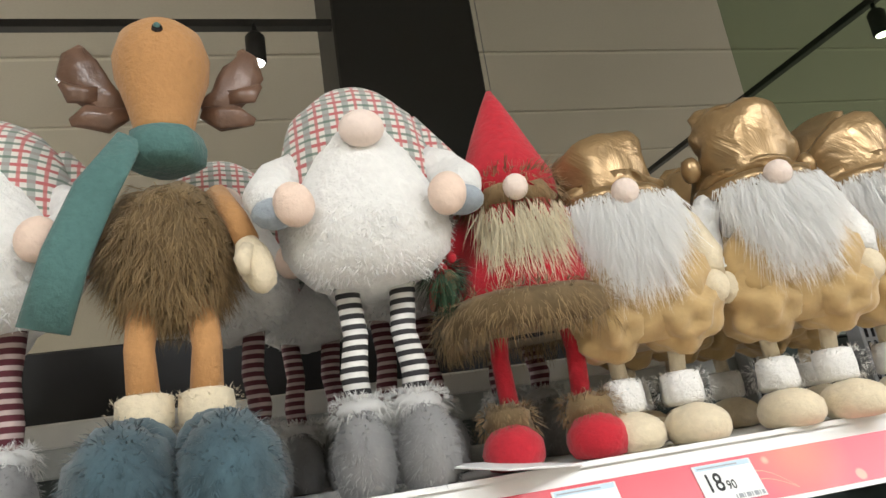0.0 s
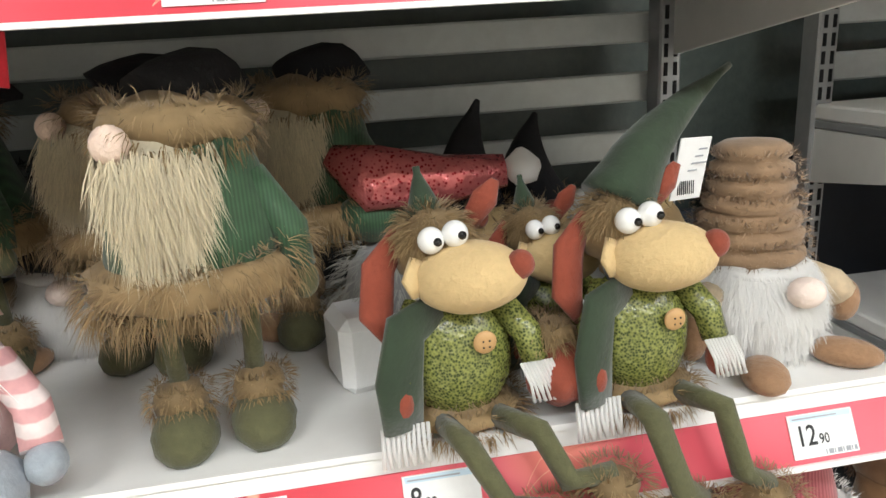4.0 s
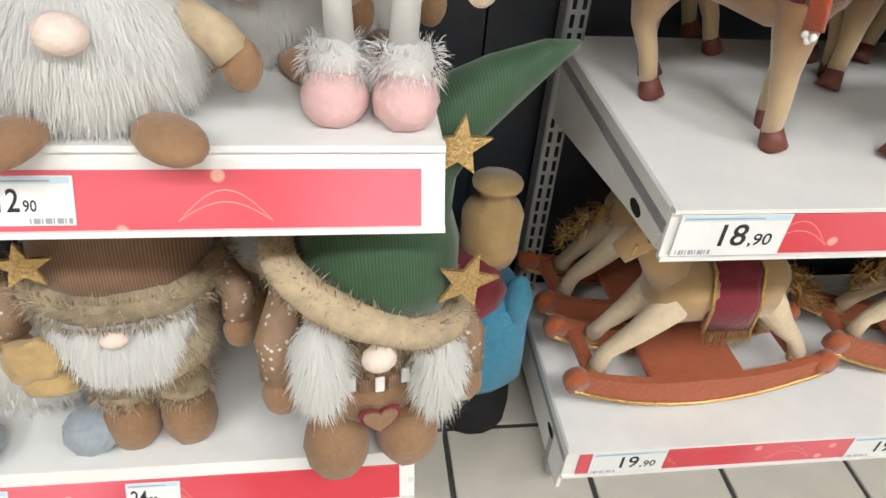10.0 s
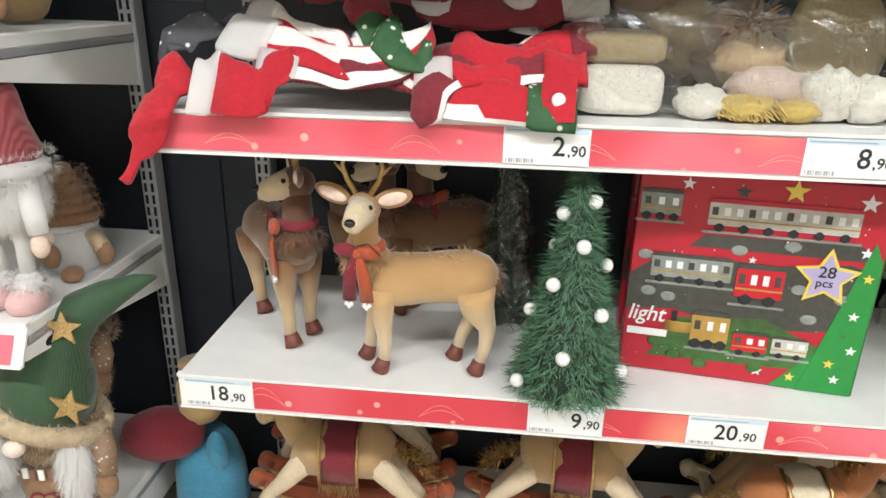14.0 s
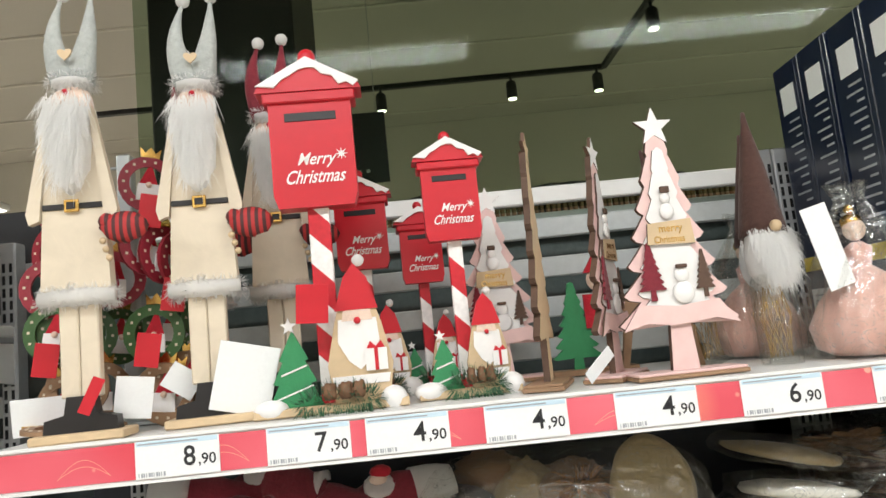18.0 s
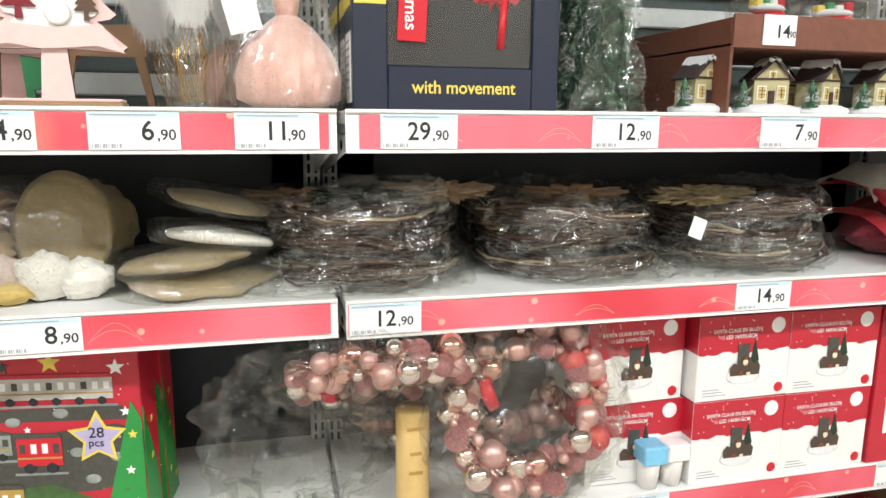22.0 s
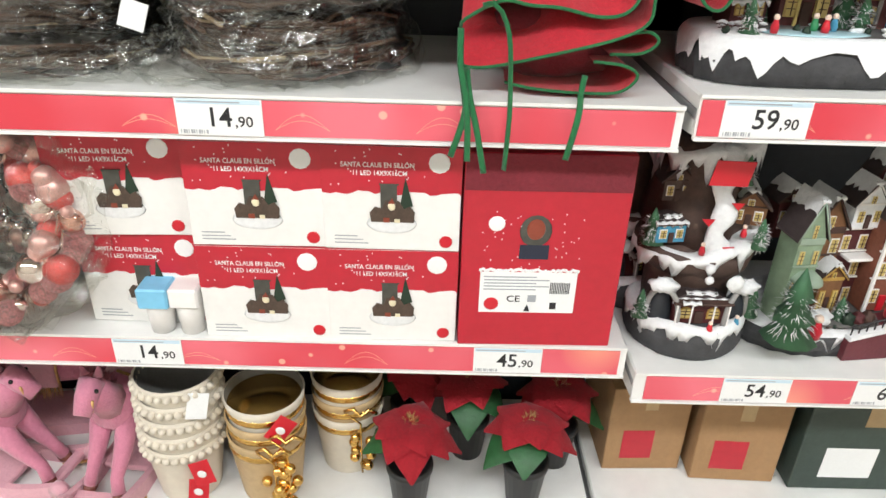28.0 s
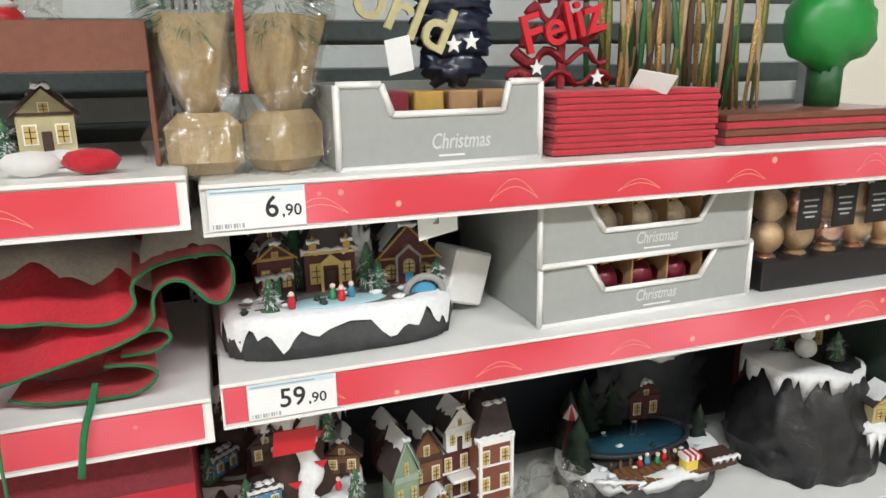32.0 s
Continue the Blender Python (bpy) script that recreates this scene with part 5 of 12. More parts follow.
def sequin_gnome(g):
    g.sphere((0, 0, 0.06), (0.06, 0.05, 0.066), GREYF, 14, 10, 0.1, squash=-0.055)
    g.fur((0, 0, 0.07), (0.06, 0.05, 0.066), PALEF, 260, 0.03, -0.6, 0.8, seed=8)
    g.sphere((-0.02, 0, 0.15), (0.035, 0.03, 0.028), GREENC, 12, 8, 0.2)
    g.tube([(-0.06, 0.0, 0.21), (-0.02, -0.01, 0.185), (0.05, -0.015, 0.18), (0.11, -0.02, 0.185)], [0.012, 0.034, 0.026, 0.016], SEQR, 14, 0.15)
    g.sphere((0.128, -0.022, 0.187), 0.018, WFUR, 12, 8, 0.2)


def pink_sitter(g):
    g.sphere((0, 0.0, 0.07), (0.06, 0.05, 0.075), PINKC, 16, 10, 0.05, squash=-0.065)
    hat_cone(g, (0, 0.0, 0.13), (0.0, 0.04, 0.27), 0.06, PINKC, (0, 0, 0), 8, 0.06)
    beard(g, (0, -0.03, 0.12), 0.05, 0.09, WFUR, 260, 13, 0.04)
    g.sphere((0, -0.06, 0.125), 0.014, SKIN, 12, 8)
    for s in (-1, 1):
        g.tube([(s * 0.05, -0.01, 0.10), (s * 0.075, -0.04, 0.07), (s * 0.08, -0.06, 0.045)], [0.014, 0.014, 0.015], STRIPP, 10)
        g.sphere((s * 0.082, -0.066, 0.035), (0.015, 0.018, 0.016), GREYC, 10, 8)
        g.sphere((s * 0.045, -0.075, 0.026), (0.026, 0.04, 0.026), GREYC, 12, 8)


doll("gnome_doll", "green gnome with brown fur hem and cream beard", (-0.812, 0.062, A2), scaled(green_gnome, 0.84, 0.84, 0.88), turn=8)
doll("reindeer_doll", "seated plush reindeer in green sequin jumper and scarf", (-0.616, 0.048, A2), lambda g: sitting_reindeer(g, ((0.046, -0.085), (0.096, -0.063))), "plush reindeer", "seated reindeer", turn=4)
doll("reindeer_doll", "seated plush reindeer in sequin jumper and pointed green cap", (-0.46, 0.045, A2), lambda g: sitting_reindeer(g, ((0.011, -0.098), (0.07, -0.093)), (0.11, 0.04, 0.275)), "plush reindeer", "seated reindeer", turn=4)
doll("reindeer_doll", "seated plush reindeer in green jumper behind the others", (-0.513, 0.128, A2), lambda g: (sitting_reindeer(g, ((-0.03, 0.05), (-0.042, 0.047))), g.moved(Matrix.Diagonal((0.8, 0.95, 0.86, 1)))), "plush reindeer", "seated reindeer", turn=2)
doll("gnome_doll", "seated white furry gnome with ribbed tan cap", (-0.312, 0.088, A2), lambda g: tan_hat_gnome(g, TANP, False, 0.065, 0.11, 0.78), turn=12)
doll("gnome_doll", "brown gnome with tall pointed black cap", (-0.552, 0.28, A2), lambda g: pointed_gnome(g, BLKC, 0.12), group="pointed gnomes")
doll("gnome_doll", "brown gnome with curved pointed black cap", (-0.478, 0.28, A2), lambda g: pointed_gnome(g, BLKC, 0.1), group="pointed gnomes", turn=15)
doll("gnome_doll", "brown gnome with dusty rose cap", (-0.335, 0.3, A2), lambda g: pointed_gnome(g, ROSE, 0.07), group="pointed gnomes", turn=-15)
doll("gnome_doll", "grey furry gnome with red sequin cap", (-0.645, 0.2, A2), sequin_gnome)
gp = doll("gnome_doll", "pale pink seated gnome with striped sleeves", (-1.02, 0.055, A2), pink_sitter, group="pink gnomes", turn=10)
copy_thing(gp, pose(-1.2, 0.06, A2, 0, 0, 4))
gg = doll("gnome_doll", "brown gnome standing in the shade", (-0.99, 0.32, A2), lambda g: tan_hat_gnome(g, BLKC, False, 0.07, 0.12))
copy_thing(gg, pose(-0.84, 0.34, A2))
copy_thing(gg, pose(-1.3, 0.3, A2))
gk = doll("gnome_doll", "green gnome with brown fur hem in the shade", (-0.72, 0.25, A2), scaled(green_gnome, 0.84, 0.84, 0.88), group="green gnomes", turn=-10)
for x, y in ((-0.9, 0.24), (-1.08, 0.26), (-1.25, 0.2)):
    copy_thing(gk, pose(x, y, A2, 0, 0, 20 * x))
g = Geo().box((-0.03, -0.035, 0), (0.03, 0.035, 0.075), PAPER, 0.01, rot=pose(0, 0, 0, 0, 0, 14).to_3x3(), c=(0, 0, 0.0375))
thing("white_box", "small plain white carton with rounded corners", "box", at=pose(-0.69, 0.14, A2), geo=g)
g = Geo().box((-0.02, -0.0008, -0.028), (0.02, 0.0008, 0.028), PAPER, 0.0004, rot=pose(0, 0, 0, 8, 4, 14).to_3x3())
for k, w in enumerate((0.03, 0.026, 0.03, 0.02)):
    g.box((-0.014, -0.0016, 0.016 - k * 0.006), (-0.014 + w, -0.001, 0.0175 - k * 0.006), INKG, 0.0002, rot=None)
for k in range(9):
    g.box((-0.014 + k * 0.002, -0.0022, -0.022), (-0.013 + k * 0.002, -0.0016, -0.010), INK, 0.0002)
thing("hanging_tag", "white paper tag with barcode on a reindeer", "tag", at=pose(-0.393, 0.08, 1.272, 0, 0, 8), geo=g)


# ---- third shelf ----
def pink_girl(g, patches=True, hh=0.15):
    shoes(g, 0.028, (0.027, 0.036, 0.036), PINKC, WFUR, 0.024, 120)
    legs(g, 0.024, 0.045, 0.15, 0.012, WFUR)
    g.sphere((0, 0.02, 0.165), (0.066, 0.055, 0.055), WFUR, 18, 12, 0.06)
    g.fur((0, 0.02, 0.165), (0.064, 0.054, 0.053), WFUR, 900, 0.012, -1, 0.8, seed=3, droop=0.5, width=0.002)
    for s in (-1, 1):
        g.tube([(s * 0.055, 0.01, 0.19), (s * 0.075, -0.01, 0.155), (s * 0.078, -0.012, 0.125)], [0.016, 0.016, 0.014], WFUR, 10, 0.1)
        g.sphere((s * 0.079, -0.014, 0.108), (0.014, 0.013, 0.018), SKIN, 10, 8)
    g.ringfur((0, 0.018, 0.21), 0.068, WFUR, 500, 0.012, 0.018, 0.2, 4, width=0.002)
    g.sphere((0, 0.018, 0.208), (0.075, 0.066, 0.024), WFUR, 20, 10, 0.15)
    g.lathe((0, 0.02, 0.21), [(0.06, 0), (0.062, 0.02), (0.05, 0.06), (0.044, 0.10), (0.03, hh), (0.004, hh + 0.004)], ROSE, 22, 0.06)
    g.sphere((0, -0.045, 0.19), 0.016, SKIN, 12, 8)
    if patches:
        for z in (0.245, 0.29):
            g.prism(heart_shape(0.013), 0.003, GLITTER, (-0.005, -0.042 + (z - 0.245) * 0.25, z), "xz")


def curly_gnome(g):
    g.sphere((0, 0, 0.06), (0.055, 0.048, 0.065), PALEF, 16, 10, 0.15, squash=-0.055)
    g.fur((0, 0, 0.06), (0.055, 0.048, 0.065), PALEF, 620, 0.03, -0.8, 0.8, droop=1.1, seed=31, wave=0.7)
    g.lathe((0.0, 0.01, 0.105), [(0.05, 0), (0.052, 0.014), (0.046, 0.04), (0.03, 0.062), (0.005, 0.07)], BROWNV, 18, 0.12)
    g.lathe((0.0, 0.01, 0.105), [(0.052, 0.0), (0.055, 0.004), (0.055, 0.014), (0.052, 0.018)], DOTSL, 18, 0.04)
    g.sphere((0.03, -0.04, 0.115), (0.016, 0.014, 0.013), SKIN, 12, 8)
    for s in (-1, 1):
        g.sphere((s * 0.026, -0.042, 0.016), (0.024, 0.03, 0.017), GREYC, 12, 8)
        g.sphere((s * 0.062, -0.02, 0.075), (0.016, 0.014, 0.022), SKIN, 10, 8)


pa = doll("gnome_doll", "pink and white gnome with dusty rose cap and hearts", (-0.752, 0.085, A3), scaled(pink_girl, 1.04, 1.04, 1.08), turn=4, group="rose cap gnomes")
doll("gnome_doll", "white legged gnome with dusty rose corduroy cap", (-0.272, 0.08, A3), scaled(lambda g: pink_girl(g, False, 0.13), 1.02, 1.02, 1.08), turn=-6, group="rose cap gnomes")
doll("gnome_doll", "small gnome of pale curly fur with brown cap", (-0.642, 0.115, A3), curly_gnome, turn=10)
doll("gnome_doll", "seated white furry gnome with folded ribbed tan cap", (-0.478, 0.075, A3), lambda g: tan_hat_gnome(g, TANP, True, 0.074, 0.13, 0.68), turn=4)
gq = doll("gnome_doll", "grey and white gnome with brown cap", (-0.295, 0.25, A3), lambda g: tan_hat_gnome(g, BROWNV, False, 0.06, 0.10), group="brown cap gnomes")
for x, y, r in ((-0.41, 0.3, 10), (-0.6, 0.32, 0), (-0.9, 0.3, 5), (-1.1, 0.28, 0), (-1.3, 0.27, 5)):
    copy_thing(gq, pose(x, y, A3, 0, 0, r))
copy_thing(pa, pose(-0.56, 0.36, A3, 0, 0, -8))
gw = doll("gnome_doll", "cream furry gnome with pale cap behind the front row", (-0.69, 0.25, A3), lambda g: tan_hat_gnome(g, CREAMC, False, 0.068, 0.12), group="cream gnomes", turn=5)
for x, y, r in ((-0.86, 0.22, -8), (-0.53, 0.24, 12), (-0.38, 0.2, 4), (-1.02, 0.24, 0)):
    copy_thing(gw, pose(x, y, A3, 0, 0, r))
doll("gnome_doll", "grey felt seated gnome beside the pink one", (-0.90, 0.08, A3), lambda g: (curly_gnome(g), g.sphere((0.04, -0.09, 0.03), (0.03, 0.035, 0.03), GREYC, 12, 8)), turn=0)
doll("gnome_doll", "red and green furry gnome at the shelf front", (-1.03, 0.07, A3), lambda g: pointed_gnome(g, RED, 0.12), turn=8)
copy_thing(pa, pose(-1.2, 0.09, A3, 0, 0, 4))


# ---- bottom shelf ----
def ball_gnome(g):
    g.sphere((0, 0, 0.105), (0.088, 0.075, 0.088), WFUR, 20, 12, 0.03, squash=-0.08)
    g.fur((0, 0, 0.105), (0.087, 0.074, 0.087), WFUR, 500, 0.01, -0.9, 0.9, seed=3)
    hat_cone(g, (0, 0.0, 0.185), (0.03, 0.03, 0.30), 0.062, STARG, (0, 0, 0), 8, 0.06)
    g.sphere((0.045, -0.06, 0.20), (0.026, 0.022, 0.024), SKIN, 12, 8)
    for s in (-1, 1):
        g.sphere((s * 0.055, -0.07, 0.022), (0.03, 0.03, 0.023), GREYC, 12, 8)


def brown_gnome(g):
    shoes(g, 0.036, (0.036, 0.04, 0.085), BROWNV)
    for q in (-1, 1):
        g.sphere((q * 0.036, 0.0, 0.096), (0.036, 0.034, 0.016), BRINDLE, 14, 8, 0.2)
        g.ringfur((q * 0.036, 0.0, 0.096), 0.033, BRINDLE, 160, 0.012, 0.010, 0.4, 4 + q)
    g.sphere((0, 0.015, 0.185), (0.088, 0.07, 0.085), CREAMF, 18, 12, 0.06)
    g.fur((0, 0.015, 0.185), (0.087, 0.069, 0.084), BRINDLE, 420, 0.014, -0.95, 0.7, seed=14, droop=0.6)
    beard(g, (0, -0.036, 0.285), 0.08, 0.125, WFUR, 1000, 17, 0.055, 0.0024, 0.03)
    g.lathe((0, 0.01, 0.292), [(0.09, -0.02), (0.108, -0.014), (0.114, 0.0), (0.11, 0.014), (0.095, 0.02)], BRINDLE, 28, 0.05, ry=0.8)
    g.ringfur((0, 0.01, 0.292), 0.11, BRINDLE, 900, 0.011, 0.018, 0.2, 5, ry=0.8)
    g.lathe((0, 0.015, 0.3), [(0.1, 0), (0.098, 0.03), (0.086, 0.066), (0.066, 0.1), (0.04, 0.135), (0.005, 0.15)], CORDB, 26, 0.08, ry=0.8)
    g.prism(star_shape(0.031), 0.004, GLITTER, (-0.07, -0.068, 0.36), "xz")
    g.sphere((0.0, -0.086, 0.268), (0.016, 0.012, 0.010), PALESK, 12, 8)
    for q in (-1, 1):
        g.tube([(q * 0.095, 0.01, 0.3), (q * 0.125, -0.02, 0.265), (q * 0.122, -0.03, 0.235)], [0.02, 0.021, 0.019], DOTSL, 10, 0.06)
        g.sphere((q * 0.122, -0.034, 0.215), (0.02, 0.018, 0.024), BROWNV, 10, 8)
    g.sphere((-0.095, -0.065, 0.222), (0.034, 0.022, 0.03), TANV, 14, 10, 0.35)
    g.sphere((-0.085, -0.072, 0.195), (0.03, 0.018, 0.014), TANV, 14, 10, 0.45, 16)


def green_cap_gnome(g):
    shoes(g, 0.042, (0.038, 0.042, 0.085), BROWNV)
    g.sphere((0, 0.01, 0.118), (0.062, 0.052, 0.05), BROWNV, 16, 10, 0.06)
    g.prism(heart_shape(0.024), 0.003, DKRED, (0, -0.047, 0.11), "xz")
    g.prism(heart_shape(0.019), 0.003, BROWNV, (0, -0.0495, 0.11), "xz")
    g.sphere((0, 0.012, 0.195), (0.062, 0.05, 0.055), TANP, 16, 10, 0.08)
    g.fur((0, 0.012, 0.195), (0.062, 0.05, 0.055), BRINDLE, 260, 0.012, -0.9, 0.9, seed=15)
    for k in range(13):
        a = math.pi * (k / 12.0)
        g.box((-0.005, -0.002, -0.010), (0.005, 0.002, 0.010), EYEW if k % 2 == 0 else CORDB, 0.001, c=(-0.058 * math.cos(a), -0.05 * math.sin(a) + 0.008, 0.158))
    for q in (-1, 1):
        z = 0.012 if q < 0 else -0.02
        g.tube([(q * 0.052, -0.035, 0.25 + z), (q * 0.062, -0.05, 0.2 + z), (q * 0.058, -0.055, 0.15 + z)], [0.018, 0.022, 0.010], WFUR, 12, 0.15)
        g.fur((q * 0.06, -0.05, 0.2 + z), (0.021, 0.02, 0.052), WFUR, 420, 0.024, seed=6 + q, droop=1.0)
        g.tube([(q * 0.075, 0.01, 0.255 + z), (q * 0.098, -0.02, 0.21 + z), (q * 0.098, -0.03, 0.17 + z)], [0.019, 0.021, 0.019], DOTSL, 10, 0.06)
        g.sphere((q * 0.098, -0.033, 0.15 + z), (0.02, 0.019, 0.026), BROWNV, 10, 8)
    g.sphere((0, 0.005, 0.262), (0.084, 0.07, 0.02), BRINDLE, 18, 8, 0.15, rot=pose(0, 0, 0, 0, 25, 0).to_3x3())
    g.tube([(0.088 * math.cos(a), 0.005 + 0.076 * math.sin(a), 0.262 - 0.042 * math.cos(a)) for a in (2 * math.pi * k / 24 for k in range(25))], 0.017, BRINDLE, 10, 0.1)
    g.ringfur((0, 0.005, 0.262), 0.089, BRINDLE, 900, 0.011, 0.017, 0.2, 5, tilt=-0.042, ry=0.86)
    g.sphere((-0.01, -0.08, 0.236), (0.017, 0.013, 0.014), PALESK, 12, 8)
    pts = [(0, 0.01, 0.262), (0.010, 0.012, 0.292), (0.018, 0.016, 0.325), (0.028, 0.02, 0.355), (0.05, 0.024, 0.388), (0.084, 0.03, 0.416), (0.125, 0.035, 0.44), (0.172, 0.04, 0.46), (0.2, 0.042, 0.468)]
    g.tube(pts, [0.081, 0.079, 0.07, 0.057, 0.044, 0.035, 0.026, 0.014, 0.003], GREENC, 20, 0.12)
    g.prism(star_shape(0.032, turn=0.3), 0.004, GLITTER, (0.075, -0.062, 0.295), "xz")
    g.prism(star_shape(0.03, turn=0.1), 0.004, GLITTER, (0.07, -0.024, 0.41), "xz")


def floor_figure(g):
    g.lathe((0, 0, 0), [(0.06, 0), (0.062, 0.03), (0.055, 0.12)], BLKC, 16)
    g.lathe((0, 0, 0.11), [(0.066, 0), (0.075, 0.02), (0.07, 0.1), (0.06, 0.15), (0.04, 0.18)], BLUEC, 20, 0.06)
    g.sphere((0.03, -0.045, 0.27), (0.022, 0.02, 0.05), BLUEC, 12, 8, 0.1)
    g.sphere((-0.075, -0.03, 0.31), (0.085, 0.06, 0.05), DKRED, 16, 10, 0.12)
    g.lathe((-0.005, 0.0, 0.33), [(0.036, 0), (0.042, 0.02), (0.042, 0.075), (0.034, 0.09), (0.022, 0.097), (0.022, 0.115), (0.034, 0.12), (0.034, 0.125), (0.004, 0.126)], TANV, 16, 0.06)


doll("gnome_doll", "round white furry gnome with grey starred cap", (-0.672, 0.19, A4), lambda g: (ball_gnome(g), g.moved(Matrix.Scale(1.2, 4))), turn=6)
doll("gnome_doll", "brown gnome with suede cap, star and white beard", (-0.522, 0.13, A4), scaled(brown_gnome, 0.9, 0.9, 0.88), turn=4)
doll("gnome_doll", "brown gnome with tall green corduroy cap and stars", (-0.27, 0.082, A4), lambda g: (green_cap_gnome(g), g.moved(Matrix.Diagonal((1.02, 1.0, 1.06, 1)))), turn=10)
gz = doll("gnome_doll", "brown furry gnome deep in the shelf", (-0.40, 0.31, A4), brown_gnome, group="brown bottom gnomes", turn=-6)
for x in (-0.62, -0.85, -1.05):
    copy_thing(gz, pose(x, 0.37, A4, 0, 0, 5))
doll("gnome_doll", "furry gnome with green coat and red boots", (-0.875, 0.19, A4), lambda g: (shoes(g, 0.05, (0.045, 0.06, 0.05), RED), g.sphere((0, 0.02, 0.12), (0.09, 0.07, 0.085), GREENC, 16, 10, 0.1), g.fur((0, 0.02, 0.12), (0.088, 0.07, 0.085), CREAMF, 400, 0.04, -0.7, 0.8, seed=4), hat_cone(g, (0, 0.02, 0.19), (0.02, 0.05, 0.3), 0.07, RED)), turn=5)
doll("gnome_doll", "furry gnome with green coat and long beard", (-1.08, 0.19, A4), lambda g: green_gnome(g), turn=5)
ff = doll("gnome_doll", "figure in blue dress and burgundy cape on the floor", (-0.095, 0.3, 0.0), floor_figure, "figurine", turn=12)

# ---- wooden ornaments on the upper shelf ----
WOOD = mat("pale_birch_wood", (0.62, 0.46, 0.28), 0.55, amount=0.14, grain=18, distort=1.5, bump=0.1)
WOODP = mat("pale_limed_wood", (0.68, 0.585, 0.45), 0.55, amount=0.1, grain=18, distort=1.5, bump=0.08)
WOODB = mat("burnt_wood_edge", (0.10, 0.055, 0.035), 0.7, amount=0.3)
WOODM = mat("brown_plywood", (0.30, 0.18, 0.10), 0.6, amount=0.2, grain=20)
REDP = mat("red_lacquer", (0.56, 0.012, 0.025), 0.38, amount=0.08, grain=30, bump=0.04)
WHITEP = mat("white_paint", (0.82, 0.80, 0.78), 0.5, amount=0.06, bump=0.05)
PINKP = mat("pale_pink_paint", (0.78, 0.54, 0.51), 0.5, amount=0.08, bump=0.05)
GREENP = mat("green_paint", (0.03, 0.24, 0.09), 0.5, amount=0.12)
BLACKP = mat("black_lacquer", (0.015, 0.013, 0.014), 0.4, amount=0.2, bump=0.05)
GOLDM = mat("polished_gold", (0.75, 0.47, 0.14), 0.22, metal=1.0, amount=0.15, bump=0.05)
GREYH = cloth("grey_felt", (0.42, 0.44, 0.42))
TARTAN = two_tone("red_tartan", (0.07, 0.02, 0.02), (0.45, 0.03, 0.03), scale=30.0, axis="X", width=0.2)
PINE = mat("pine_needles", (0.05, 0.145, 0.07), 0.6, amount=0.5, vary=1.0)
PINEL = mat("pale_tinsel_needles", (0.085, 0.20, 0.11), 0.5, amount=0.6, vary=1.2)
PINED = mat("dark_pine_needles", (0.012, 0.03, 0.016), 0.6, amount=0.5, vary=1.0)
CONE = mat("pine_cone_brown", (0.16, 0.08, 0.04), 0.7, amount=0.5)
BARBER = two_tone("red_white_barber_stripe", (0.56, 0.012, 0.025), (0.82, 0.80, 0.78), scale=7.0, axis="DIAGONAL", rough=0.4, bump=0.02, width=0.02)
FILM = film_mat()


def paper_card(x, y, z, w, h, rx, ry, rz, label="blank white paper card between the ornaments", m=None):
    g = Geo()
    g.box((-w / 2, -0.0008, -h / 2), (w / 2, 0.0008, h / 2), m or PAPER, 0.0004, rot=pose(0, 0, 0, rx, ry, rz).to_3x3())
    return thing("paper_card", label, "tag", "paper cards", at=pose(x, y, z), geo=g)


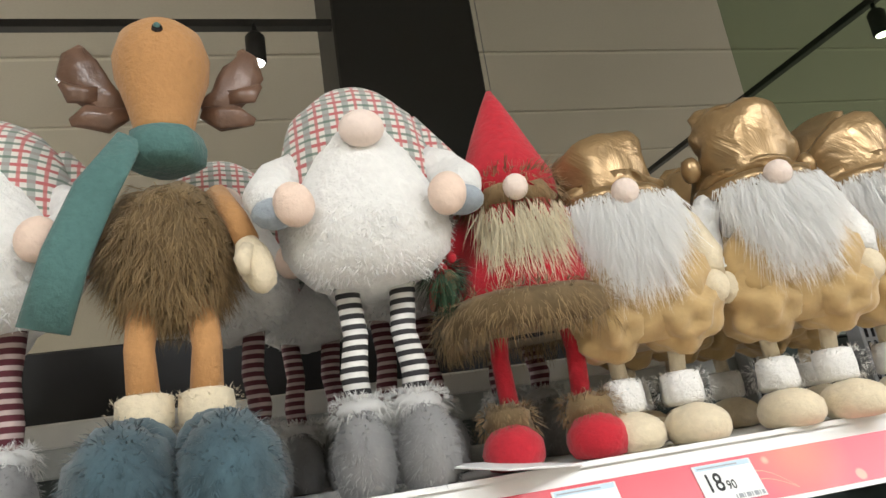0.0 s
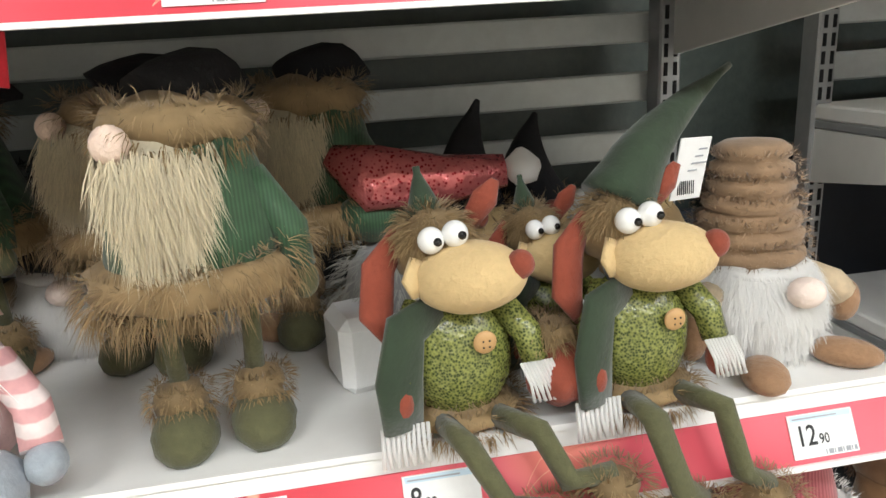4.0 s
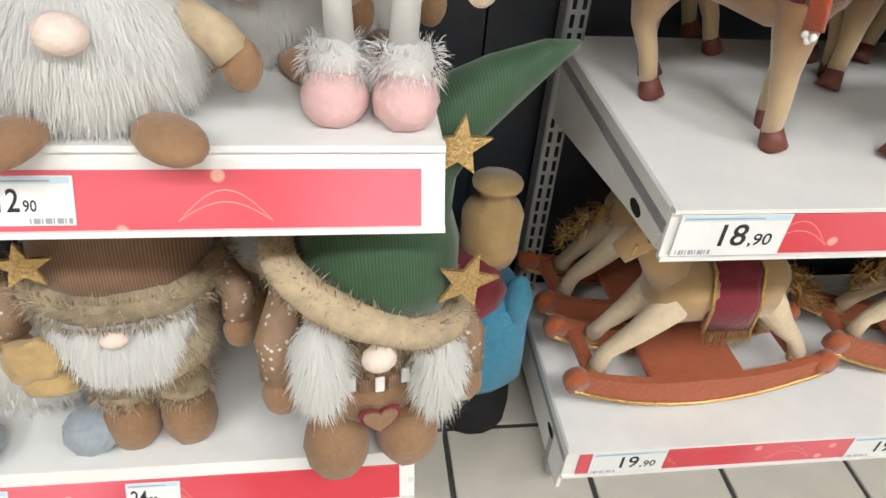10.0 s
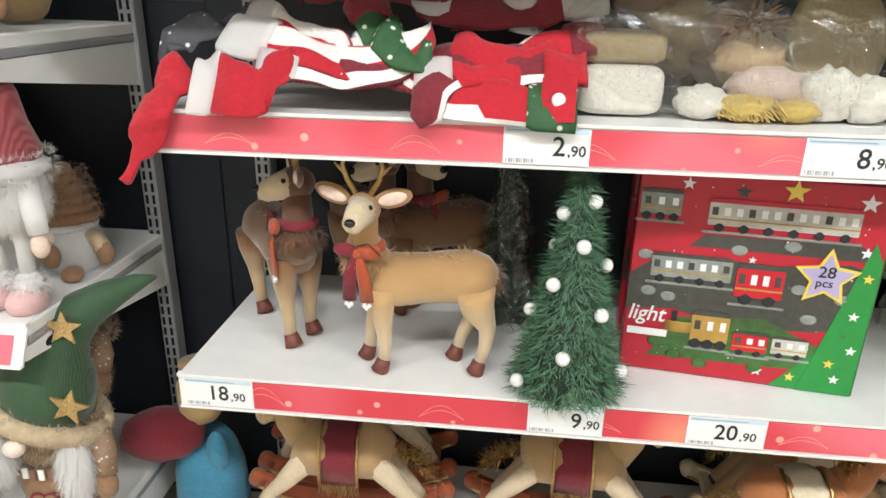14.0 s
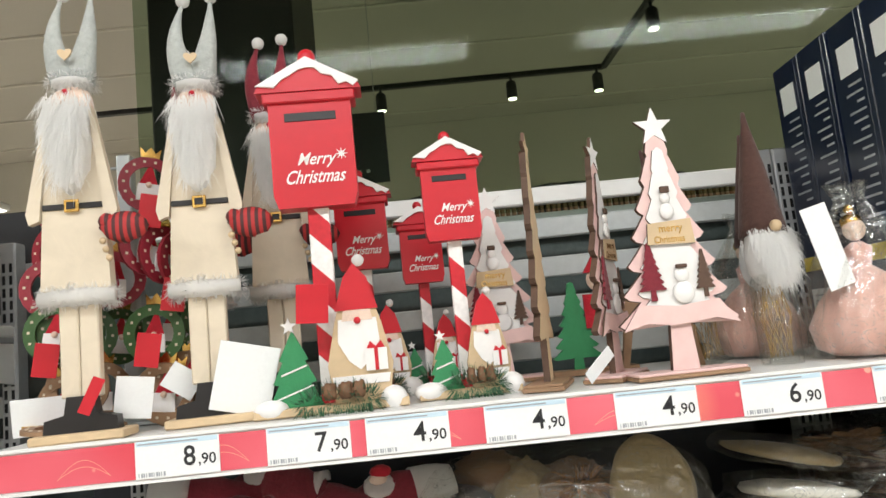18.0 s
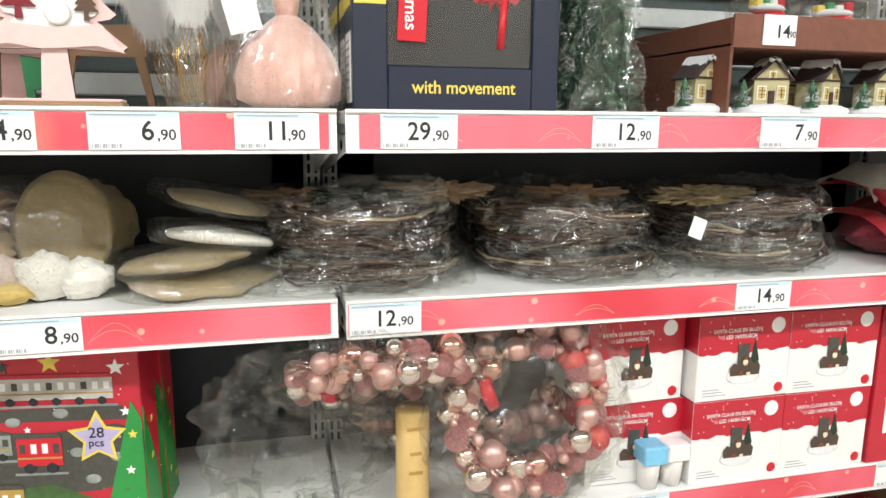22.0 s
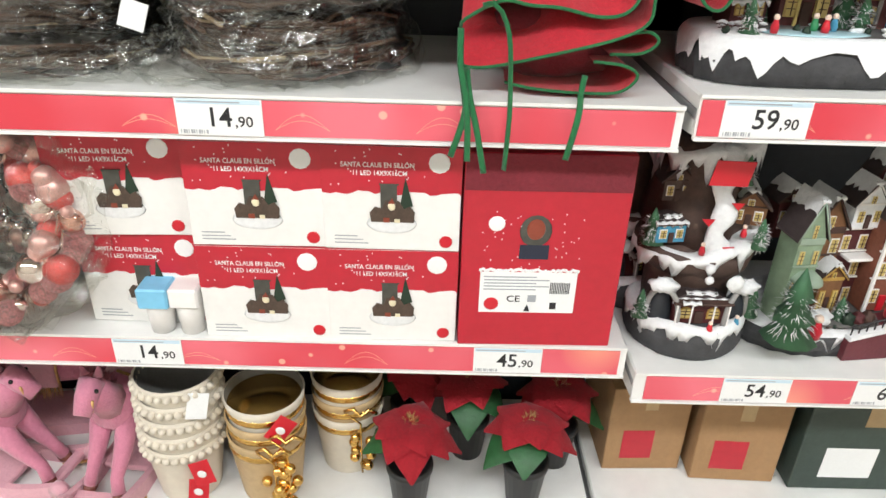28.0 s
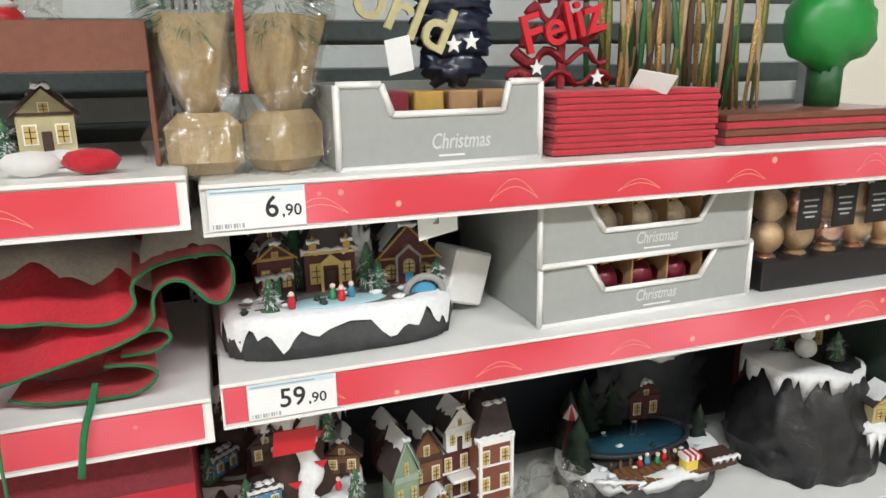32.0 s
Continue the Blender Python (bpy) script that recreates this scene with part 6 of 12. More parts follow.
def wooden_santa(g, hat=GREYH):
    g.box((-0.062, -0.03, 0), (0.062, 0.03, 0.012), WOOD, 0.002)
    g.prism([(-0.05, 0.012), (0.05, 0.012), (0.048, 0.03), (0.022, 0.036), (0.018, 0.06), (-0.018, 0.06), (-0.022, 0.036), (-0.048, 0.03)], 0.02, BLACKP, (0, -0.012, 0))
    for s in (-1, 1):
        g.box((s * 0.0135 - 0.013, -0.008, 0.058), (s * 0.0135 + 0.013, 0.008, 0.2), WOODP, 0.002)
    g.prism([(-0.048, 0.19), (0.048, 0.19), (0.043, 0.30), (0.036, 0.40), (0.028, 0.47), (-0.028, 0.47), (-0.036, 0.40), (-0.043, 0.30)], 0.02, WOODP, (0, -0.013, 0))
    for s in (-1, 1):
        g.prism([(s * 0.028, 0.455), (s * 0.036, 0.45), (s * 0.062, 0.315), (s * 0.058, 0.30), (s * 0.044, 0.305)][:: s], 0.012, WOODP, (0, -0.019, 0))
    g.tube([(-0.05, -0.006, 0.196), (0, -0.012, 0.196), (0.05, -0.006, 0.196)], [0.012, 0.013, 0.012], WFUR, 10, 0.15)
    g.ringfur((0, -0.003, 0.196), 0.047, WFUR, 300, 0.009, 0.011, 0.3, 3, ry=0.4)
    g.box((-0.041, -0.016, 0.32), (0.041, -0.0125, 0.328), BLACKP, 0.001)
    g.box((-0.010, -0.020, 0.315), (0.010, -0.016, 0.333), GOLDM, 0.002)
    g.box((-0.006, -0.0215, 0.319), (0.006, -0.0195, 0.329), BLACKP, 0.001)
    g.sphere((0, -0.004, 0.475), (0.03, 0.02, 0.03), SKIN, 14, 10)
    beard(g, (0, -0.018, 0.487), 0.034, 0.165, WFUR, 620, 7, 0.024, 0.0018, 0.045)
    g.sphere((0, -0.026, 0.487), 0.005, RED, 8, 6)
    g.ringfur((0, -0.003, 0.508), 0.028, WFUR, 160, 0.01, 0.009, 0.3, 4, ry=0.7)
    g.sphere((0, -0.003, 0.508), (0.03, 0.022, 0.01), WFUR, 12, 8, 0.15)
    hat_cone(g, (-0.008, 0, 0.51), (-0.012, 0, 0.645), 0.024, hat, (-0.016, 0, 0), 9, 0.08, flat=0.7)
    hat_cone(g, (0.008, 0, 0.51), (0.03, 0, 0.65), 0.024, hat, (0.004, 0, 0), 9, 0.08, flat=0.7)
    for x, z in ((-0.012, 0.648), (0.03, 0.654)):
        g.sphere((x, 0, z), 0.011, WFUR, 10, 8, 0.1)
    g.prism(heart_shape(0.01), 0.003, WOOD, (0, -0.026, 0.545))
    g.sphere((0.074, -0.026, 0.286), (0.032, 0.014, 0.022), TARTAN, 14, 8, 0.25)
    g.sphere((0.05, -0.026, 0.296), (0.012, 0.01, 0.012), TARTAN, 10, 6, 0.2)
    for k in range(3):
        g.sphere((0.046 + 0.004 * k, -0.032, 0.268 - 0.012 * k), 0.005, WOOD, 8, 6)


ws = doll("wooden_santa", "tall flat wooden santa with grey two-pointed cap", (0.122, 0.035, B1), wooden_santa, "santa ornament", "wooden santas", turn=4)
copy_thing(ws, pose(0.283, 0.085, B1, 0, 0, 6))
wr = doll("wooden_santa", "tall flat wooden santa with burgundy cap", (0.355, 0.26, B1), lambda g: wooden_santa(g, DKRED), "santa ornament", "wooden santas", turn=8)
copy_thing(wr, pose(0.215, 0.28, B1, 0, 0, 4))


def ring_ornament(m, label):
    """A round cut-out bauble with a little gnome inside, hung on a loop."""
    o = thing("ring_ornament", label, "ornament", "hanging ring ornaments", at=pose(0, 0, 0))
    n = 20
    vs, fs = [], []
    for d in (-0.003, 0.003):
        for r in (0.046, 0.029):
            vs += [(r * math.cos(2 * math.pi * k / n), d, r * math.sin(2 * math.pi * k / n)) for k in range(n)]
    for k in range(n):
        j = (k + 1) % n
        fs += [(k, j, n + j, n + k), (2 * n + k, 3 * n + k, 3 * n + j, 2 * n + j), (k, 2 * n + k, 2 * n + j, j), (n + k, n + j, 3 * n + j, 3 * n + k)]
    part("ring", Geo().add(vs, fs, m, flat=True), o)
    for k in range(14):
        q = 2 * math.pi * k / 14
        part("dot", Geo().box((0.0375 * math.cos(q) - 0.002, -0.0042, 0.0375 * math.sin(q) - 0.002), (0.0375 * math.cos(q) + 0.002, -0.003, 0.0375 * math.sin(q) + 0.002), WOODP, 0.0005), o)
    part("crown", Geo().prism([(-0.014, 0.044), (0.014, 0.044), (0.016, 0.06), (0.008, 0.052), (0, 0.062), (-0.008, 0.052), (-0.016, 0.06)], 0.005, GOLDM, (0, -0.003, 0)), o, "gold crown loop")
    g = Geo().prism([(-0.014, 0.0), (0.014, 0.0), (0.004, 0.03), (0, 0.033)], 0.003, RED, (0, -0.002, 0))
    g.prism([(-0.018, -0.028), (0.018, -0.028), (0.016, 0.0), (-0.016, 0.0)], 0.003, WHITEP, (0, -0.0035, 0))
    g.sphere((0, -0.005, -0.002), 0.005, SKIN, 8, 6)
    part("gnome_cutout", g, o, "white bearded gnome with red cap")
    return o


RINGR = mat("dark_red_stain", (0.27, 0.015, 0.03), 0.5, amount=0.2)
RINGG = mat("dark_green_stain", (0.045, 0.11, 0.03), 0.5, amount=0.2)
ra = ring_ornament(RINGR, "red wooden ring ornament with a gnome inside")
rb = ring_ornament(RINGG, "green wooden ring ornament with a gnome inside")
rc = ring_ornament(WOODM, "brown wooden ring ornament with a gnome inside")
spots = [(ra, 0.045, 0.15, 1.63, 20), (ra, 0.06, 0.19, 1.60, -10), (ra, 0.03, 0.13, 1.50, 10), (ra, 0.075, 0.15, 1.505, 20), (ra, 0.11, 0.17, 1.51, 25), (ra, 0.17, 0.17, 1.66, 30), (ra, 0.2, 0.2, 1.62, 40), (ra, 0.24, 0.22, 1.58, 30),
         (rb, 0.04, 0.12, 1.43, 8), (rb, 0.1, 0.2, 1.42, 60), (rb, 0.2, 0.17, 1.43, 20), (rb, 0.23, 0.2, 1.45, 70), (rc, 0.06, 0.14, 1.345, 10), (rc, 0.09, 0.15, 1.335, 40), (rc, 0.225, 0.16, 1.34, 20), (rc, 0.26, 0.19, 1.335, 50), (ra, 0.185, 0.12, 1.55, 50), (ra, 0.205, 0.13, 1.535, 62), (ra, 0.225, 0.14, 1.525, 70), (rc, 0.245, 0.15, 1.53, 78), (ra, 0.02, 0.16, 1.56, -20), (rb, 0.052, 0.14, 1.435, 20), (rb, 0.066, 0.16, 1.425, 35), (rb, 0.185, 0.13, 1.415, 5), (rc, 0.215, 0.21, 1.40, 60), (rc, 0.2, 0.12, 1.325, 0), (rc, 0.21, 0.13, 1.318, 12), (rc, 0.045, 0.13, 1.32, -10)]
done = set()
for o, x, y, z, r in spots:
    m4 = pose(x, y, z, 0, 6, r)
    if o.name in done:
        copy_thing(o, m4)
    else:
        o.matrix_basis = m4
        done.add(o.name)
for k, (x, y, z) in enumerate(((0.075, 0.1, B1 + 0.004), (0.11, 0.08, B1 + 0.010), (0.065, 0.07, B1 + 0.016))):
    copy_thing(rc, pose(x, y, z, -86, 0, 30 * k))
st = thing("display_stand", "grey perforated stand that carries ring ornaments", "display stand", at=pose(0.1, 0.25, B1))
part("pole", Geo().box((-0.012, -0.012, 0), (0.012, 0.012, 0.46), RAILM, 0.002), st)
part("foot", Geo().box((-0.09, -0.07, 0), (0.09, 0.07, 0.006), RAILM, 0.002), st)
for z in (0.14, 0.24, 0.33, 0.43):
    part("hook", Geo().tube([(-0.09, -0.03, z), (0.0, 0, z + 0.01), (0.15, -0.03, z)], 0.003, RAILM, 6), st)
for x, y, z, w, h, rx, ry, rz in ((0.03, 0.09, 1.31, 0.075, 0.055, 10, 0, 12), (0.18, 0.06, 1.325, 0.05, 0.06, 12, 8, 20), (0.335, 0.07, 1.335, 0.085, 0.10, 8, 14, 10), (0.235, 0.1, 1.34, 0.05, 0.04, 10, 35, 25), (0.025, 0.16, 1.40, 0.06, 0.05, 5, -6, 10)):
    paper_card(x, y, z, w, h, rx, ry, rz)
for x, y, z in ((0.225, 0.11, 1.47), (0.06, 0.1, 1.53), (0.245, 0.2, 1.66), (0.2, 0.1, 1.6), (0.035, 0.1, 1.39), (0.19, 0.09, 1.39)):
    paper_card(x, y, z, 0.034, 0.05, 5, 10, 15, "small red card tag with white seal", REDP)
paper_card(0.15, 0.0, 1.335, 0.016, 0.05, 0, 25, 20, "narrow red card tag on a wooden santa", REDP)


def santa_cutout(o, s, at):
    """A flat painted santa as a part, with its painted pieces one level deeper."""
    b = part("santa_cutout", Geo().prism([(-0.03 * s, 0), (0.03 * s, 0), (0.036 * s, 0.04 * s), (0.026 * s, 0.085 * s), (0.02 * s, 0.105 * s), (-0.02 * s, 0.105 * s), (-0.026 * s, 0.085 * s), (-0.036 * s, 0.04 * s)], 0.008, WOOD, (0, 0, 0)), o, "painted wooden santa", at=at)
    part("hem", Geo().prism([(-0.03 * s, 0.018 * s), (0.03 * s, 0.018 * s), (0.032 * s, 0.028 * s), (-0.032 * s, 0.028 * s)], 0.0015, WHITEP, (0, -0.0014, 0)), b)
    part("beard", Geo().prism([(-0.021 * s, 0.09 * s), (-0.023 * s, 0.065 * s), (-0.012 * s, 0.044 * s), (0, 0.034 * s), (0.012 * s, 0.044 * s), (0.023 * s, 0.065 * s), (0.021 * s, 0.09 * s)], 0.002, WHITEP, (0, -0.002, 0)), b, "white painted beard")
    part("face", Geo().prism([(-0.017 * s, 0.088 * s), (0.017 * s, 0.088 * s), (0.014 * s, 0.105 * s), (-0.014 * s, 0.105 * s)], 0.003, SKIN, (0, -0.003, 0)), b)
    part("cap", Geo().prism([(-0.024 * s, 0.1 * s), (0.024 * s, 0.1 * s), (0.014 * s, 0.135 * s), (0.0, 0.152 * s), (-0.012 * s, 0.137 * s)], 0.01, REDP, (0, -0.004, 0)), b, "red painted cap")
    part("pompom", Geo().sphere((0.006 * s, 0, 0.155 * s), 0.007 * s, WFUR, 10, 8), b)
    part("nose", Geo().sphere((0, -0.004, 0.088 * s), 0.004 * s, REDP, 8, 6), b)
    part("gift", Geo().prism([(0.006 * s, 0.032 * s), (0.03 * s, 0.032 * s), (0.03 * s, 0.056 * s), (0.006 * s, 0.056 * s)], 0.004, WHITEP, (0, -0.0055, 0)), b, "white gift with red band")
    part("gift_band", Geo().box((0.016 * s, -0.0066, 0.032 * s), (0.02 * s, -0.0045, 0.056 * s), REDP, 0.0004), b)
    part("gift_bow", Geo().prism([(0.008 * s, 0.056 * s), (0.012 * s, 0.064 * s), (0.018 * s, 0.058 * s), (0.024 * s, 0.064 * s), (0.028 * s, 0.056 * s)], 0.004, REDP, (0, -0.006, 0)), b)


def small_tree_cutout(s):
    o = [(-0.034 * s, 0), (0.034 * s, 0), (0.02 * s, 0.028 * s), (0.027 * s, 0.03 * s), (0.014 * s, 0.056 * s), (0.018 * s, 0.058 * s), (0, 0.095 * s)]
    o = o + [(-x, z) for x, z in o[-2:1:-1]]
    g = Geo().prism(o, 0.007, GREENP, (0, 0, 0))
    for z, w in ((0.018, 0.024), (0.045, 0.017)):
        g.box((-w * s, -0.0015, z * s), (w * s, -0.0003, z * s + 0.0025), WHITEP, 0.0003, rot=pose(0, 0, 0, 0, -18, 0).to_3x3(), c=(0, -0.001, z * s))
    g.prism(star_shape(0.011 * s), 0.004, WHITEP, (-0.004, -0.002, 0.1 * s))
    return g


def mailbox(at, s, turn, ph=0.3):
    """A red wooden letter box on a striped post, with a santa at its foot. ph: height of the box's underside."""
    o = thing("mailbox_ornament", "red wooden letter box on a striped post with santa", "mailbox ornament", "letter boxes", at=pose(at[0], at[1], at[2], 0, 0, turn))
    part("base", Geo().box((-0.11 * s, -0.03, 0), (0.11 * s, 0.045, 0.012), WOOD, 0.002), o)
    part("post", Geo().box((-0.016 * s, 0.0, 0.012), (0.016 * s, 0.014, ph), BARBER, 0.001), o, "red and white striped post")
    w, h = 0.062 * s, 0.165 * s
    b = part("box", Geo().prism([(-w * 0.9, ph), (w * 0.9, ph), (w, ph + h * 0.12), (w, ph + h), (-w, ph + h), (-w, ph + h * 0.12)], 0.034 * s, REDP, (0, -0.014, 0)), o)
    part("slot", Geo().box((-w * 0.62, -0.0155, ph + h * 0.80), (w * 0.62, -0.0135, ph + h * 0.88), BLACKP, 0.0006), b, "black letter slot")
    g = Geo()
    write(g, "Merry", 0.026 * s, WHITEP, (-w * 0.40, -0.0152, ph + h * 0.39), 0.85, lean=0.35)
    part("lettering", g, b, "white painted words")
    g = Geo()
    write(g, "Christmas", 0.029 * s, WHITEP, (-w * 0.72, -0.0152, ph + h * 0.22), 0.74, lean=0.35)
    part("lettering", g, b, "white painted words")
    part("snowflake", Geo().prism(star_shape(0.010 * s, 0.3, 8), 0.001, WHITEP, (w * 0.68, -0.0152, ph + h * 0.47)), b)
    r0 = ph + h
    part("eave", Geo().box((-w * 1.12, -0.02, r0 - 0.004), (w * 1.12, 0.026, r0 + 0.012 * s), REDP, 0.002), o)
    part("roof", Geo().prism([(-w * 1.28, r0 + 0.012 * s), (w * 1.28, r0 + 0.012 * s), (w * 1.22, r0 + 0.02 * s), (0, r0 + 0.06 * s), (-w * 1.22, r0 + 0.02 * s)], 0.05 * s, REDP, (0, -0.022, 0)), o)
    sn = [(-w * 1.24, r0 + 0.022 * s), (0, r0 + 0.064 * s), (w * 1.24, r0 + 0.022 * s), (w * 1.1, r0 + 0.014 * s), (w * 0.95, r0 + 0.021 * s), (w * 0.75, r0 + 0.018 * s), (w * 0.6, r0 + 0.032 * s), (w * 0.35, r0 + 0.036 * s), (w * 0.2, r0 + 0.046 * s), (0, r0 + 0.047 * s), (-w * 0.2, r0 + 0.044 * s), (-w * 0.4, r0 + 0.036 * s), (-w * 0.6, r0 + 0.03 * s), (-w * 0.8, r0 + 0.018 * s), (-w * 1.0, r0 + 0.02 * s)]
    part("snow_edge", Geo().prism(sn, 0.004, WHITEP, (0, -0.026, 0)), o, "white painted snow edge")
    part("knob", Geo().sphere((0, 0.0, r0 + 0.072 * s), 0.0135 * s, REDP, 12, 8), o)
    santa_cutout(o, 1.3 * s, pose(0.045 * s, -0.022, 0.012))
    part("tree_cutout", small_tree_cutout(1.15 * s), o, "painted green tree", at=pose(-0.05 * s, -0.018, 0.012))
    g = Geo()
    g.fur((0.01 * s, -0.038, 0.016), (0.055 * s, 0.012, 0.014), PINE, 90, 0.028, seed=4, droop=0.1, width=0.003)
    part("pine_sprig", g, o, "green pine sprig")
    for dx in (0.0, 0.022, 0.04):
        part("pine_cone", Geo().sphere((dx * s, -0.044, 0.03), (0.011 * s, 0.01, 0.012), CONE, 10, 7, 0.5, 30), o)
    part("snow_mound", Geo().sphere((-0.085 * s, -0.02, 0.012), (0.025, 0.015, 0.014), WHITEP, 10, 6), o)
    part("snow_mound", Geo().sphere((0.088 * s, -0.02, 0.012), (0.02, 0.014, 0.018), WHITEP, 10, 6), o)
    return o


mailbox((0.456, 0.085, B1), 1.0, 4, 0.3)
mailbox((0.656, 0.125, B1), 0.7, 4, 0.236)
mailbox((0.50, 0.27, B1), 0.72, 2, 0.22)
mailbox((0.60, 0.31, B1), 0.6, 6, 0.19)
paper_card(0.445, 0.035, 1.43, 0.045, 0.055, 4, 4, 8, "red card tag with white seal on a letter box", REDP)


def tree_outline(w, h, tiers=7, trunk=0.18):
    """Half by half the outline of a cut-out fir: drooping pointed tiers over a short trunk."""
    out = []
    for k in range(tiers):
        u = k / tiers
        z = h * trunk + h * (1 - trunk) * u
        half = w * (1 - u) ** 0.95 + 0.004
        step = h * (1 - trunk) / tiers
        out += [(half * 0.9, z - step * 0.06), (half, z + step * 0.1), (half * 0.82, z + step * 0.42), (half * 0.6, z + step * 0.86)]
    pts = [(0.02, 0), (0.015, h * trunk)] + out + [(0.002, h)]
    return pts + [(-x, z) for x, z in pts[::-1]]


def wood_tree(at, w, h, turn, painted=True, name="wooden_tree", label="pale pink wooden tree with snowman scene"):
    o = thing(name, label, "tree ornament", "wooden trees", at=pose(at[0], at[1], at[2], 0, 0, turn))
    part("base", Geo().box((-w * 0.95, -0.03, 0), (w * 0.95, 0.03, 0.006), WOODM, 0.001), o)
    part("base", Geo().box((-w * 0.93, -0.028, 0.006), (w * 0.93, 0.028, 0.010), PINKP if painted else WOODM, 0.001), o)
    part("tree_panel", Geo().prism(tree_outline(w, h * 0.93), 0.010, PINKP if painted else WOOD, (0, -0.005, 0.010), rim=WOODB), o)
    if painted:
        inner = [(x * 0.74, h * 0.03 + z * 0.93) for x, z in tree_outline(w, h * 0.86)[2:-2]]
        part("snow_panel", Geo().prism(inner, 0.003, WHITEP, (0, -0.0085, 0.016), rim=WOODB), o, "white inner panel")
        part("snow_hem", Geo().prism([(-w * 1.02, h * 0.155), (-w * 0.6, h * 0.18), (-w * 0.2, h * 0.165), (w * 0.2, h * 0.17), (w * 0.6, h * 0.18), (w * 1.02, h * 0.155), (w * 0.7, h * 0.25), (0, h * 0.235), (-w * 0.7, h * 0.25)], 0.003, PINKP, (0, -0.012, 0.01), rim=WOODB), o)
        part("red_tree", Geo().prism([(x * 0.23 - w * 0.42, z * 0.22 + h * 0.26) for x, z in tree_outline(w, h)], 0.003, DKRED, (0, -0.0125, 0.01)), o)
        part("dark_tree", Geo().prism([(x * 0.16 + w * 0.5, z * 0.18 + h * 0.26) for x, z in tree_outline(w, h)], 0.003, WOODB, (0, -0.0125, 0.01)), o)
        sm = Geo().sphere((w * 0.1, -0.012, h * 0.31), (0.016, 0.004, 0.016), WHITEP, 12, 8).sphere((w * 0.1, -0.012, h * 0.375), (0.011, 0.004, 0.011), WHITEP, 12, 8)
        sm.box((w * 0.1 - 0.008, -0.018, h * 0.40), (w * 0.1 + 0.008, -0.012, h * 0.415), WOODB, 0.001)
        part("snowman", sm, o)
        sm = Geo().sphere((0, -0.012, h * 0.62), (0.011, 0.004, 0.012), WHITEP, 12, 8).sphere((0, -0.012, h * 0.67), (0.008, 0.004, 0.008), WHITEP, 10, 8)
        sm.box((-0.007, -0.016, h * 0.69), (0.007, -0.012, h * 0.715), WOODB, 0.001)
        part("snowman", sm, o)
        g = Geo().prism([(-w * 0.42, h * 0.47), (w * 0.42, h * 0.465), (w * 0.38, h * 0.56), (-w * 0.38, h * 0.55)], 0.004, WOOD, (0, -0.014, 0.01), rim=WOODB)
        write(g, "merry", 0.016, GOLDM, (-w * 0.2, -0.0146, h * 0.52 + 0.008), 0.9)
        write(g, "Christmas", 0.014, GOLDM, (-w * 0.3, -0.0146, h * 0.48 + 0.008), 0.8)
        part("banner", g, o, "wooden banner with gold words")
    part("star", Geo().prism(star_shape(0.03 * h / 0.38), 0.006, WHITEP if painted else WOOD, (0, -0.006, h * 0.955), rim=WOODB), o)
    return o


wood_tree((0.965, 0.065, B1), 0.085, 0.385, 4)
wood_tree((0.725, 0.3, B1), 0.08, 0.34, 0)
wood_tree((0.775, 0.11, B1), 0.075, 0.38, 74, False, label="brown wooden tree seen from its edge")
wood_tree((0.885, 0.14, B1), 0.075, 0.37, 58, True, label="pink wooden tree turned to its edge")
paper_card(0.84, 0.05, 1.305, 0.055, 0.022, 20, -40, 20, "white barcode tag on the shelf")
g = Geo()
g.prism([(x * 0.5, z * 0.55) for x, z in tree_outline(0.085, 0.3)], 0.008, GREENP, (0, 0, 0))
g.prism([(-0.03, 0.05), (0.03, 0.05), (0.03, 0.11), (-0.03, 0.11)], 0.008, RED, (0.05, -0.004, 0.03))
g.sphere((0.05, -0.006, 0.165), (0.022, 0.01, 0.022), SKIN, 12, 8)
g.prism([(-0.026, 0), (0.026, 0), (0.034, 0.03), (0.0, 0.042)], 0.01, RED, (0.05, -0.012, 0.178))
g.box((-0.05, -0.02, 0), (0.1, 0.03, 0.01), WOODM, 0.001)
thing("santa_ornament", "painted wooden santa ornament behind the trees", "santa ornament", at=pose(0.86, 0.3, B1), geo=g)
wd = thing("wooden_deer", "brown wooden deer ornament behind the trees", "deer ornament", at=pose(0.99, 0.24, B1))
for s in (-1, 1):
    part("leg", Geo().prism([(s * 0.06, 0), (s * 0.07, 0), (s * 0.055, 0.09), (s * 0.04, 0.09)][:: s], 0.012, WOODM, (0, 0, 0)), wd)
part("body", Geo().prism([(-0.06, 0.08), (0.06, 0.08), (0.065, 0.13), (-0.055, 0.125)], 0.014, WOODM, (0, -0.001, 0)), wd)
part("neck", Geo().prism([(0.05, 0.12), (0.065, 0.12), (0.095, 0.19), (0.07, 0.2)], 0.012, WOODM, (0, 0, 0)), wd)


BROWND = cloth("dark_brown_felt", (0.07, 0.03, 0.022))


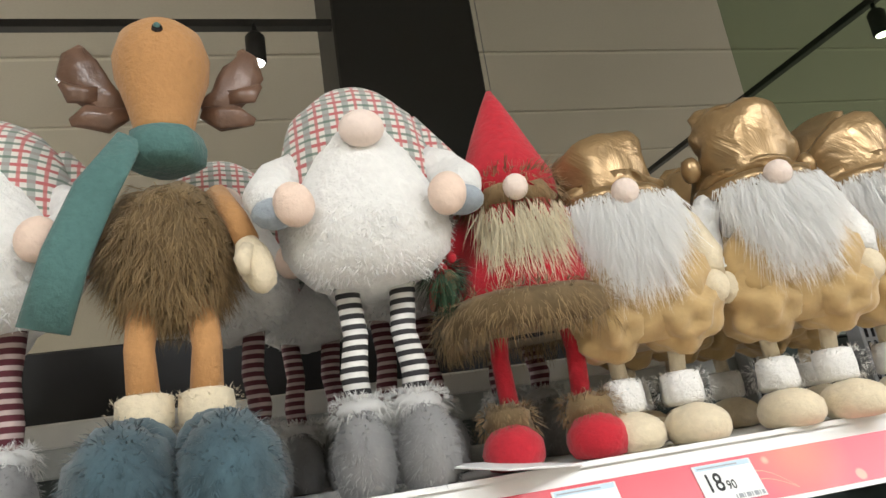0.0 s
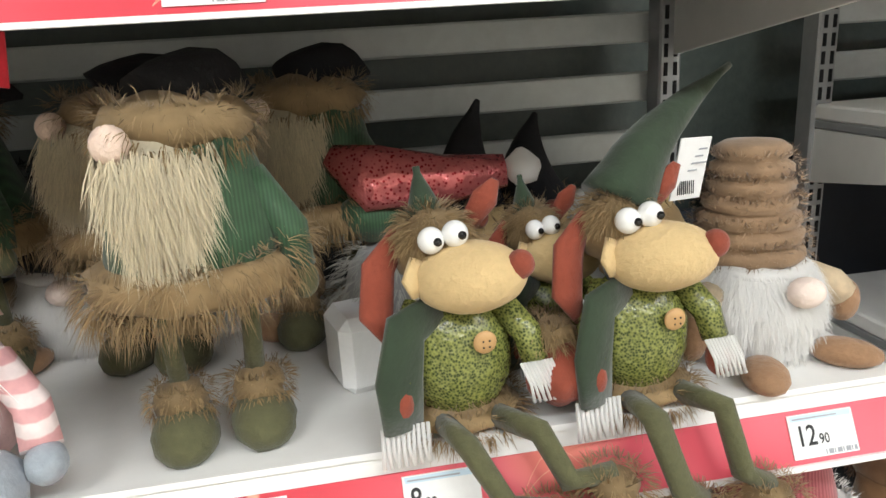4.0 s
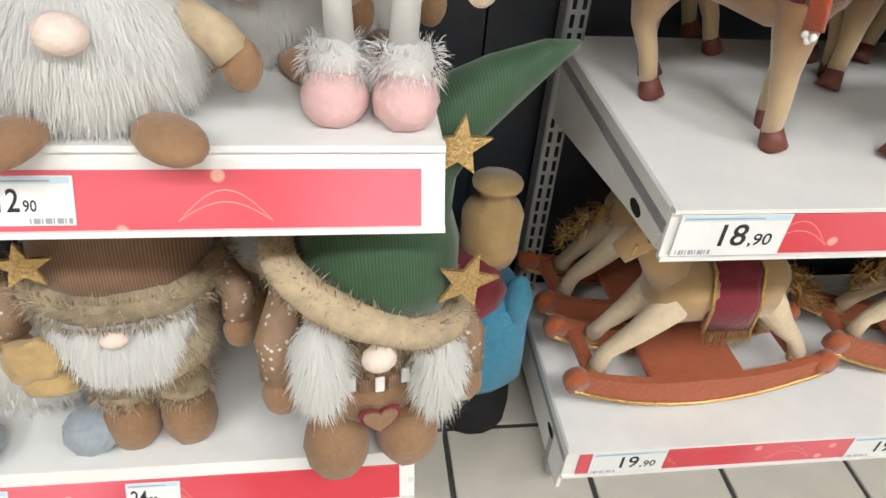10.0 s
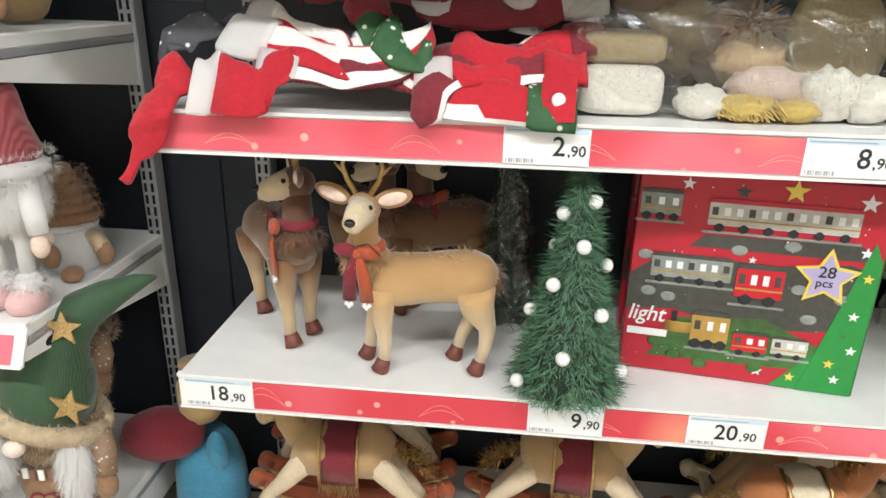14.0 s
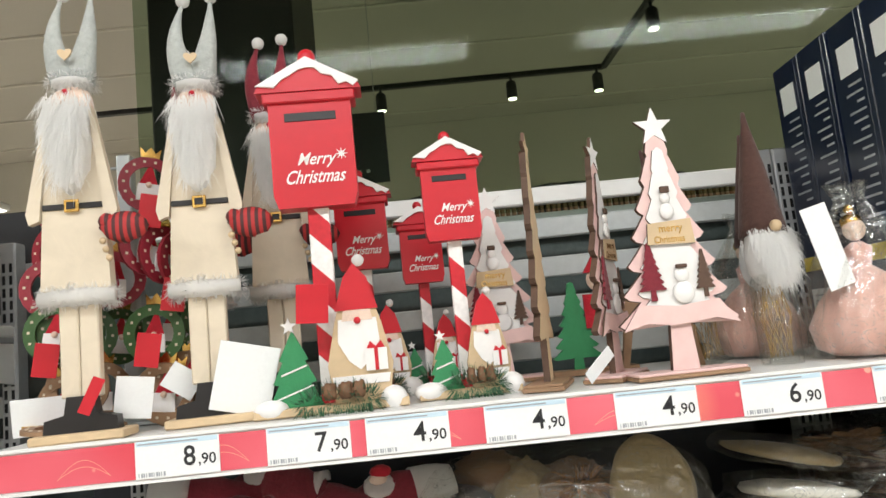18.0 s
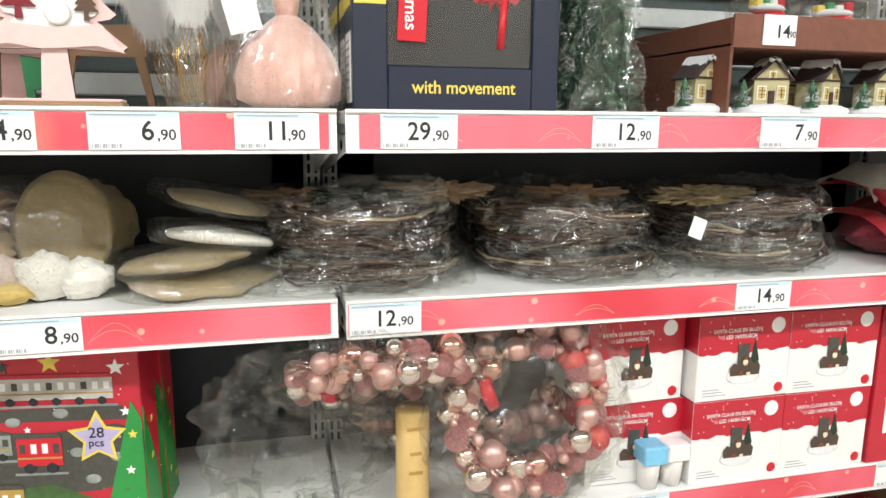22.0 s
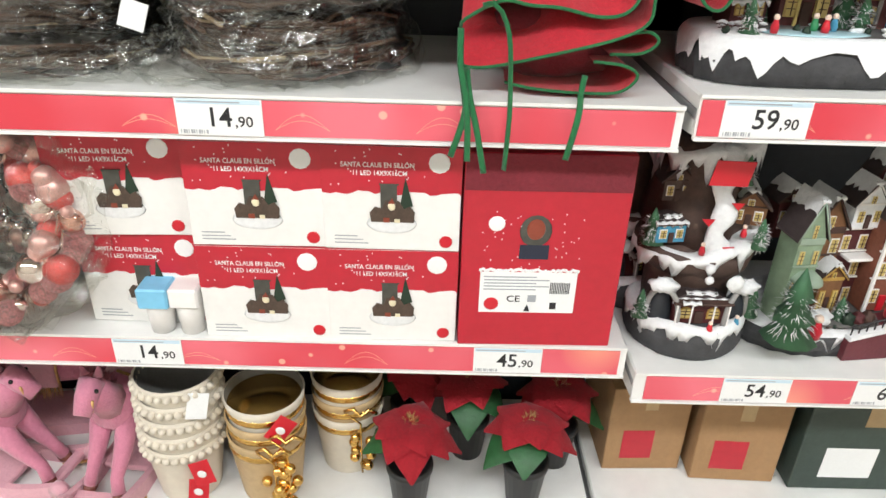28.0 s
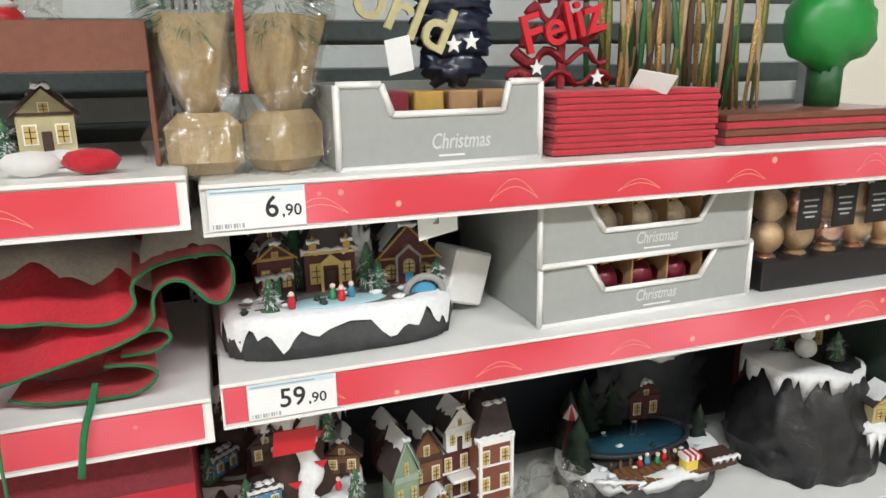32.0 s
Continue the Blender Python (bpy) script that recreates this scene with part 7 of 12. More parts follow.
def jar_gnome(g):
    g.lathe((0, 0, 0), [(0.03, 0), (0.031, 0.01), (0.031, 0.12), (0.026, 0.135)], FILM, 16)
    for k in range(14):
        a = k * 2.4
        g.tube([(0.012 * math.cos(a), 0.012 * math.sin(a), 0.13), (0.022 * math.cos(a + 1), 0.022 * math.sin(a + 1), 0.07), (0.016 * math.cos(a + 2), 0.016 * math.sin(a + 2), 0.01)], 0.0007, GOLDM, 4)
    g.sphere((0, 0, 0.15), (0.03, 0.026, 0.035), WFUR, 14, 8)
    beard(g, (0, -0.012, 0.205), 0.036, 0.10, WFUR, 620, 15, 0.032, 0.0018, 0.036)
    hat_cone(g, (0, 0, 0.195), (0.004, 0.01, 0.395), 0.036, BROWND, (0, 0, 0), 9, 0.05)
    g.sphere((0, -0.036, 0.205), 0.009, WOOD, 10, 8)


jg = doll("gnome_doll", "small gnome with brown felt cap on a glass jar", (1.13, 0.115, B1), jar_gnome, group="jar gnomes", turn=6)
copy_thing(jg, pose(1.185, 0.26, B1))
copy_thing(jg, pose(1.09, 0.27, B1, 0, -12, 0))
paper_card(1.195, 0.06, 1.44, 0.045, 0.125, 0, -14, 10, "blank white card tilted against the gnomes")


def ballerina(at, turn=0):
    o = thing("ballerina_ornament", "pale pink ballerina ornament in clear wrapping", "ornament", "wrapped ballerinas", at=pose(at[0], at[1], at[2], 0, 0, turn))
    g = Geo().lathe((0, 0, 0.002), [(0.05, 0), (0.074, 0.012), (0.078, 0.045), (0.06, 0.085), (0.035, 0.115), (0.016, 0.13)], PINKT, 40, 0.06, fold=16, depth=0.05)
    part("skirt", g, o, "pink tulle skirt")
    part("bodice", Geo().lathe((0, 0, 0.125), [(0.014, 0), (0.018, 0.02), (0.02, 0.035), (0.008, 0.045)], PINKT, 14), o)
    part("head", Geo().sphere((0, 0, 0.19), (0.016, 0.016, 0.018), SKIN, 12, 8).sphere((0, 0.004, 0.202), (0.016, 0.016, 0.013), GOLDM, 12, 8).sphere((0, 0.004, 0.222), 0.008, GOLDM, 10, 6), o)
    w = Geo().lathe((0, 0, 0.0), [(0.082, 0), (0.088, 0.02), (0.088, 0.06), (0.07, 0.12), (0.045, 0.18), (0.02, 0.235), (0.03, 0.262)], FILM, 34, 0.35, freq=2.2, fold=7, depth=0.05).crumple(0.005)
    part("wrapping", w, o, "clear crinkled wrapping film")
    return o


PINKT = mat("pink_tulle", (0.76, 0.45, 0.38), 0.8, amount=0.14, grain=50, sheen=0.5)
ballerina((1.265, 0.105, B1))
ballerina((1.195, 0.33, B1), 30)

# ---- boxes and wrapped trees on the next bay ----
NAVYB = mat("navy_printed_card", (0.007, 0.013, 0.036), 0.28, amount=0.12, bump=0.03, coat=0.3)
CREAMP = mat("cream_print", (0.75, 0.68, 0.48), 0.5, amount=0.05, bump=0)
YELLOWP = mat("yellow_print", (0.78, 0.60, 0.10), 0.5, amount=0.06, bump=0)
BOXSHADE = mat("dark_box_inside", (0.02, 0.018, 0.02), 0.6, amount=0.3)


PANEW = glass_mat("clear_box_window", (0.93, 0.94, 0.93, 1), 0.03)


def topper_box(at, front=True):
    """A tall navy carton with a film window: 0.31 wide, 0.56 high, 0.1 deep."""
    o = thing("tree_topper_box", "tall navy carton with a window, tree topper inside", "box", "navy cartons", at=pose(*at))
    g = Geo()
    W, H, D = 0.31, 0.56, 0.095
    g.box((0, 0.012, 0), (W, D, H), NAVYB, 0.002)
    for lo, hi in (((0, 0, 0), (0.05, 0.014, H)), ((W - 0.042, 0, 0), (W, 0.014, H)), ((0.05, 0, 0), (W - 0.042, 0.014, 0.062)), ((0.05, 0, H - 0.09), (W - 0.042, 0.014, H))):
        g.box(lo, hi, NAVYB, 0.0015)
    part("carton", g, o)
    g = Geo()
    write(g, "Christmas", 0.036, WHITEP, (0.105, -0.0006, H - 0.052), 0.85)
    write(g, "tree topper", 0.028, WHITEP, (0.115, -0.0006, H - 0.077), 0.85)
    part("lettering", g, o, "white printed words")
    g = Geo()
    write(g, "with movement", 0.026, YELLOWP, (0.085, -0.0006, 0.024), 0.95)
    part("lettering", g, o, "gold printed words")
    part("window", Geo().box((0.05, 0.004, 0.062), (W - 0.042, 0.006, H - 0.09), PANEW, 0.0005), o, "clear film window")
    # The carton is solid: a flat dark sheet stands in for its shaded hollow.
    part("dark_inside", Geo().box((0.051, 0.0085, 0.063), (W - 0.043, 0.0115, H * 0.53), BOXSHADE, 0.0004), o, "dark sheet for the shade inside the carton")
    part("crumpled_paper", Geo().box((0.056, 0.009, H * 0.53), (W - 0.048, 0.0115, H * 0.80), PAPER, 0.001), o, "white tissue behind the window")
    g = Geo().lathe((0.16, 0.009, 0.37), [(0.004, -0.1), (0.05, -0.06), (0.06, 0.0), (0.045, 0.06), (0.01, 0.1)], FILM, 14, 0.6, ry=0.05, freq=3)
    part("tissue", g, o)
    part("figure", Geo().sphere((0.215, 0.0085, 0.2), (0.036, 0.003, 0.05), REDP, 20, 14, 0.6, 20).tube([(0.225, 0.0085, 0.16), (0.22, 0.008, 0.09)], 0.006, REDP, 8), o, "red figure in the carton")
    g = Geo().box((0.058, -0.001, 0.10), (0.10, 0.003, 0.31), REDP, 0.001)
    g.v = [tuple(pose(0, 0, 0, 0, 3, 0) @ Vector(p)) for p in g.v]
    part("ribbon", g, o, "red ribbon flap with white words")
    vs, fs = text_faces("Merry Christmas", 0.026)
    part("lettering", Geo().add([(0.075 + z, -0.0022, 0.29 - x) for x, z in vs], fs, WHITEP, flat=True), o, "white words down the ribbon")
    g = Geo().box((0.003, -0.0012, 0.145), (0.048, 0.0, 0.172), YELLOWP, 0.0004)
    write(g, "LED", 0.022, INK, (0.009, -0.0016, 0.151), 1.0)
    part("led_mark", g, o, "yellow mark with black letters")
    sp = part("side_print", Geo().box((-0.0012, 0.02, 0.01), (0.0, 0.08, 0.11), PAPER, 0.0004), o, "white information panel")
    for k in range(7):
        part("print_line", Geo().box((-0.0018, 0.03, 0.03 + k * 0.011), (-0.0010, 0.07, 0.033 + k * 0.011), INKG, 0.0003), sp)
    part("side_print", Geo().box((-0.0012, 0.025, H - 0.1), (0.0, 0.075, H - 0.045), PAPER, 0.0004), o, "white printed picture")
    part("side_print", Geo().box((-0.0012, 0.02, 0.145), (0.0, 0.09, 0.172), YELLOWP, 0.0004), o, "yellow printed mark")
    g = Geo()
    for k in range(16):
        g.box((-0.0008, 0.022, 0.2 + k * 0.016), (0.0, 0.022 + 0.05 * (0.7 + 0.3 * math.sin(k * 2.3)), 0.204 + k * 0.016), INKG, 0.0002)
    tagged(part("fine_print", g, o), kind="stuff")
    return o


tb = topper_box((1.352, 0.035, C1))
for k in range(1, 4):
    copy_thing(tb, pose(1.352 + 0.002 * (k % 2), 0.035 + 0.1 * k, C1))


def cone_tree(at, r, h, m, n, seed, film=False, balls=0, label="", name="table_tree", ln=0.03, group=""):
    """A small artificial tree: a wire stem with rings of short needles."""
    o = thing(name, label, "christmas tree", group, at=pose(*at))
    part("stem", Geo().tube([(0, 0, 0), (0, 0, h * 0.96)], 0.006, CONE, 6), o)
    rnd = random.Random(seed)
    roots, dirs = [], []
    for _ in range(int(n * 1.7)):
        u = rnd.random() ** 1.5
        a = rnd.uniform(0, 2 * math.pi)
        rr = r * (1 - u) * rnd.uniform(0.6, 1.0) + 0.004
        roots.append((rr * math.cos(a), rr * math.sin(a), 0.012 + h * 0.95 * u))
        dirs.append((math.cos(a), math.sin(a), rnd.uniform(-0.3, 0.5)))
    # added core in a darker green, for the shade deep among the needles
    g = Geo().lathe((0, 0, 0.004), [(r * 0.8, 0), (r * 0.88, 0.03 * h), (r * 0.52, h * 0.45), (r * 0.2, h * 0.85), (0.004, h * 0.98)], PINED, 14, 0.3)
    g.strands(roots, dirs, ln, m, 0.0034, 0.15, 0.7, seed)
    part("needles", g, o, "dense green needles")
    for k in range(balls):
        u = (k + 0.4) / balls
        a = k * 2.4 + 3.6
        rr = r * (1 - u) * 0.93 + 0.012
        part("bauble", Geo().sphere((rr * math.cos(a), rr * math.sin(a), 0.02 + h * 0.92 * u), 0.0105, EYEW, 12, 8), o, "small white ball")
    if film:
        part("wrapping", Geo().lathe((0, 0, 0), [(r * (1.2 - 1.0 * k / 22), h * k / 22) for k in range(23)], FILM, 30, 0.25, freq=2.5, fold=6, depth=0.05).crumple(0.006, seed), o, "clear crinkled wrapping film")
    return o


cone_tree((1.752, 0.12, C1), 0.075, 0.6, PINE, 1500, 5, True, label="tall green table tree in clear wrapping film")
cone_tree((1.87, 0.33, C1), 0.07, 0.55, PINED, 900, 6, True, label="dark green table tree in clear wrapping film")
g0 = thing("christmas_tree", "tall dark artificial christmas tree on the far side", "christmas tree", at=pose(2.98, 1.2, 0))
part("trunk", Geo().tube([(0, 0, 0), (0, 0, 3.0)], [0.035, 0.012], CONE, 8), g0)
rnd = random.Random(8)
for tier in range(11):
    z, rr = 1.62 + tier * 0.125, 0.64 * (1 - tier / 12)
    g = Geo()
    roots, dirs = [], []
    for k in range(15):
        a = k * 2 * math.pi / 15 + tier
        tip = Vector((rr * math.cos(a), rr * math.sin(a), rnd.uniform(-0.02, 0.09)))
        g.tube([(0, 0, z), tuple(tip * 0.6 + Vector((0, 0, z))), tuple(tip + Vector((0, 0, z + 0.03)))], [0.006, 0.005, 0.002], CONE, 4)
        for q in range(190):
            u = rnd.uniform(0.12, 1)
            roots.append(tuple(tip * u + Vector((0, 0, z))))
            dirs.append((rnd.uniform(-1, 1) + math.cos(a), rnd.uniform(-1, 1) + math.sin(a), rnd.uniform(-0.6, 0.8)))
    g.strands(roots, dirs, 0.07, PINED, 0.007, 0.1, 0.5, tier)
    tagged(part("branch_tier", g, g0), kind="stuff")

SNOW = mat("model_snow", (0.76, 0.77, 0.78), 0.7, amount=0.12, grain=120, bump=0.4)
CREAMW = mat("cream_model_wall", (0.46, 0.41, 0.22), 0.6, amount=0.2)
DKWOOD = mat("dark_brown_model_wall", (0.06, 0.028, 0.02), 0.7, amount=0.35)
WINY = mat("yellow_model_window", (0.58, 0.44, 0.15), 0.35, amount=0.1, bump=0)
ROCK = mat("dark_grey_rock", (0.05, 0.05, 0.053), 0.8, amount=0.5, grain=45, bump=1.0)
ROOF = mat("dark_model_roof", (0.05, 0.035, 0.035), 0.7, amount=0.4)
ICE = mat("pale_blue_ice", (0.45, 0.66, 0.72), 0.12, amount=0.1, bump=0.05)
STONEG = mat("grey_model_stone", (0.30, 0.29, 0.28), 0.7, amount=0.25, grain=90, bump=0.2)
MINTT = mat("pale_green_model_trim", (0.28, 0.36, 0.28), 0.5, amount=0.15)
BRICKT = mat("orange_brick_model_wall", (0.20, 0.065, 0.038), 0.65, amount=0.3, grain=140, bump=0.3)
PINKP = mat("pink_printed_stripe", (0.55, 0.25, 0.27), 0.5)
MINT = mat("mint_model_wall", (0.22, 0.30, 0.2), 0.6, amount=0.2)
ORANGW = mat("ochre_model_wall", (0.19, 0.085, 0.035), 0.7, amount=0.3)


def lit_window(b, x, z, w, h, m=None, arch=False, bars=1):
    """A lit window: frame, yellow panes behind it and dark glazing bars."""
    def outline(q):
        if not arch:
            return [(-w / 2 - q, -q), (w / 2 + q, -q), (w / 2 + q, h + q), (-w / 2 - q, h + q)]
        return [(-w / 2 - q, -q), (w / 2 + q, -q)] + [((w / 2 + q) * math.cos(a), h * 0.62 + (h * 0.38 + q) * math.sin(a)) for a in (math.pi * k / 6 for k in range(7))]
    g = Geo().prism(outline(w * 0.14), 0.0016, m or WHITEP, (x, -0.0016, z)).prism(outline(0), 0.001, WINY, (x, -0.0026, z))
    for k in range(bars):
        u = x - w / 2 + w * (k + 1) / (bars + 1)
        g.box((u - w * 0.05, -0.0034, z), (u + w * 0.05, -0.0025, z + h * 0.95), DKWOOD, 0.0001)
    for k in (1, 2):
        g.box((x - w / 2, -0.0034, z + h * k / 3 - w * 0.04), (x + w / 2, -0.0025, z + h * k / 3 + w * 0.04), DKWOOD, 0.0001)
    return part("window", g, b)


def drip_sheet(b, p, q, drop, seed, m=None, n=22, thick=0.004, label="white snow with icicles"):
    """A strip of snow along an edge from p to q, its lower rim hanging in drips."""
    rnd = random.Random(seed)
    p, q = Vector(p), Vector(q)
    vs, fs = [], []
    ph = rnd.uniform(0, 6)
    for i in range(n + 1):
        u = i / n
        c = p.lerp(q, u) + Vector((0, 0, 0.0012 * math.sin(i * 1.3 + ph)))
        low = drop * (0.45 + 0.35 * math.sin(i * 1.15 + ph) + 0.2 * rnd.random())
        vs += [tuple(c + Vector((0, thick, thick * 0.5))), tuple(c + Vector((0, -thick * 0.6, 0))), tuple(c + Vector((0, -thick * 0.4, -max(low, drop * 0.12)))), tuple(c + Vector((0, thick, -drop * 0.1)))]
    for i in range(n):
        for j in range(4):
            a, e = i * 4 + j, i * 4 + (j + 1) % 4
            fs.append((a, e, e + 4, a + 4))
    fs += [(3, 2, 1, 0), (n * 4, n * 4 + 1, n * 4 + 2, n * 4 + 3)]
    return part("snow_edge", Geo().add(vs, fs, m or SNOW), b, label)


def roof_patch(b, s, w, h, top, d, seed, cover=0.7):
    """Snow lying on one roof slope, with a ragged lower edge."""
    rnd = random.Random(seed)
    n = 9
    vs, fs = [], []
    for i in range(n + 1):
        y = -0.006 + (d + 0.012) * i / n
        e = cover * (0.65 + 0.35 * rnd.random())
        for u, lift in ((0.0, 0.007), (e * 0.5, 0.009), (e, 0.007), (e, 0.003)):
            vs.append((s * (w / 2 + 0.007) * u, y, top + (h - 0.006 - top) * u + lift))
    for i in range(n):
        for j in range(3):
            a = i * 4 + j
            fs.append((a, a + 1, a + 5, a + 4)[:: s])
    part("roof_snow", Geo().add(vs, fs, SNOW), b, "white snow on the roof")


def model_house(o, x, y, z, w, d, h, wall, turn=0.0, gable=True, snow=True, floors=1, label="", steep=0.5, arch=False, trim=None, door=None, roof=None):
    """A little house as a part: its walls, with roof, door and windows one level deeper."""
    m4 = pose(x, y, z, 0, 0, turn)
    seed = int(x * 9000 + z * 700 + h * 5000)
    top = h + w * steep
    b = part("house", Geo().prism([(-w / 2, 0), (w / 2, 0), (w / 2, h), (0, top), (-w / 2, h)] if gable else [(-w / 2, 0), (w / 2, 0), (w / 2, h), (-w / 2, h)], d, wall, (0, 0, 0)), o, label, at=m4)
    rt = 0.004
    if gable:
        for s in (-1, 1):
            part("roof_slope", Geo().prism([(0, top), (s * (w / 2 + 0.007), h - 0.006), (s * (w / 2 + 0.007), h - 0.006 + rt), (0, top + rt)][:: -s], d + 0.010, roof or ROOF, (0, -0.005, 0)), b)
            if snow:
                roof_patch(b, s, w, h, top, d, seed + s, 0.45 + 0.4 * ((seed + s) % 3) / 2)
                part("barge_board", Geo().tube([(0, -0.005, top - 0.001), (s * (w / 2 + 0.005), -0.005, h - 0.004)], 0.0016, trim or DKWOOD, 5), b)
        drip_sheet(b, (-w * 0.16, -0.005, top + 0.002), (w * 0.16, -0.005, top + 0.002), 0.008, seed, n=8)
    else:
        part("roof_slope", Geo().prism([(-w * 0.56, h), (w * 0.56, h), (w * 0.30, h + w * steep * 1.3), (-w * 0.30, h + w * steep * 1.3)], d * 0.9, roof or ROOF, (0, 0.002, 0)), b)
        if snow:
            drip_sheet(b, (-w * 0.57, 0.0, h + 0.003), (w * 0.57, 0.0, h + 0.003), 0.010, seed)
            drip_sheet(b, (-w * 0.31, 0.004, h + w * steep * 1.3), (w * 0.31, 0.004, h + w * steep * 1.3), 0.012, seed + 2, n=12)
    rows = max(1, floors)
    for k in range(rows):
        zz = h * (0.34 + k) / (rows + 0.25)
        for s in (-1, 1):
            lit_window(b, s * w * 0.28, zz, w * 0.2, h * 0.42 / rows, trim, arch)
        if k:
            part("ledge", Geo().box((-w * 0.52, -0.004, zz - h * 0.10 / rows), (w * 0.52, 0.0, zz - h * 0.05 / rows), trim or DKWOOD, 0.0006), b)
    part("beam", Geo().box((-w * 0.5, -0.0028, h * 0.93), (w * 0.5, 0.0, h * 1.0), trim or DKWOOD, 0.0006), b)
    part("door", Geo().box((-w * 0.09, -0.003, 0), (w * 0.09, 0.0, h * 0.55 / rows), door or DKWOOD, 0.001), b)
    if gable:
        lit_window(b, 0, h * 1.0, w * 0.15, w * steep * 0.35, trim, arch)
    return b


def pine_model(o, x, y, z, h, snow=True, m=None):
    g = Geo().lathe((x, y, z), [(h * 0.30, 0), (h * 0.10, h * 0.3), (h * 0.24, h * 0.3), (h * 0.08, h * 0.58), (h * 0.17, h * 0.58), (0.001, h)], m or PINE, 10, 0.35, freq=3)
    g.fur((x, y, z + h * 0.35), (h * 0.2, h * 0.2, h * 0.4), SNOW if snow else m or PINE, 50, h * 0.14, seed=int(x * 1000) % 97, droop=0.2)
    part("model_tree", g, o, "green model tree dusted with snow")


def villager(o, x, y, z, m, h=0.02):
    part("figurine", Geo().lathe((x, y, z), [(h * 0.2, 0), (h * 0.24, h * 0.3), (h * 0.12, h * 0.7)], m, 8).sphere((x, y, z + h * 0.82), h * 0.17, SKIN, 8, 6), o)


def snow_base(o, outline_w, outline_d, h, m, seed, name="rock_base"):
    """An oval rock base with a snow sheet that hangs over its edge in drips."""
    n = 120
    rnd = random.Random(seed)
    shape = [(outline_w * (abs(math.cos(a)) ** 0.6) * math.copysign(1, math.cos(a)), outline_d * (abs(math.sin(a)) ** 0.6) * math.copysign(1, math.sin(a))) for a in (2 * math.pi * k / n for k in range(n))]
    vs, fs = [], []
    for z, k in ((0, 1.0), (h * 0.5, 1.03), (h, 0.97)):
        vs += [(x * k * (1 + 0.03 * rnd.uniform(-1, 1)), y * k, z) for x, y in shape]
    for r in range(2):
        fs += [(r * n + k, r * n + (k + 1) % n, (r + 1) * n + (k + 1) % n, (r + 1) * n + k) for k in range(n)]
    fs += [tuple(range(n - 1, -1, -1)), tuple(range(2 * n, 3 * n))]
    part(name, Geo().add(vs, fs, m), o, "dark moulded rock base")
    vs = [(x * 0.98, y * 0.98, h + 0.006) for x, y in shape]
    vs += [(x * 1.02, y * 1.03, h * 1.0) for x, y in shape]
    vs += [(x * 1.045, y * 1.05, h * max(0.18, 0.62 + 0.2 * math.sin(k * 0.55 + seed) + 0.16 * math.sin(k * 1.27 + seed * 2) - 0.1 * rnd.random())) for k, (x, y) in enumerate(shape)]
    fs = [tuple(range(n))] + [(q * n + k, q * n + n + k, q * n + n + (k + 1) % n, q * n + (k + 1) % n) for q in range(2) for k in range(n)]
    part("snow_sheet", Geo().add(vs, fs, SNOW), o, "white snow dripping over the edge")


def clutter(o, lo, hi, n, seed):
    """Tiny figures, lanterns, wreaths, railings and snow lumps on a village model."""
    rnd = random.Random(seed)
    g = Geo()
    for k in range(n):
        x, y, z = (rnd.uniform(lo[q], hi[q]) for q in range(3))
        q = rnd.uniform(0.003, 0.006)
        if k % 3 == 0:
            g.sphere((x, y, z), (q * 1.8, q, q * 0.7), SNOW, 9, 6, 0.5)
        elif k % 3 == 1:
            g.sphere((x, y, z), (q, q, q), PINED, 8, 6, 0.8)
        else:
            g.tube([(x - q * 1.5, y, z), (x, y - q * 0.5, z + q * 0.3), (x + q * 1.5, y, z)], q * 0.22, DKWOOD, 5)
    tagged(part("model_detail", g, o, "tiny painted details and snow lumps"), kind="stuff")


def small_house(at, turn=0):
    o = thing("model_house", "small lit model house on a snowy base", "model house", "small model houses", at=pose(at[0], at[1], at[2], 0, 0, turn))
    part("snow_base", Geo().sphere((0, 0, 0.006), (0.062, 0.05, 0.014), SNOW, 16, 8, 0.1, squash=-0.006), o, "white snow base")
    model_house(o, 0, -0.02, 0.014, 0.062, 0.05, 0.05, CREAMW)
    pine_model(o, -0.046, -0.01, 0.012, 0.05)
    return o


sh = small_house((1.99, 0.16, C1), 10)
for x, y, r in ((2.12, 0.15, -15), (2.245, 0.16, 20), (2.37, 0.15, 0), (2.5, 0.17, 10), (2.06, 0.33, 5), (2.3, 0.34, 0)):
    copy_thing(sh, pose(x, y, C1, 0, 0, r))
RISER = mat("brown_card_tray", (0.17, 0.06, 0.035), 0.6, amount=0.2)
ri = thing("display_tray", "brown card tray raised over the model houses", "tray", at=pose(2.0, 0.09, C1))
part("tray_front", Geo().box((0, 0, 0.11), (0.63, 0.006, 0.165), RISER, 0.001), ri)
part("tray_floor", Geo().box((0, 0.006, 0.112), (0.63, 0.36, 0.118), RISER, 0.001), ri)
for x in (0.0, 0.624):
    part("tray_side", Geo().box((x, 0.006, 0.0), (x + 0.006, 0.36, 0.16), RISER, 0.001), ri)
g = Geo().box((0.055, -0.003, 0.115), (0.12, -0.0005, 0.165), PAPER, 0.0005)
write(g, "14", 0.03, INK, (0.078, -0.0036, 0.128))
write(g, ",90", 0.016, INK, (0.103, -0.0036, 0.128), 0.8)
part("price_label", g, ri, "white paper price card")


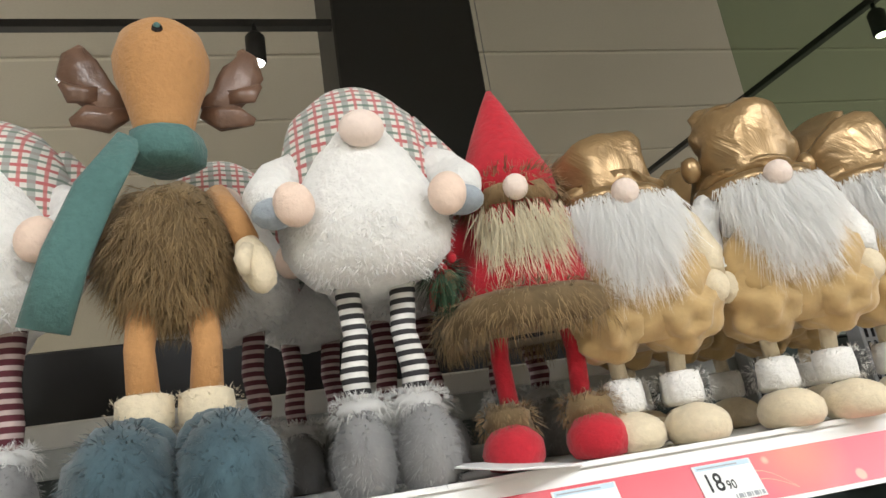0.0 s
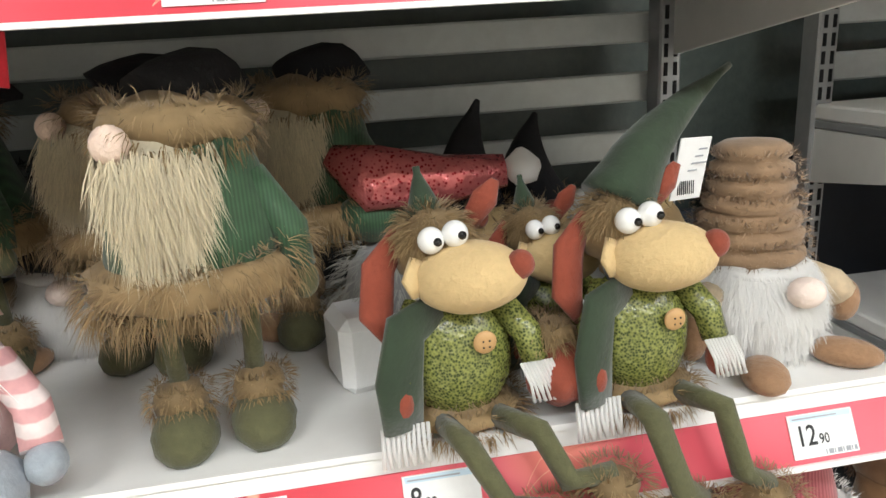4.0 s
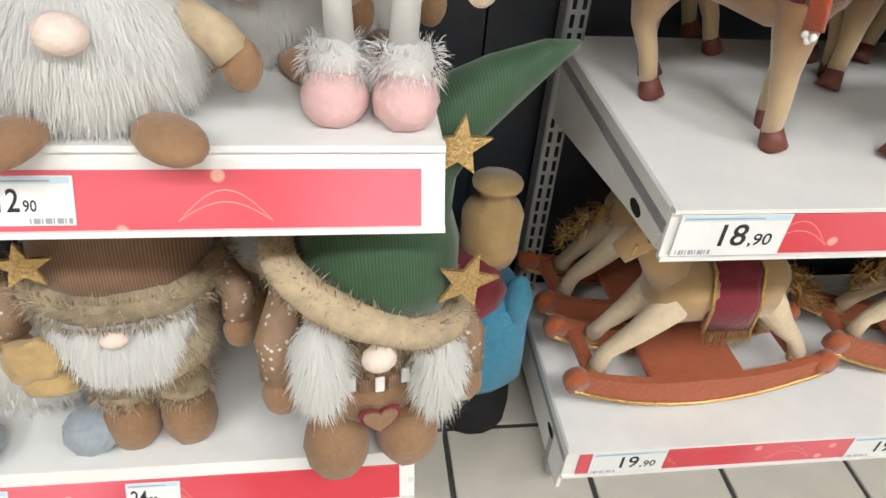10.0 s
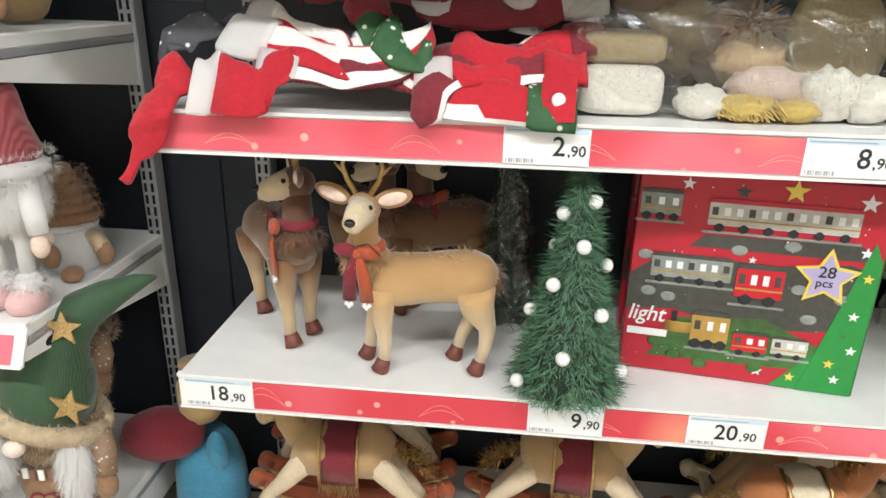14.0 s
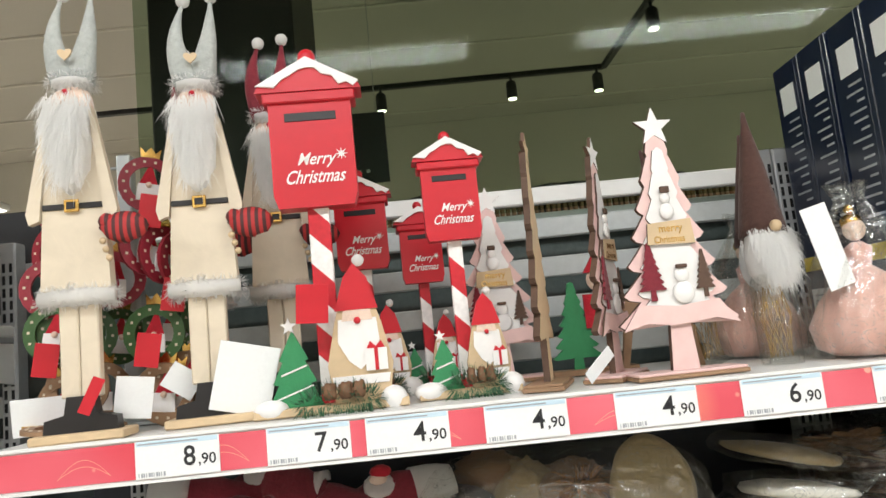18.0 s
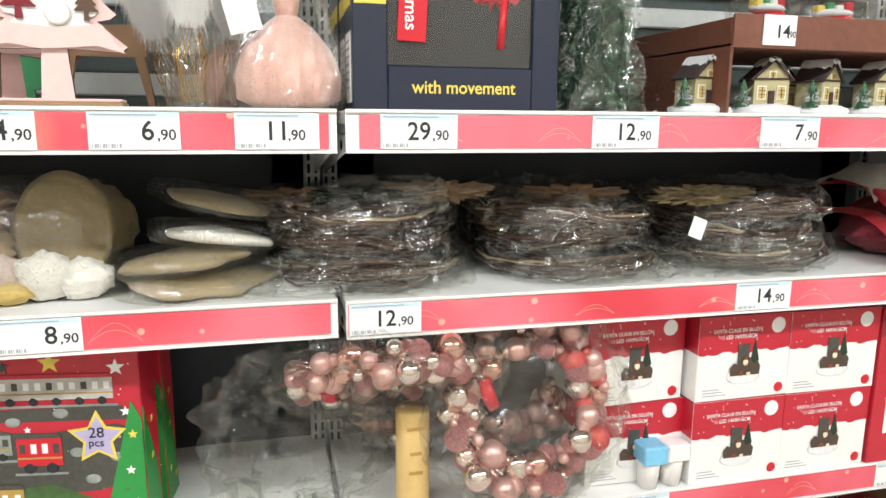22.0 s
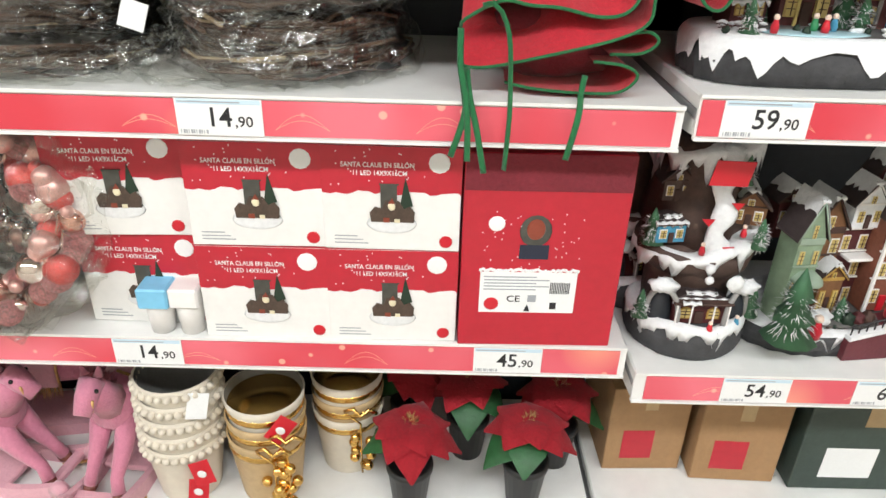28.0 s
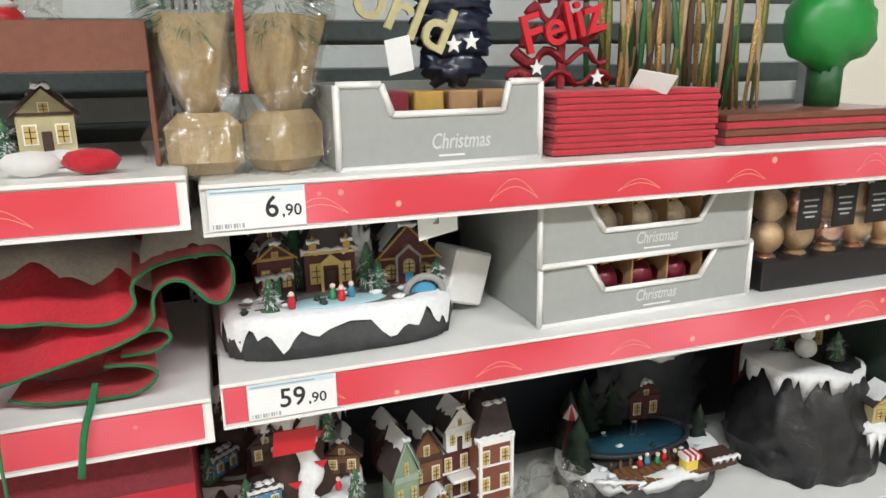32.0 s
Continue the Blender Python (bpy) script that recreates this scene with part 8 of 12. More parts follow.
def gift_car(at, turn=0):
    o = thing("model_car", "red model car loaded with presents in wrapping", "model car", "red gift cars", at=pose(at[0], at[1], at[2], 0, 0, turn))
    part("body", Geo().sphere((0, 0, 0.03), (0.065, 0.03, 0.026), REDP, 16, 10).sphere((0.01, 0, 0.05), (0.035, 0.026, 0.024), REDP, 14, 8), o)
    for sx in (-0.035, 0.035):
        for sy in (-0.026, 0.026):
            w = part("wheel", Geo().sphere((sx, sy, 0.014), (0.014, 0.006, 0.014), BLACKP, 12, 8), o)
    for k, m in enumerate((YELLOWP, GREENP, WHITEP, REDP)):
        part("present", Geo().box((-0.035 + k * 0.018, -0.012, 0.07), (-0.02 + k * 0.018, 0.01, 0.085 + 0.006 * (k % 2)), m, 0.002), o)
    part("snow", Geo().sphere((0, 0, 0.07), (0.04, 0.025, 0.01), SNOW, 12, 6), o)
    part("wrapping", Geo().sphere((0, 0, 0.06), (0.08, 0.045, 0.06), FILM, 26, 16, 0.35, 14).crumple(0.005), o, "clear wrapping film")
    return o


gc = gift_car((2.12, 0.17, C1 + 0.118), 10)
copy_thing(gc, pose(2.28, 0.19, C1 + 0.118, 0, 0, -12))
copy_thing(gc, pose(2.45, 0.18, C1 + 0.118, 0, 0, 14))

# ---- cloth and film goods on the second shelf ----
WHITEC = cloth("white_felt_stripe", (0.80, 0.77, 0.74), amount=0.08)
GREENPR = two_tone("green_snowflake_print", (0.75, 0.75, 0.70), (0.03, 0.10, 0.035), kind="DOTS", scale=60.0, sharp=0.2, width=0.05)
GREYPR = two_tone("grey_snowflake_print", (0.7, 0.7, 0.7), (0.06, 0.06, 0.07), kind="DOTS", scale=60.0, sharp=0.18, width=0.05)


DARKC = two_tone("black_white_tree_print", (0.75, 0.74, 0.72), (0.02, 0.018, 0.02), kind="NOISE", scale=16.0, sharp=0.4, width=0.02)


def on_heap(px, ps, lift):
    """The heap of cloth slopes up from the shelf's edge; what passes the edge or the end hangs down."""
    x, y, z = px, 0.045 + ps * 0.8, B2 + 0.004 + lift + min(ps, 0.2) * 0.62
    if ps < 0:
        y, z = 0.036 - lift * 0.5 + ps * 0.06, B2 + 0.006 + ps
    if px < 0.01:
        d = 0.01 - px
        x = 0.006 - d * 0.6 - lift * 0.3
        z -= d * 1.1
    return Vector((x, y, z))


def stocking(px, ps, ang, m, cuff=None, lift=0.0, size=1.0, bend=1, patch=None, label="red cloth stocking with white cuff in a heap", band=None, slim=1.0):
    """A flat cloth stocking laid on the heap, with its cuff and a sewn figure."""
    o = thing("christmas_stocking", label, "stocking", "heap of stockings", at=pose(0, 0, 0))
    a = math.radians(ang)
    cx, cy = px, ps
    rows = []
    nu, nv = 26, 9
    for i in range(nu + 1):
        u = i / nu
        if u > 0.58:
            a += bend * math.radians(78) / (nu * 0.42)
        cx += math.cos(a) * 0.27 * size / nu
        cy += math.sin(a) * 0.27 * size / nu
        w = slim * size * (0.058 if u < 0.22 else 0.05 - 0.01 * max(0.0, u - 0.6)) * (1.0 if u < 0.86 else math.sqrt(max(0.02, 1 - ((u - 0.86) / 0.14) ** 2)))
        row = []
        for j in range(nv):
            v = j / (nv - 1) * 2 - 1
            fold = slim * (0.009 * math.sin(px * 50 + u * 11 + v * 1.5) + 0.004 * math.sin(u * 23 + ps * 60 + v * 3))
            row.append((cx - math.sin(a) * v * w, cy + math.cos(a) * v * w, lift + fold + 0.012 * (1 - v * v)))
        rows.append(row)
    for nm, lo, hi, mt, up in (("leg", 5, nu, m, 0.0), ("cuff", 0, 6, cuff or WFUR, 0.004)):
        vs, fs = [], []
        for side in (0, 1):
            for i in range(lo, hi + 1):
                for q in rows[i]:
                    vs.append(tuple(on_heap(q[0], q[1], q[2] + up if side else q[2] * 0.4 + lift * 0.6 - 0.004)))
        n = hi - lo + 1
        for side in (0, 1):
            for i in range(n - 1):
                for j in range(nv - 1):
                    k = side * n * nv + i * nv + j
                    fs.append((k, k + 1, k + nv + 1, k + nv)[:: 1 if side else -1])
        rim = [j for j in range(nv)] + [i * nv + nv - 1 for i in range(1, n)] + [(n - 1) * nv + j for j in range(nv - 2, -1, -1)] + [i * nv for i in range(n - 2, 0, -1)]
        for k in range(len(rim)):
            c, d = rim[k], rim[(k + 1) % len(rim)]
            fs.append((c, d, d + n * nv, c + n * nv))
        if nm == "cuff":
            part(nm, Geo().add(vs, fs, mt), o, "white plush cuff" if cuff is None else "")
            continue
        lane = [k for k in range(len(fs)) if band and (n - 1) * (nv - 1) <= k < 2 * (n - 1) * (nv - 1) and band[0] <= k % (nv - 1) < band[1]]
        leg = Geo().add(vs, [f for k, f in enumerate(fs) if k not in lane], mt)
        if lane:
            leg.add(vs, [fs[k] for k in lane], WHITEC)
        part(nm, leg, o)
    if patch:
        q = rows[11][4]
        c = on_heap(q[0], q[1], q[2] + 0.006)
        rot = pose(0, 0, 0, 52, 0, 0).to_3x3()
        fg = part("sewn_figure", Geo().sphere(tuple(c), (0.026, 0.022, 0.007), WFUR, 14, 8, 0.15, rot=rot), o, "white felt figure sewn on")
        part("face", Geo().sphere(tuple(c + Vector((0, -0.006, 0.012))), (0.015, 0.011, 0.006), SKIN, 10, 6, rot=rot), fg)
        part("cap", Geo().sphere(tuple(c + Vector((0.004, -0.002, 0.022))), (0.018, 0.012, 0.007), patch, 10, 6, rot=rot), fg)
    return o


for px, ps, ang, m, cuff, lift, size, bend, patch, band, slim, lab in (
        (0.12, 0.21, 4, DKRED, None, 0.045, 1.1, -1, None, None, 0.85, "burgundy cloth stocking with jagged white cuff in the heap"),
        (0.40, 0.22, -6, DARKC, DKRED, 0.0, 1.1, -1, None, None, 0.85, "black and white printed stocking in the heap"),
        (0.15, 0.15, 192, GREYPR, GREYPR, 0.012, 0.6, 1, None, None, 0.85, "dark grey snowflake stocking in the heap"),
        (0.42, 0.19, 170, DKRED, None, 0.030, 0.9, 1, RED, None, 0.85, "burgundy stocking with a santa in the heap"),
        (0.62, 0.22, 196, DKRED, None, 0.020, 1.0, -1, RED, None, 0.85, "burgundy stocking with a snowman in the heap"),
        (0.24, 0.10, -12, DKRED, DARKC, 0.010, 1.1, 1, None, None, 0.85, "burgundy cloth stocking deep in the heap"),
        (0.115, 0.145, -22, RED, WFUR, 0.026, 0.8, -1, None, (2, 6), 0.5, "red stocking with a broad white stripe"),
        (0.09, 0.095, -15, RED, None, 0.034, 1.15, 1, None, (2, 6), 0.5, "red stocking with a broad white stripe and plush cuff"),
        (0.15, 0.045, -6, DKRED, WFUR, 0.026, 0.9, 1, None, (0, 2), 0.45, "burgundy stocking with white trim and plush cuff"),
        (0.075, 0.016, -4, RED, None, 0.036, 0.5, 1, None, None, 0.8, "red stocking with a white plush cuff over the shelf edge"),
        (0.05, 0.05, -110, RED, RED, 0.012, 0.52, -1, None, None, 0.9, "red stocking hanging over the shelf end"),
        (0.28, 0.155, -60, GREENPR, DKRED, 0.040, 0.6, 1, None, None, 0.9, "green snowflake stocking in the heap"),
        (0.62, 0.12, 200, RED, DKRED, 0.024, 0.8, -1, None, (0, 1), 0.6, "red stocking with pale piping in the heap"),
        (0.60, 0.065, 184, DKRED, RED, 0.020, 0.9, 1, None, (7, 8), 0.6, "burgundy stocking with pale piping in the heap"),
        (0.59, 0.012, 177, RED, GREENPR, 0.012, 1.0, -1, None, (7, 8), 0.5, "red stocking with pale piping along the shelf edge"),
        (0.36, 0.03, 8, RED, WFUR, 0.022, 0.8, 1, None, None, 0.5, "red stocking with white plush cuff in the heap")):
    stocking(px, ps, ang, m, cuff, lift, size, bend, patch, lab, band, slim)
z = B2 + 0.01
for x, y, zz, r in ((0.385, 0.085, z + 0.042, 40), (0.555, 0.04, z + 0.02, -12)):
    tg = thing("hanging_tag", "red card tag with a white seal on stockings", "tag", "red tags", at=pose(x, y, zz))
    part("card", Geo().box((-0.022, -0.0008, -0.03), (0.022, 0.0008, 0.03), RED, 0.0004, rot=pose(0, 0, 0, -30, r * 0.4, r).to_3x3()), tg)
    part("seal", Geo().sphere((0, -0.004, 0.0), (0.009, 0.002, 0.009), PAPER, 10, 6), tg, "white round seal")

FELTB = cloth("beige_felt", (0.34, 0.26, 0.14), amount=0.25)
WOOLW = cloth("white_fleece", (0.74, 0.71, 0.64), amount=0.15)
YELC = cloth("yellow_felt", (0.55, 0.40, 0.12))
BRNC = cloth("brown_felt", (0.25, 0.15, 0.08))
PINKW = cloth("pale_pink_fleece", (0.62, 0.48, 0.42), amount=0.12)
ORANF = cloth("orange_felt", (0.46, 0.20, 0.05))
TANF = cloth("tan_fleece", (0.46, 0.33, 0.19), amount=0.2)


def pillow(c, r, m, seg=40, rings=16, p=0.55):
    """A squarish bag of film lying flat: an ellipsoid with full corners, its underside pressed level."""
    g = Geo()
    vs, fs = [], []
    full = lambda v: math.copysign(abs(v) ** p, v)
    for i in range(rings + 1):
        th = math.pi * i / rings
        for j in range(seg):
            ph = 2 * math.pi * j / seg
            k = math.sin(th) ** 0.5
            vs.append((c[0] + r[0] * k * full(math.cos(ph)), c[1] + r[1] * k * full(math.sin(ph)), c[2] + r[2] * full(math.cos(th))))
    for i in range(rings):
        for j in range(seg):
            a, b = i * seg + j, i * seg + (j + 1) % seg
            fs.append((a, a + seg, b + seg, b) if 0 < i < rings - 1 else ((a, a + seg, b + seg) if i == 0 else (a, a + seg, b)))
    return g.add(vs, fs, m)


# one large flat bag of plush goods
pb = thing("bagged_plush", "white fleece, yellow yarn and felt hats in one flat clear bag", "packed plush", "bagged goods", at=pose(0.78, 0.1, B2))
for zz, hh, dy, m in ((0.034, 0.034, 0.0, WOOLW), (0.088, 0.022, 0.012, FELTB)):
    part("fleece_pad", pillow((-0.142, 0.055 + dy, zz), (0.06, 0.055, hh), m, 40, 14, 0.4), pb, "folded fleece")
for x, y, zz, r, m in ((0.02, 0.012, 0.018, (0.042, 0.022, 0.018), YELC), (0.085, 0.012, 0.015, (0.032, 0.02, 0.015), YELC), (-0.035, 0.02, 0.022, (0.035, 0.03, 0.022), WOOLW), (0.05, 0.035, 0.04, (0.05, 0.03, 0.03), PINKW), (0.13, 0.03, 0.035, (0.045, 0.03, 0.034), WOOLW), (0.18, 0.03, 0.03, (0.04, 0.03, 0.03), WOOLW)):
    part("soft_foot", Geo().sphere((x, y, zz), r, m, 22, 14, 0.3, 9), pb)
g = Geo()
for k in range(40):
    a = random.Random(k).uniform(-1, 1)
    g.tube([(0.02 + a * 0.04, -0.006 + 0.004 * (k % 3), 0.02 + 0.012 * math.sin(k * 1.7)), (0.03 + a * 0.045, -0.008, 0.006 + 0.004 * math.sin(k))], 0.0014, YELC, 5)
part("yarn_hair", g, pb, "yellow yarn hair")
part("hat_brim", Geo().lathe((0, 0, 0), [(0.004, 0.0), (0.04, 0.003), (0.068, 0.005), (0.07, 0.010), (0.06, 0.013), (0.004, 0.016)], FELTB, 40, 0.06, ry=1.3), pb, "round beige felt brim", at=pose(0.145, 0.085, 0.095, 76, 0, 8))
part("felt_flower", Geo().fur((0.035, 0.075, 0.11), (0.02, 0.012, 0.02), ORANF, 36, 0.03, seed=3, width=0.012), pb, "orange felt flower")
for x, y, zz, r, m in ((0.03, 0.14, 0.09, (0.075, 0.05, 0.06), BRNC), (-0.05, 0.15, 0.10, (0.06, 0.05, 0.055), FELTB), (-0.10, 0.17, 0.13, (0.06, 0.05, 0.04), BRNC), (0.03, 0.06, 0.075, (0.05, 0.03, 0.035), TANF), (0.17, 0.17, 0.09, (0.06, 0.05, 0.07), FELTB)):
    part("plush_body", Geo().sphere((x, y, zz), r, m, 24, 16, 0.3, 9), pb)
part("bag", pillow((0.005, 0.1, 0.088), (0.225, 0.118, 0.088), FILM, 46, 22).crumple(0.006, 5), pb, "clear creased plastic bag")

# beige felt pieces in creased bags, piled up
for k, (x, y, zz, rx, ry, t1, t2, nm) in enumerate(((1.115, 0.17, 0.0, 0.115, 0.10, 3, 2, 0), (1.10, 0.18, 0.030, 0.10, 0.095, -5, -3, 0), (1.145, 0.19, 0.062, 0.085, 0.085, 6, 8, 1), (1.15, 0.21, 0.115, 0.09, 0.085, 12, -4, 2))):
    fo = thing("bagged_felt_hat", "beige felt hat pressed flat in a creased clear bag", "felt hat", "bagged felt hats", at=pose(x, y, B2 + zz, t1, t2, 40 * k))
    part("felt", Geo().lathe((0, 0, 0.004), [(0.01, 0.0), (rx * 0.6, 0.001), (rx * 0.93, 0.004), (rx, 0.010), (rx * 0.95, 0.016), (rx * 0.5, 0.024), (0.01, 0.026)], (FELTB, FELTB, WOOLW, FELTB)[k], 40, 0.18, fold=3, depth=0.06, ry=ry / rx), fo)
    part("bag", pillow((0, 0, 0.019), (rx * 1.14, ry * 1.14, 0.021), FILM, 38, 12).crumple(0.006, k), fo, "clear creased plastic bag")

TWIG = mat("brown_wicker_twig", (0.062, 0.030, 0.017), 0.7, amount=0.5, vary=1.0)
TWIGP = mat("pale_wicker_twig", (0.36, 0.26, 0.15), 0.7, amount=0.4, vary=0.8)


def wreath(label, R=0.145, r=0.032, seed=1, tilt=0.0, loops=30):
    o = thing("twig_wreath", label, "wreath", "bagged twig wreaths", at=pose(0, 0, 0))
    rnd = random.Random(seed)
    g = Geo()
    for k in range(loops):
        a0, dr, dz = rnd.uniform(0, 6.28), rnd.uniform(-r, r), rnd.uniform(-r * 0.75, r * 0.75)
        span = rnd.uniform(2.0, 6.2)
        pts = []
        for i in range(15):
            a = a0 + span * i / 14
            rr = R + dr * math.cos(i * 0.9 + k) + rnd.uniform(-0.003, 0.003)
            pts.append((rr * math.cos(a), rr * math.sin(a), r * 0.8 + dz * math.sin(i * 0.7 + k) + rnd.uniform(-0.002, 0.002)))
        g.tube(pts, rnd.uniform(0.002, 0.004), TWIGP if k % 15 == 4 else TWIG, 5)
    tagged(part("twig_ring", g, o, "woven brown twigs"), kind="stuff")
    n, m = 84, 16
    vs, fs = [], []
    for i in range(n):
        a = 2 * math.pi * i / n
        for j in range(m):
            b = 2 * math.pi * j / m
            k = 1.25 + 0.5 * noise.noise(Vector((math.cos(a) * 4, math.sin(a) * 4, j * 1.1 + seed)))
            vs.append(((R + r * k * math.cos(b)) * math.cos(a), (R + r * k * math.cos(b)) * math.sin(a), max(0.0, r * 0.8 + r * 0.9 * k * math.sin(b))))
    for i in range(n):
        for j in range(m):
            fs.append((i * m + j, ((i + 1) % n) * m + j, ((i + 1) % n) * m + (j + 1) % m, i * m + (j + 1) % m))
    part("wrapping", Geo().add(vs, fs, FILM).crumple(0.008, seed), o, "clear crinkled wrapping film")
    return o


wa = wreath("brown twig wreath in clear wrapping, lying in a stack", seed=3)
wb = wreath("pale twig wreath in clear wrapping, lying in a stack", seed=9, R=0.135)
first = {}
for cx, cy, nn in ((1.385, 0.235, 3), (1.755, 0.235, 3), (2.125, 0.23, 3)):
    for k in range(nn):
        src = wa if (k + int(cx * 10)) % 2 else wb
        m4 = pose(cx + 0.008 * math.sin(k * 2 + cx), cy + 0.006 * k, C2 + 0.044 * k, 2.5 * math.sin(k * 3 + cx * 7), 2.5 * math.cos(k * 2 + cx * 5), 57 * k + cx * 90)
        if src.name in first:
            copy_thing(src, m4)
        else:
            src.matrix_basis = m4
            first[src.name] = 1
# loose film and trimmings on the wreath stacks
for cx, cy, zz, w, d, h, sd in ((1.36, 0.16, 0.0, 0.20, 0.12, 0.024, 3), (1.79, 0.16, 0.0, 0.17, 0.12, 0.024, 5), (2.06, 0.13, 0.0, 0.13, 0.09, 0.030, 7), (1.42, 0.16, 0.118, 0.10, 0.07, 0.028, 9)):
    thing("film_wrap", "crumpled clear film round the wreaths", "wrapping film", "wreath wrappings", at=pose(cx, cy, C2 + zz, 0, 0, 6 * math.sin(cx * 9)), geo=pillow((0, 0, h), (w, d, h), FILM, 52, 14).crumple(0.011, sd))
for cx, cy, zz, m, lab in ((1.39, 0.17, 0.142, PINED, "dark green leaf trimming on the wreath stack"), (1.50, 0.18, 0.148, TANP, "tan felt trimming on the wreath stack"), (1.75, 0.17, 0.138, BRNC, "brown felt trimming on the wreath stack"), (2.0, 0.15, 0.135, FELTB, "beige felt trimming on the wreath stack"), (1.28, 0.22, 0.135, BRNC, "brown felt trimming on the wreath stack")):
    thing("wreath_trimming", lab, "trimming", "wreath trimmings", at=pose(cx, cy, C2 + zz), geo=Geo().sphere((0, 0, 0), (0.085, 0.04, 0.014), m, 40, 18, 0.9, 18).crumple(0.004, int(cx * 100)))
thing("paper_tag", "small white paper tag on the wreath film", "tag", at=pose(1.955, 0.085, C2 + 0.085, 0, 20, 10), geo=Geo().box((-0.016, -0.001, -0.018), (0.016, 0.001, 0.018), PAPER, 0.0004))

# tree skirt
GTRIM = cloth("green_ribbon_trim", (0.01, 0.13, 0.04))
LINING = cloth("off_white_lining", (0.42, 0.39, 0.34))
sk = thing("tree_skirt", "folded red tree skirt with green piping and ties", "tree skirt", at=pose(2.49, 0.06, C2))


def smooth_line(pts, n):
    """A curve through the points, cut into n even spans."""
    pts = [Vector(p) for p in pts]
    fine = []
    for i in range(len(pts) - 1):
        a, b, c, d = pts[max(i - 1, 0)], pts[i], pts[i + 1], pts[min(i + 2, len(pts) - 1)]
        for k in range(8):
            t = k / 8
            fine.append(0.5 * (2 * b + (c - a) * t + (2 * a - 5 * b + 4 * c - d) * t * t + (3 * b - a - 3 * c + d) * t ** 3))
    fine.append(pts[-1])
    run = [0.0]
    for p, q in zip(fine, fine[1:]):
        run.append(run[-1] + (q - p).length)
    res, j = [], 0
    for k in range(n + 1):
        w = run[-1] * k / n
        while j < len(run) - 2 and run[j + 1] < w:
            j += 1
        res.append(fine[j].lerp(fine[j + 1], (w - run[j]) / max(1e-9, run[j + 1] - run[j])))
    return res


def felt_fold(edge, rise, depth, m, label, n=70):
    """A felt sheet that runs back from its piped front edge, rising as the fold below lifts it."""
    line = smooth_line(edge, n)
    vs, fs = [], []
    steps = ((0.0, 0.0), (0.12, 0.35), (0.25, 0.72), (0.42, 1.0), (0.65, 1.0), (1.0, 0.8))
    for dy, dz in steps:
        for i, p in enumerate(line):
            up = rise * max(0.0, min(1.0, (0.105 - p.x) / 0.03))
            vs.append((p.x - 0.03 * dy * p.x * 5, p.y + depth * dy, p.z + up * dz * (1 + 0.25 * math.sin(i * 0.35)) + 0.003 * dy * math.sin(i * 0.5)))
    w = n + 1
    for j in range(len(steps) - 1):
        for i in range(n):
            fs.append((j * w + i, j * w + i + 1, (j + 1) * w + i + 1, (j + 1) * w + i))
    f = part("fold", Geo().add(vs, fs, m), sk, label)
    part("piping", Geo().tube(line, 0.0023, GTRIM, 6), f, "dark green piping")


felt_fold([(-0.123, 0.004, 0.039), (-0.086, 0, 0.038), (-0.004, -0.008, 0.058), (0.075, -0.006, 0.079), (0.110, 0, 0.098), (0.115, 0.004, 0.128), (0.131, 0.004, 0.145), (0.154, 0.002, 0.144), (0.177, 0, 0.118), (0.197, 0, 0.116), (0.209, 0, 0.141), (0.206, 0, 0.167), (0.193, 0, 0.176), (0.154, 0.004, 0.174), (0.116, 0.008, 0.164), (0.093, 0.008, 0.145), (0.094, 0.004, 0.122), (0.076, 0, 0.106), (0.045, 0, 0.103), (0.0, 0, 0.112), (-0.037, 0, 0.114), (-0.073, 0.002, 0.118), (-0.116, 0.006, 0.095), (-0.121, 0.01, 0.085)], 0.046, 0.24, RED, "red felt fold", 130)
felt_fold([(-0.06, 0.03, 0.012), (-0.023, 0.012, 0.009), (0.04, 0.008, 0.006), (0.088, 0.008, 0.009), (0.109, 0.01, 0.029), (0.09, 0.01, 0.042), (0.05, 0.012, 0.046)], 0.0, 0.2, RED, "shaded red felt fold", 40)
felt_fold([(0.07, 0.015, 0.055), (0.11, 0.012, 0.058), (0.129, 0.012, 0.073), (0.115, 0.014, 0.084), (0.08, 0.018, 0.078)], 0.0, 0.2, RED, "red felt fold", 30)
for z0, pts in ((0.0, [(-0.12, 0.07, 0.135), (-0.06, 0.07, 0.166), (0.0, 0.07, 0.165), (0.06, 0.07, 0.152), (0.11, 0.06, 0.145)]), (0.0, [(0.10, 0.05, 0.16), (0.13, 0.05, 0.187), (0.17, 0.05, 0.196), (0.21, 0.06, 0.18)])):
    line = smooth_line(pts, 26)
    vs = [(p.x, p.y + dy, p.z + dz + 0.005 * math.sin(i * 0.9 + dy * 60)) for dy, dz in ((0, -0.02), (0.02, 0.004), (0.06, 0.018), (0.12, 0.016), (0.18, -0.01)) for i, p in enumerate(line)]
    part("lining", Geo().add(vs, [(j * 27 + i, j * 27 + i + 1, j * 27 + i + 28, j * 27 + i + 27) for j in range(4) for i in range(26)], LINING), sk, "pale lining fold")
# Filler that closes the hollow; its darker red paints in the shade between folds.
part("inner_fold", Geo().sphere((0.0, 0.13, 0.055), (0.11, 0.085, 0.055), DKRED, 22, 14, 0.25, 10, squash=-0.053), sk, "dark red filler for the shade between folds")
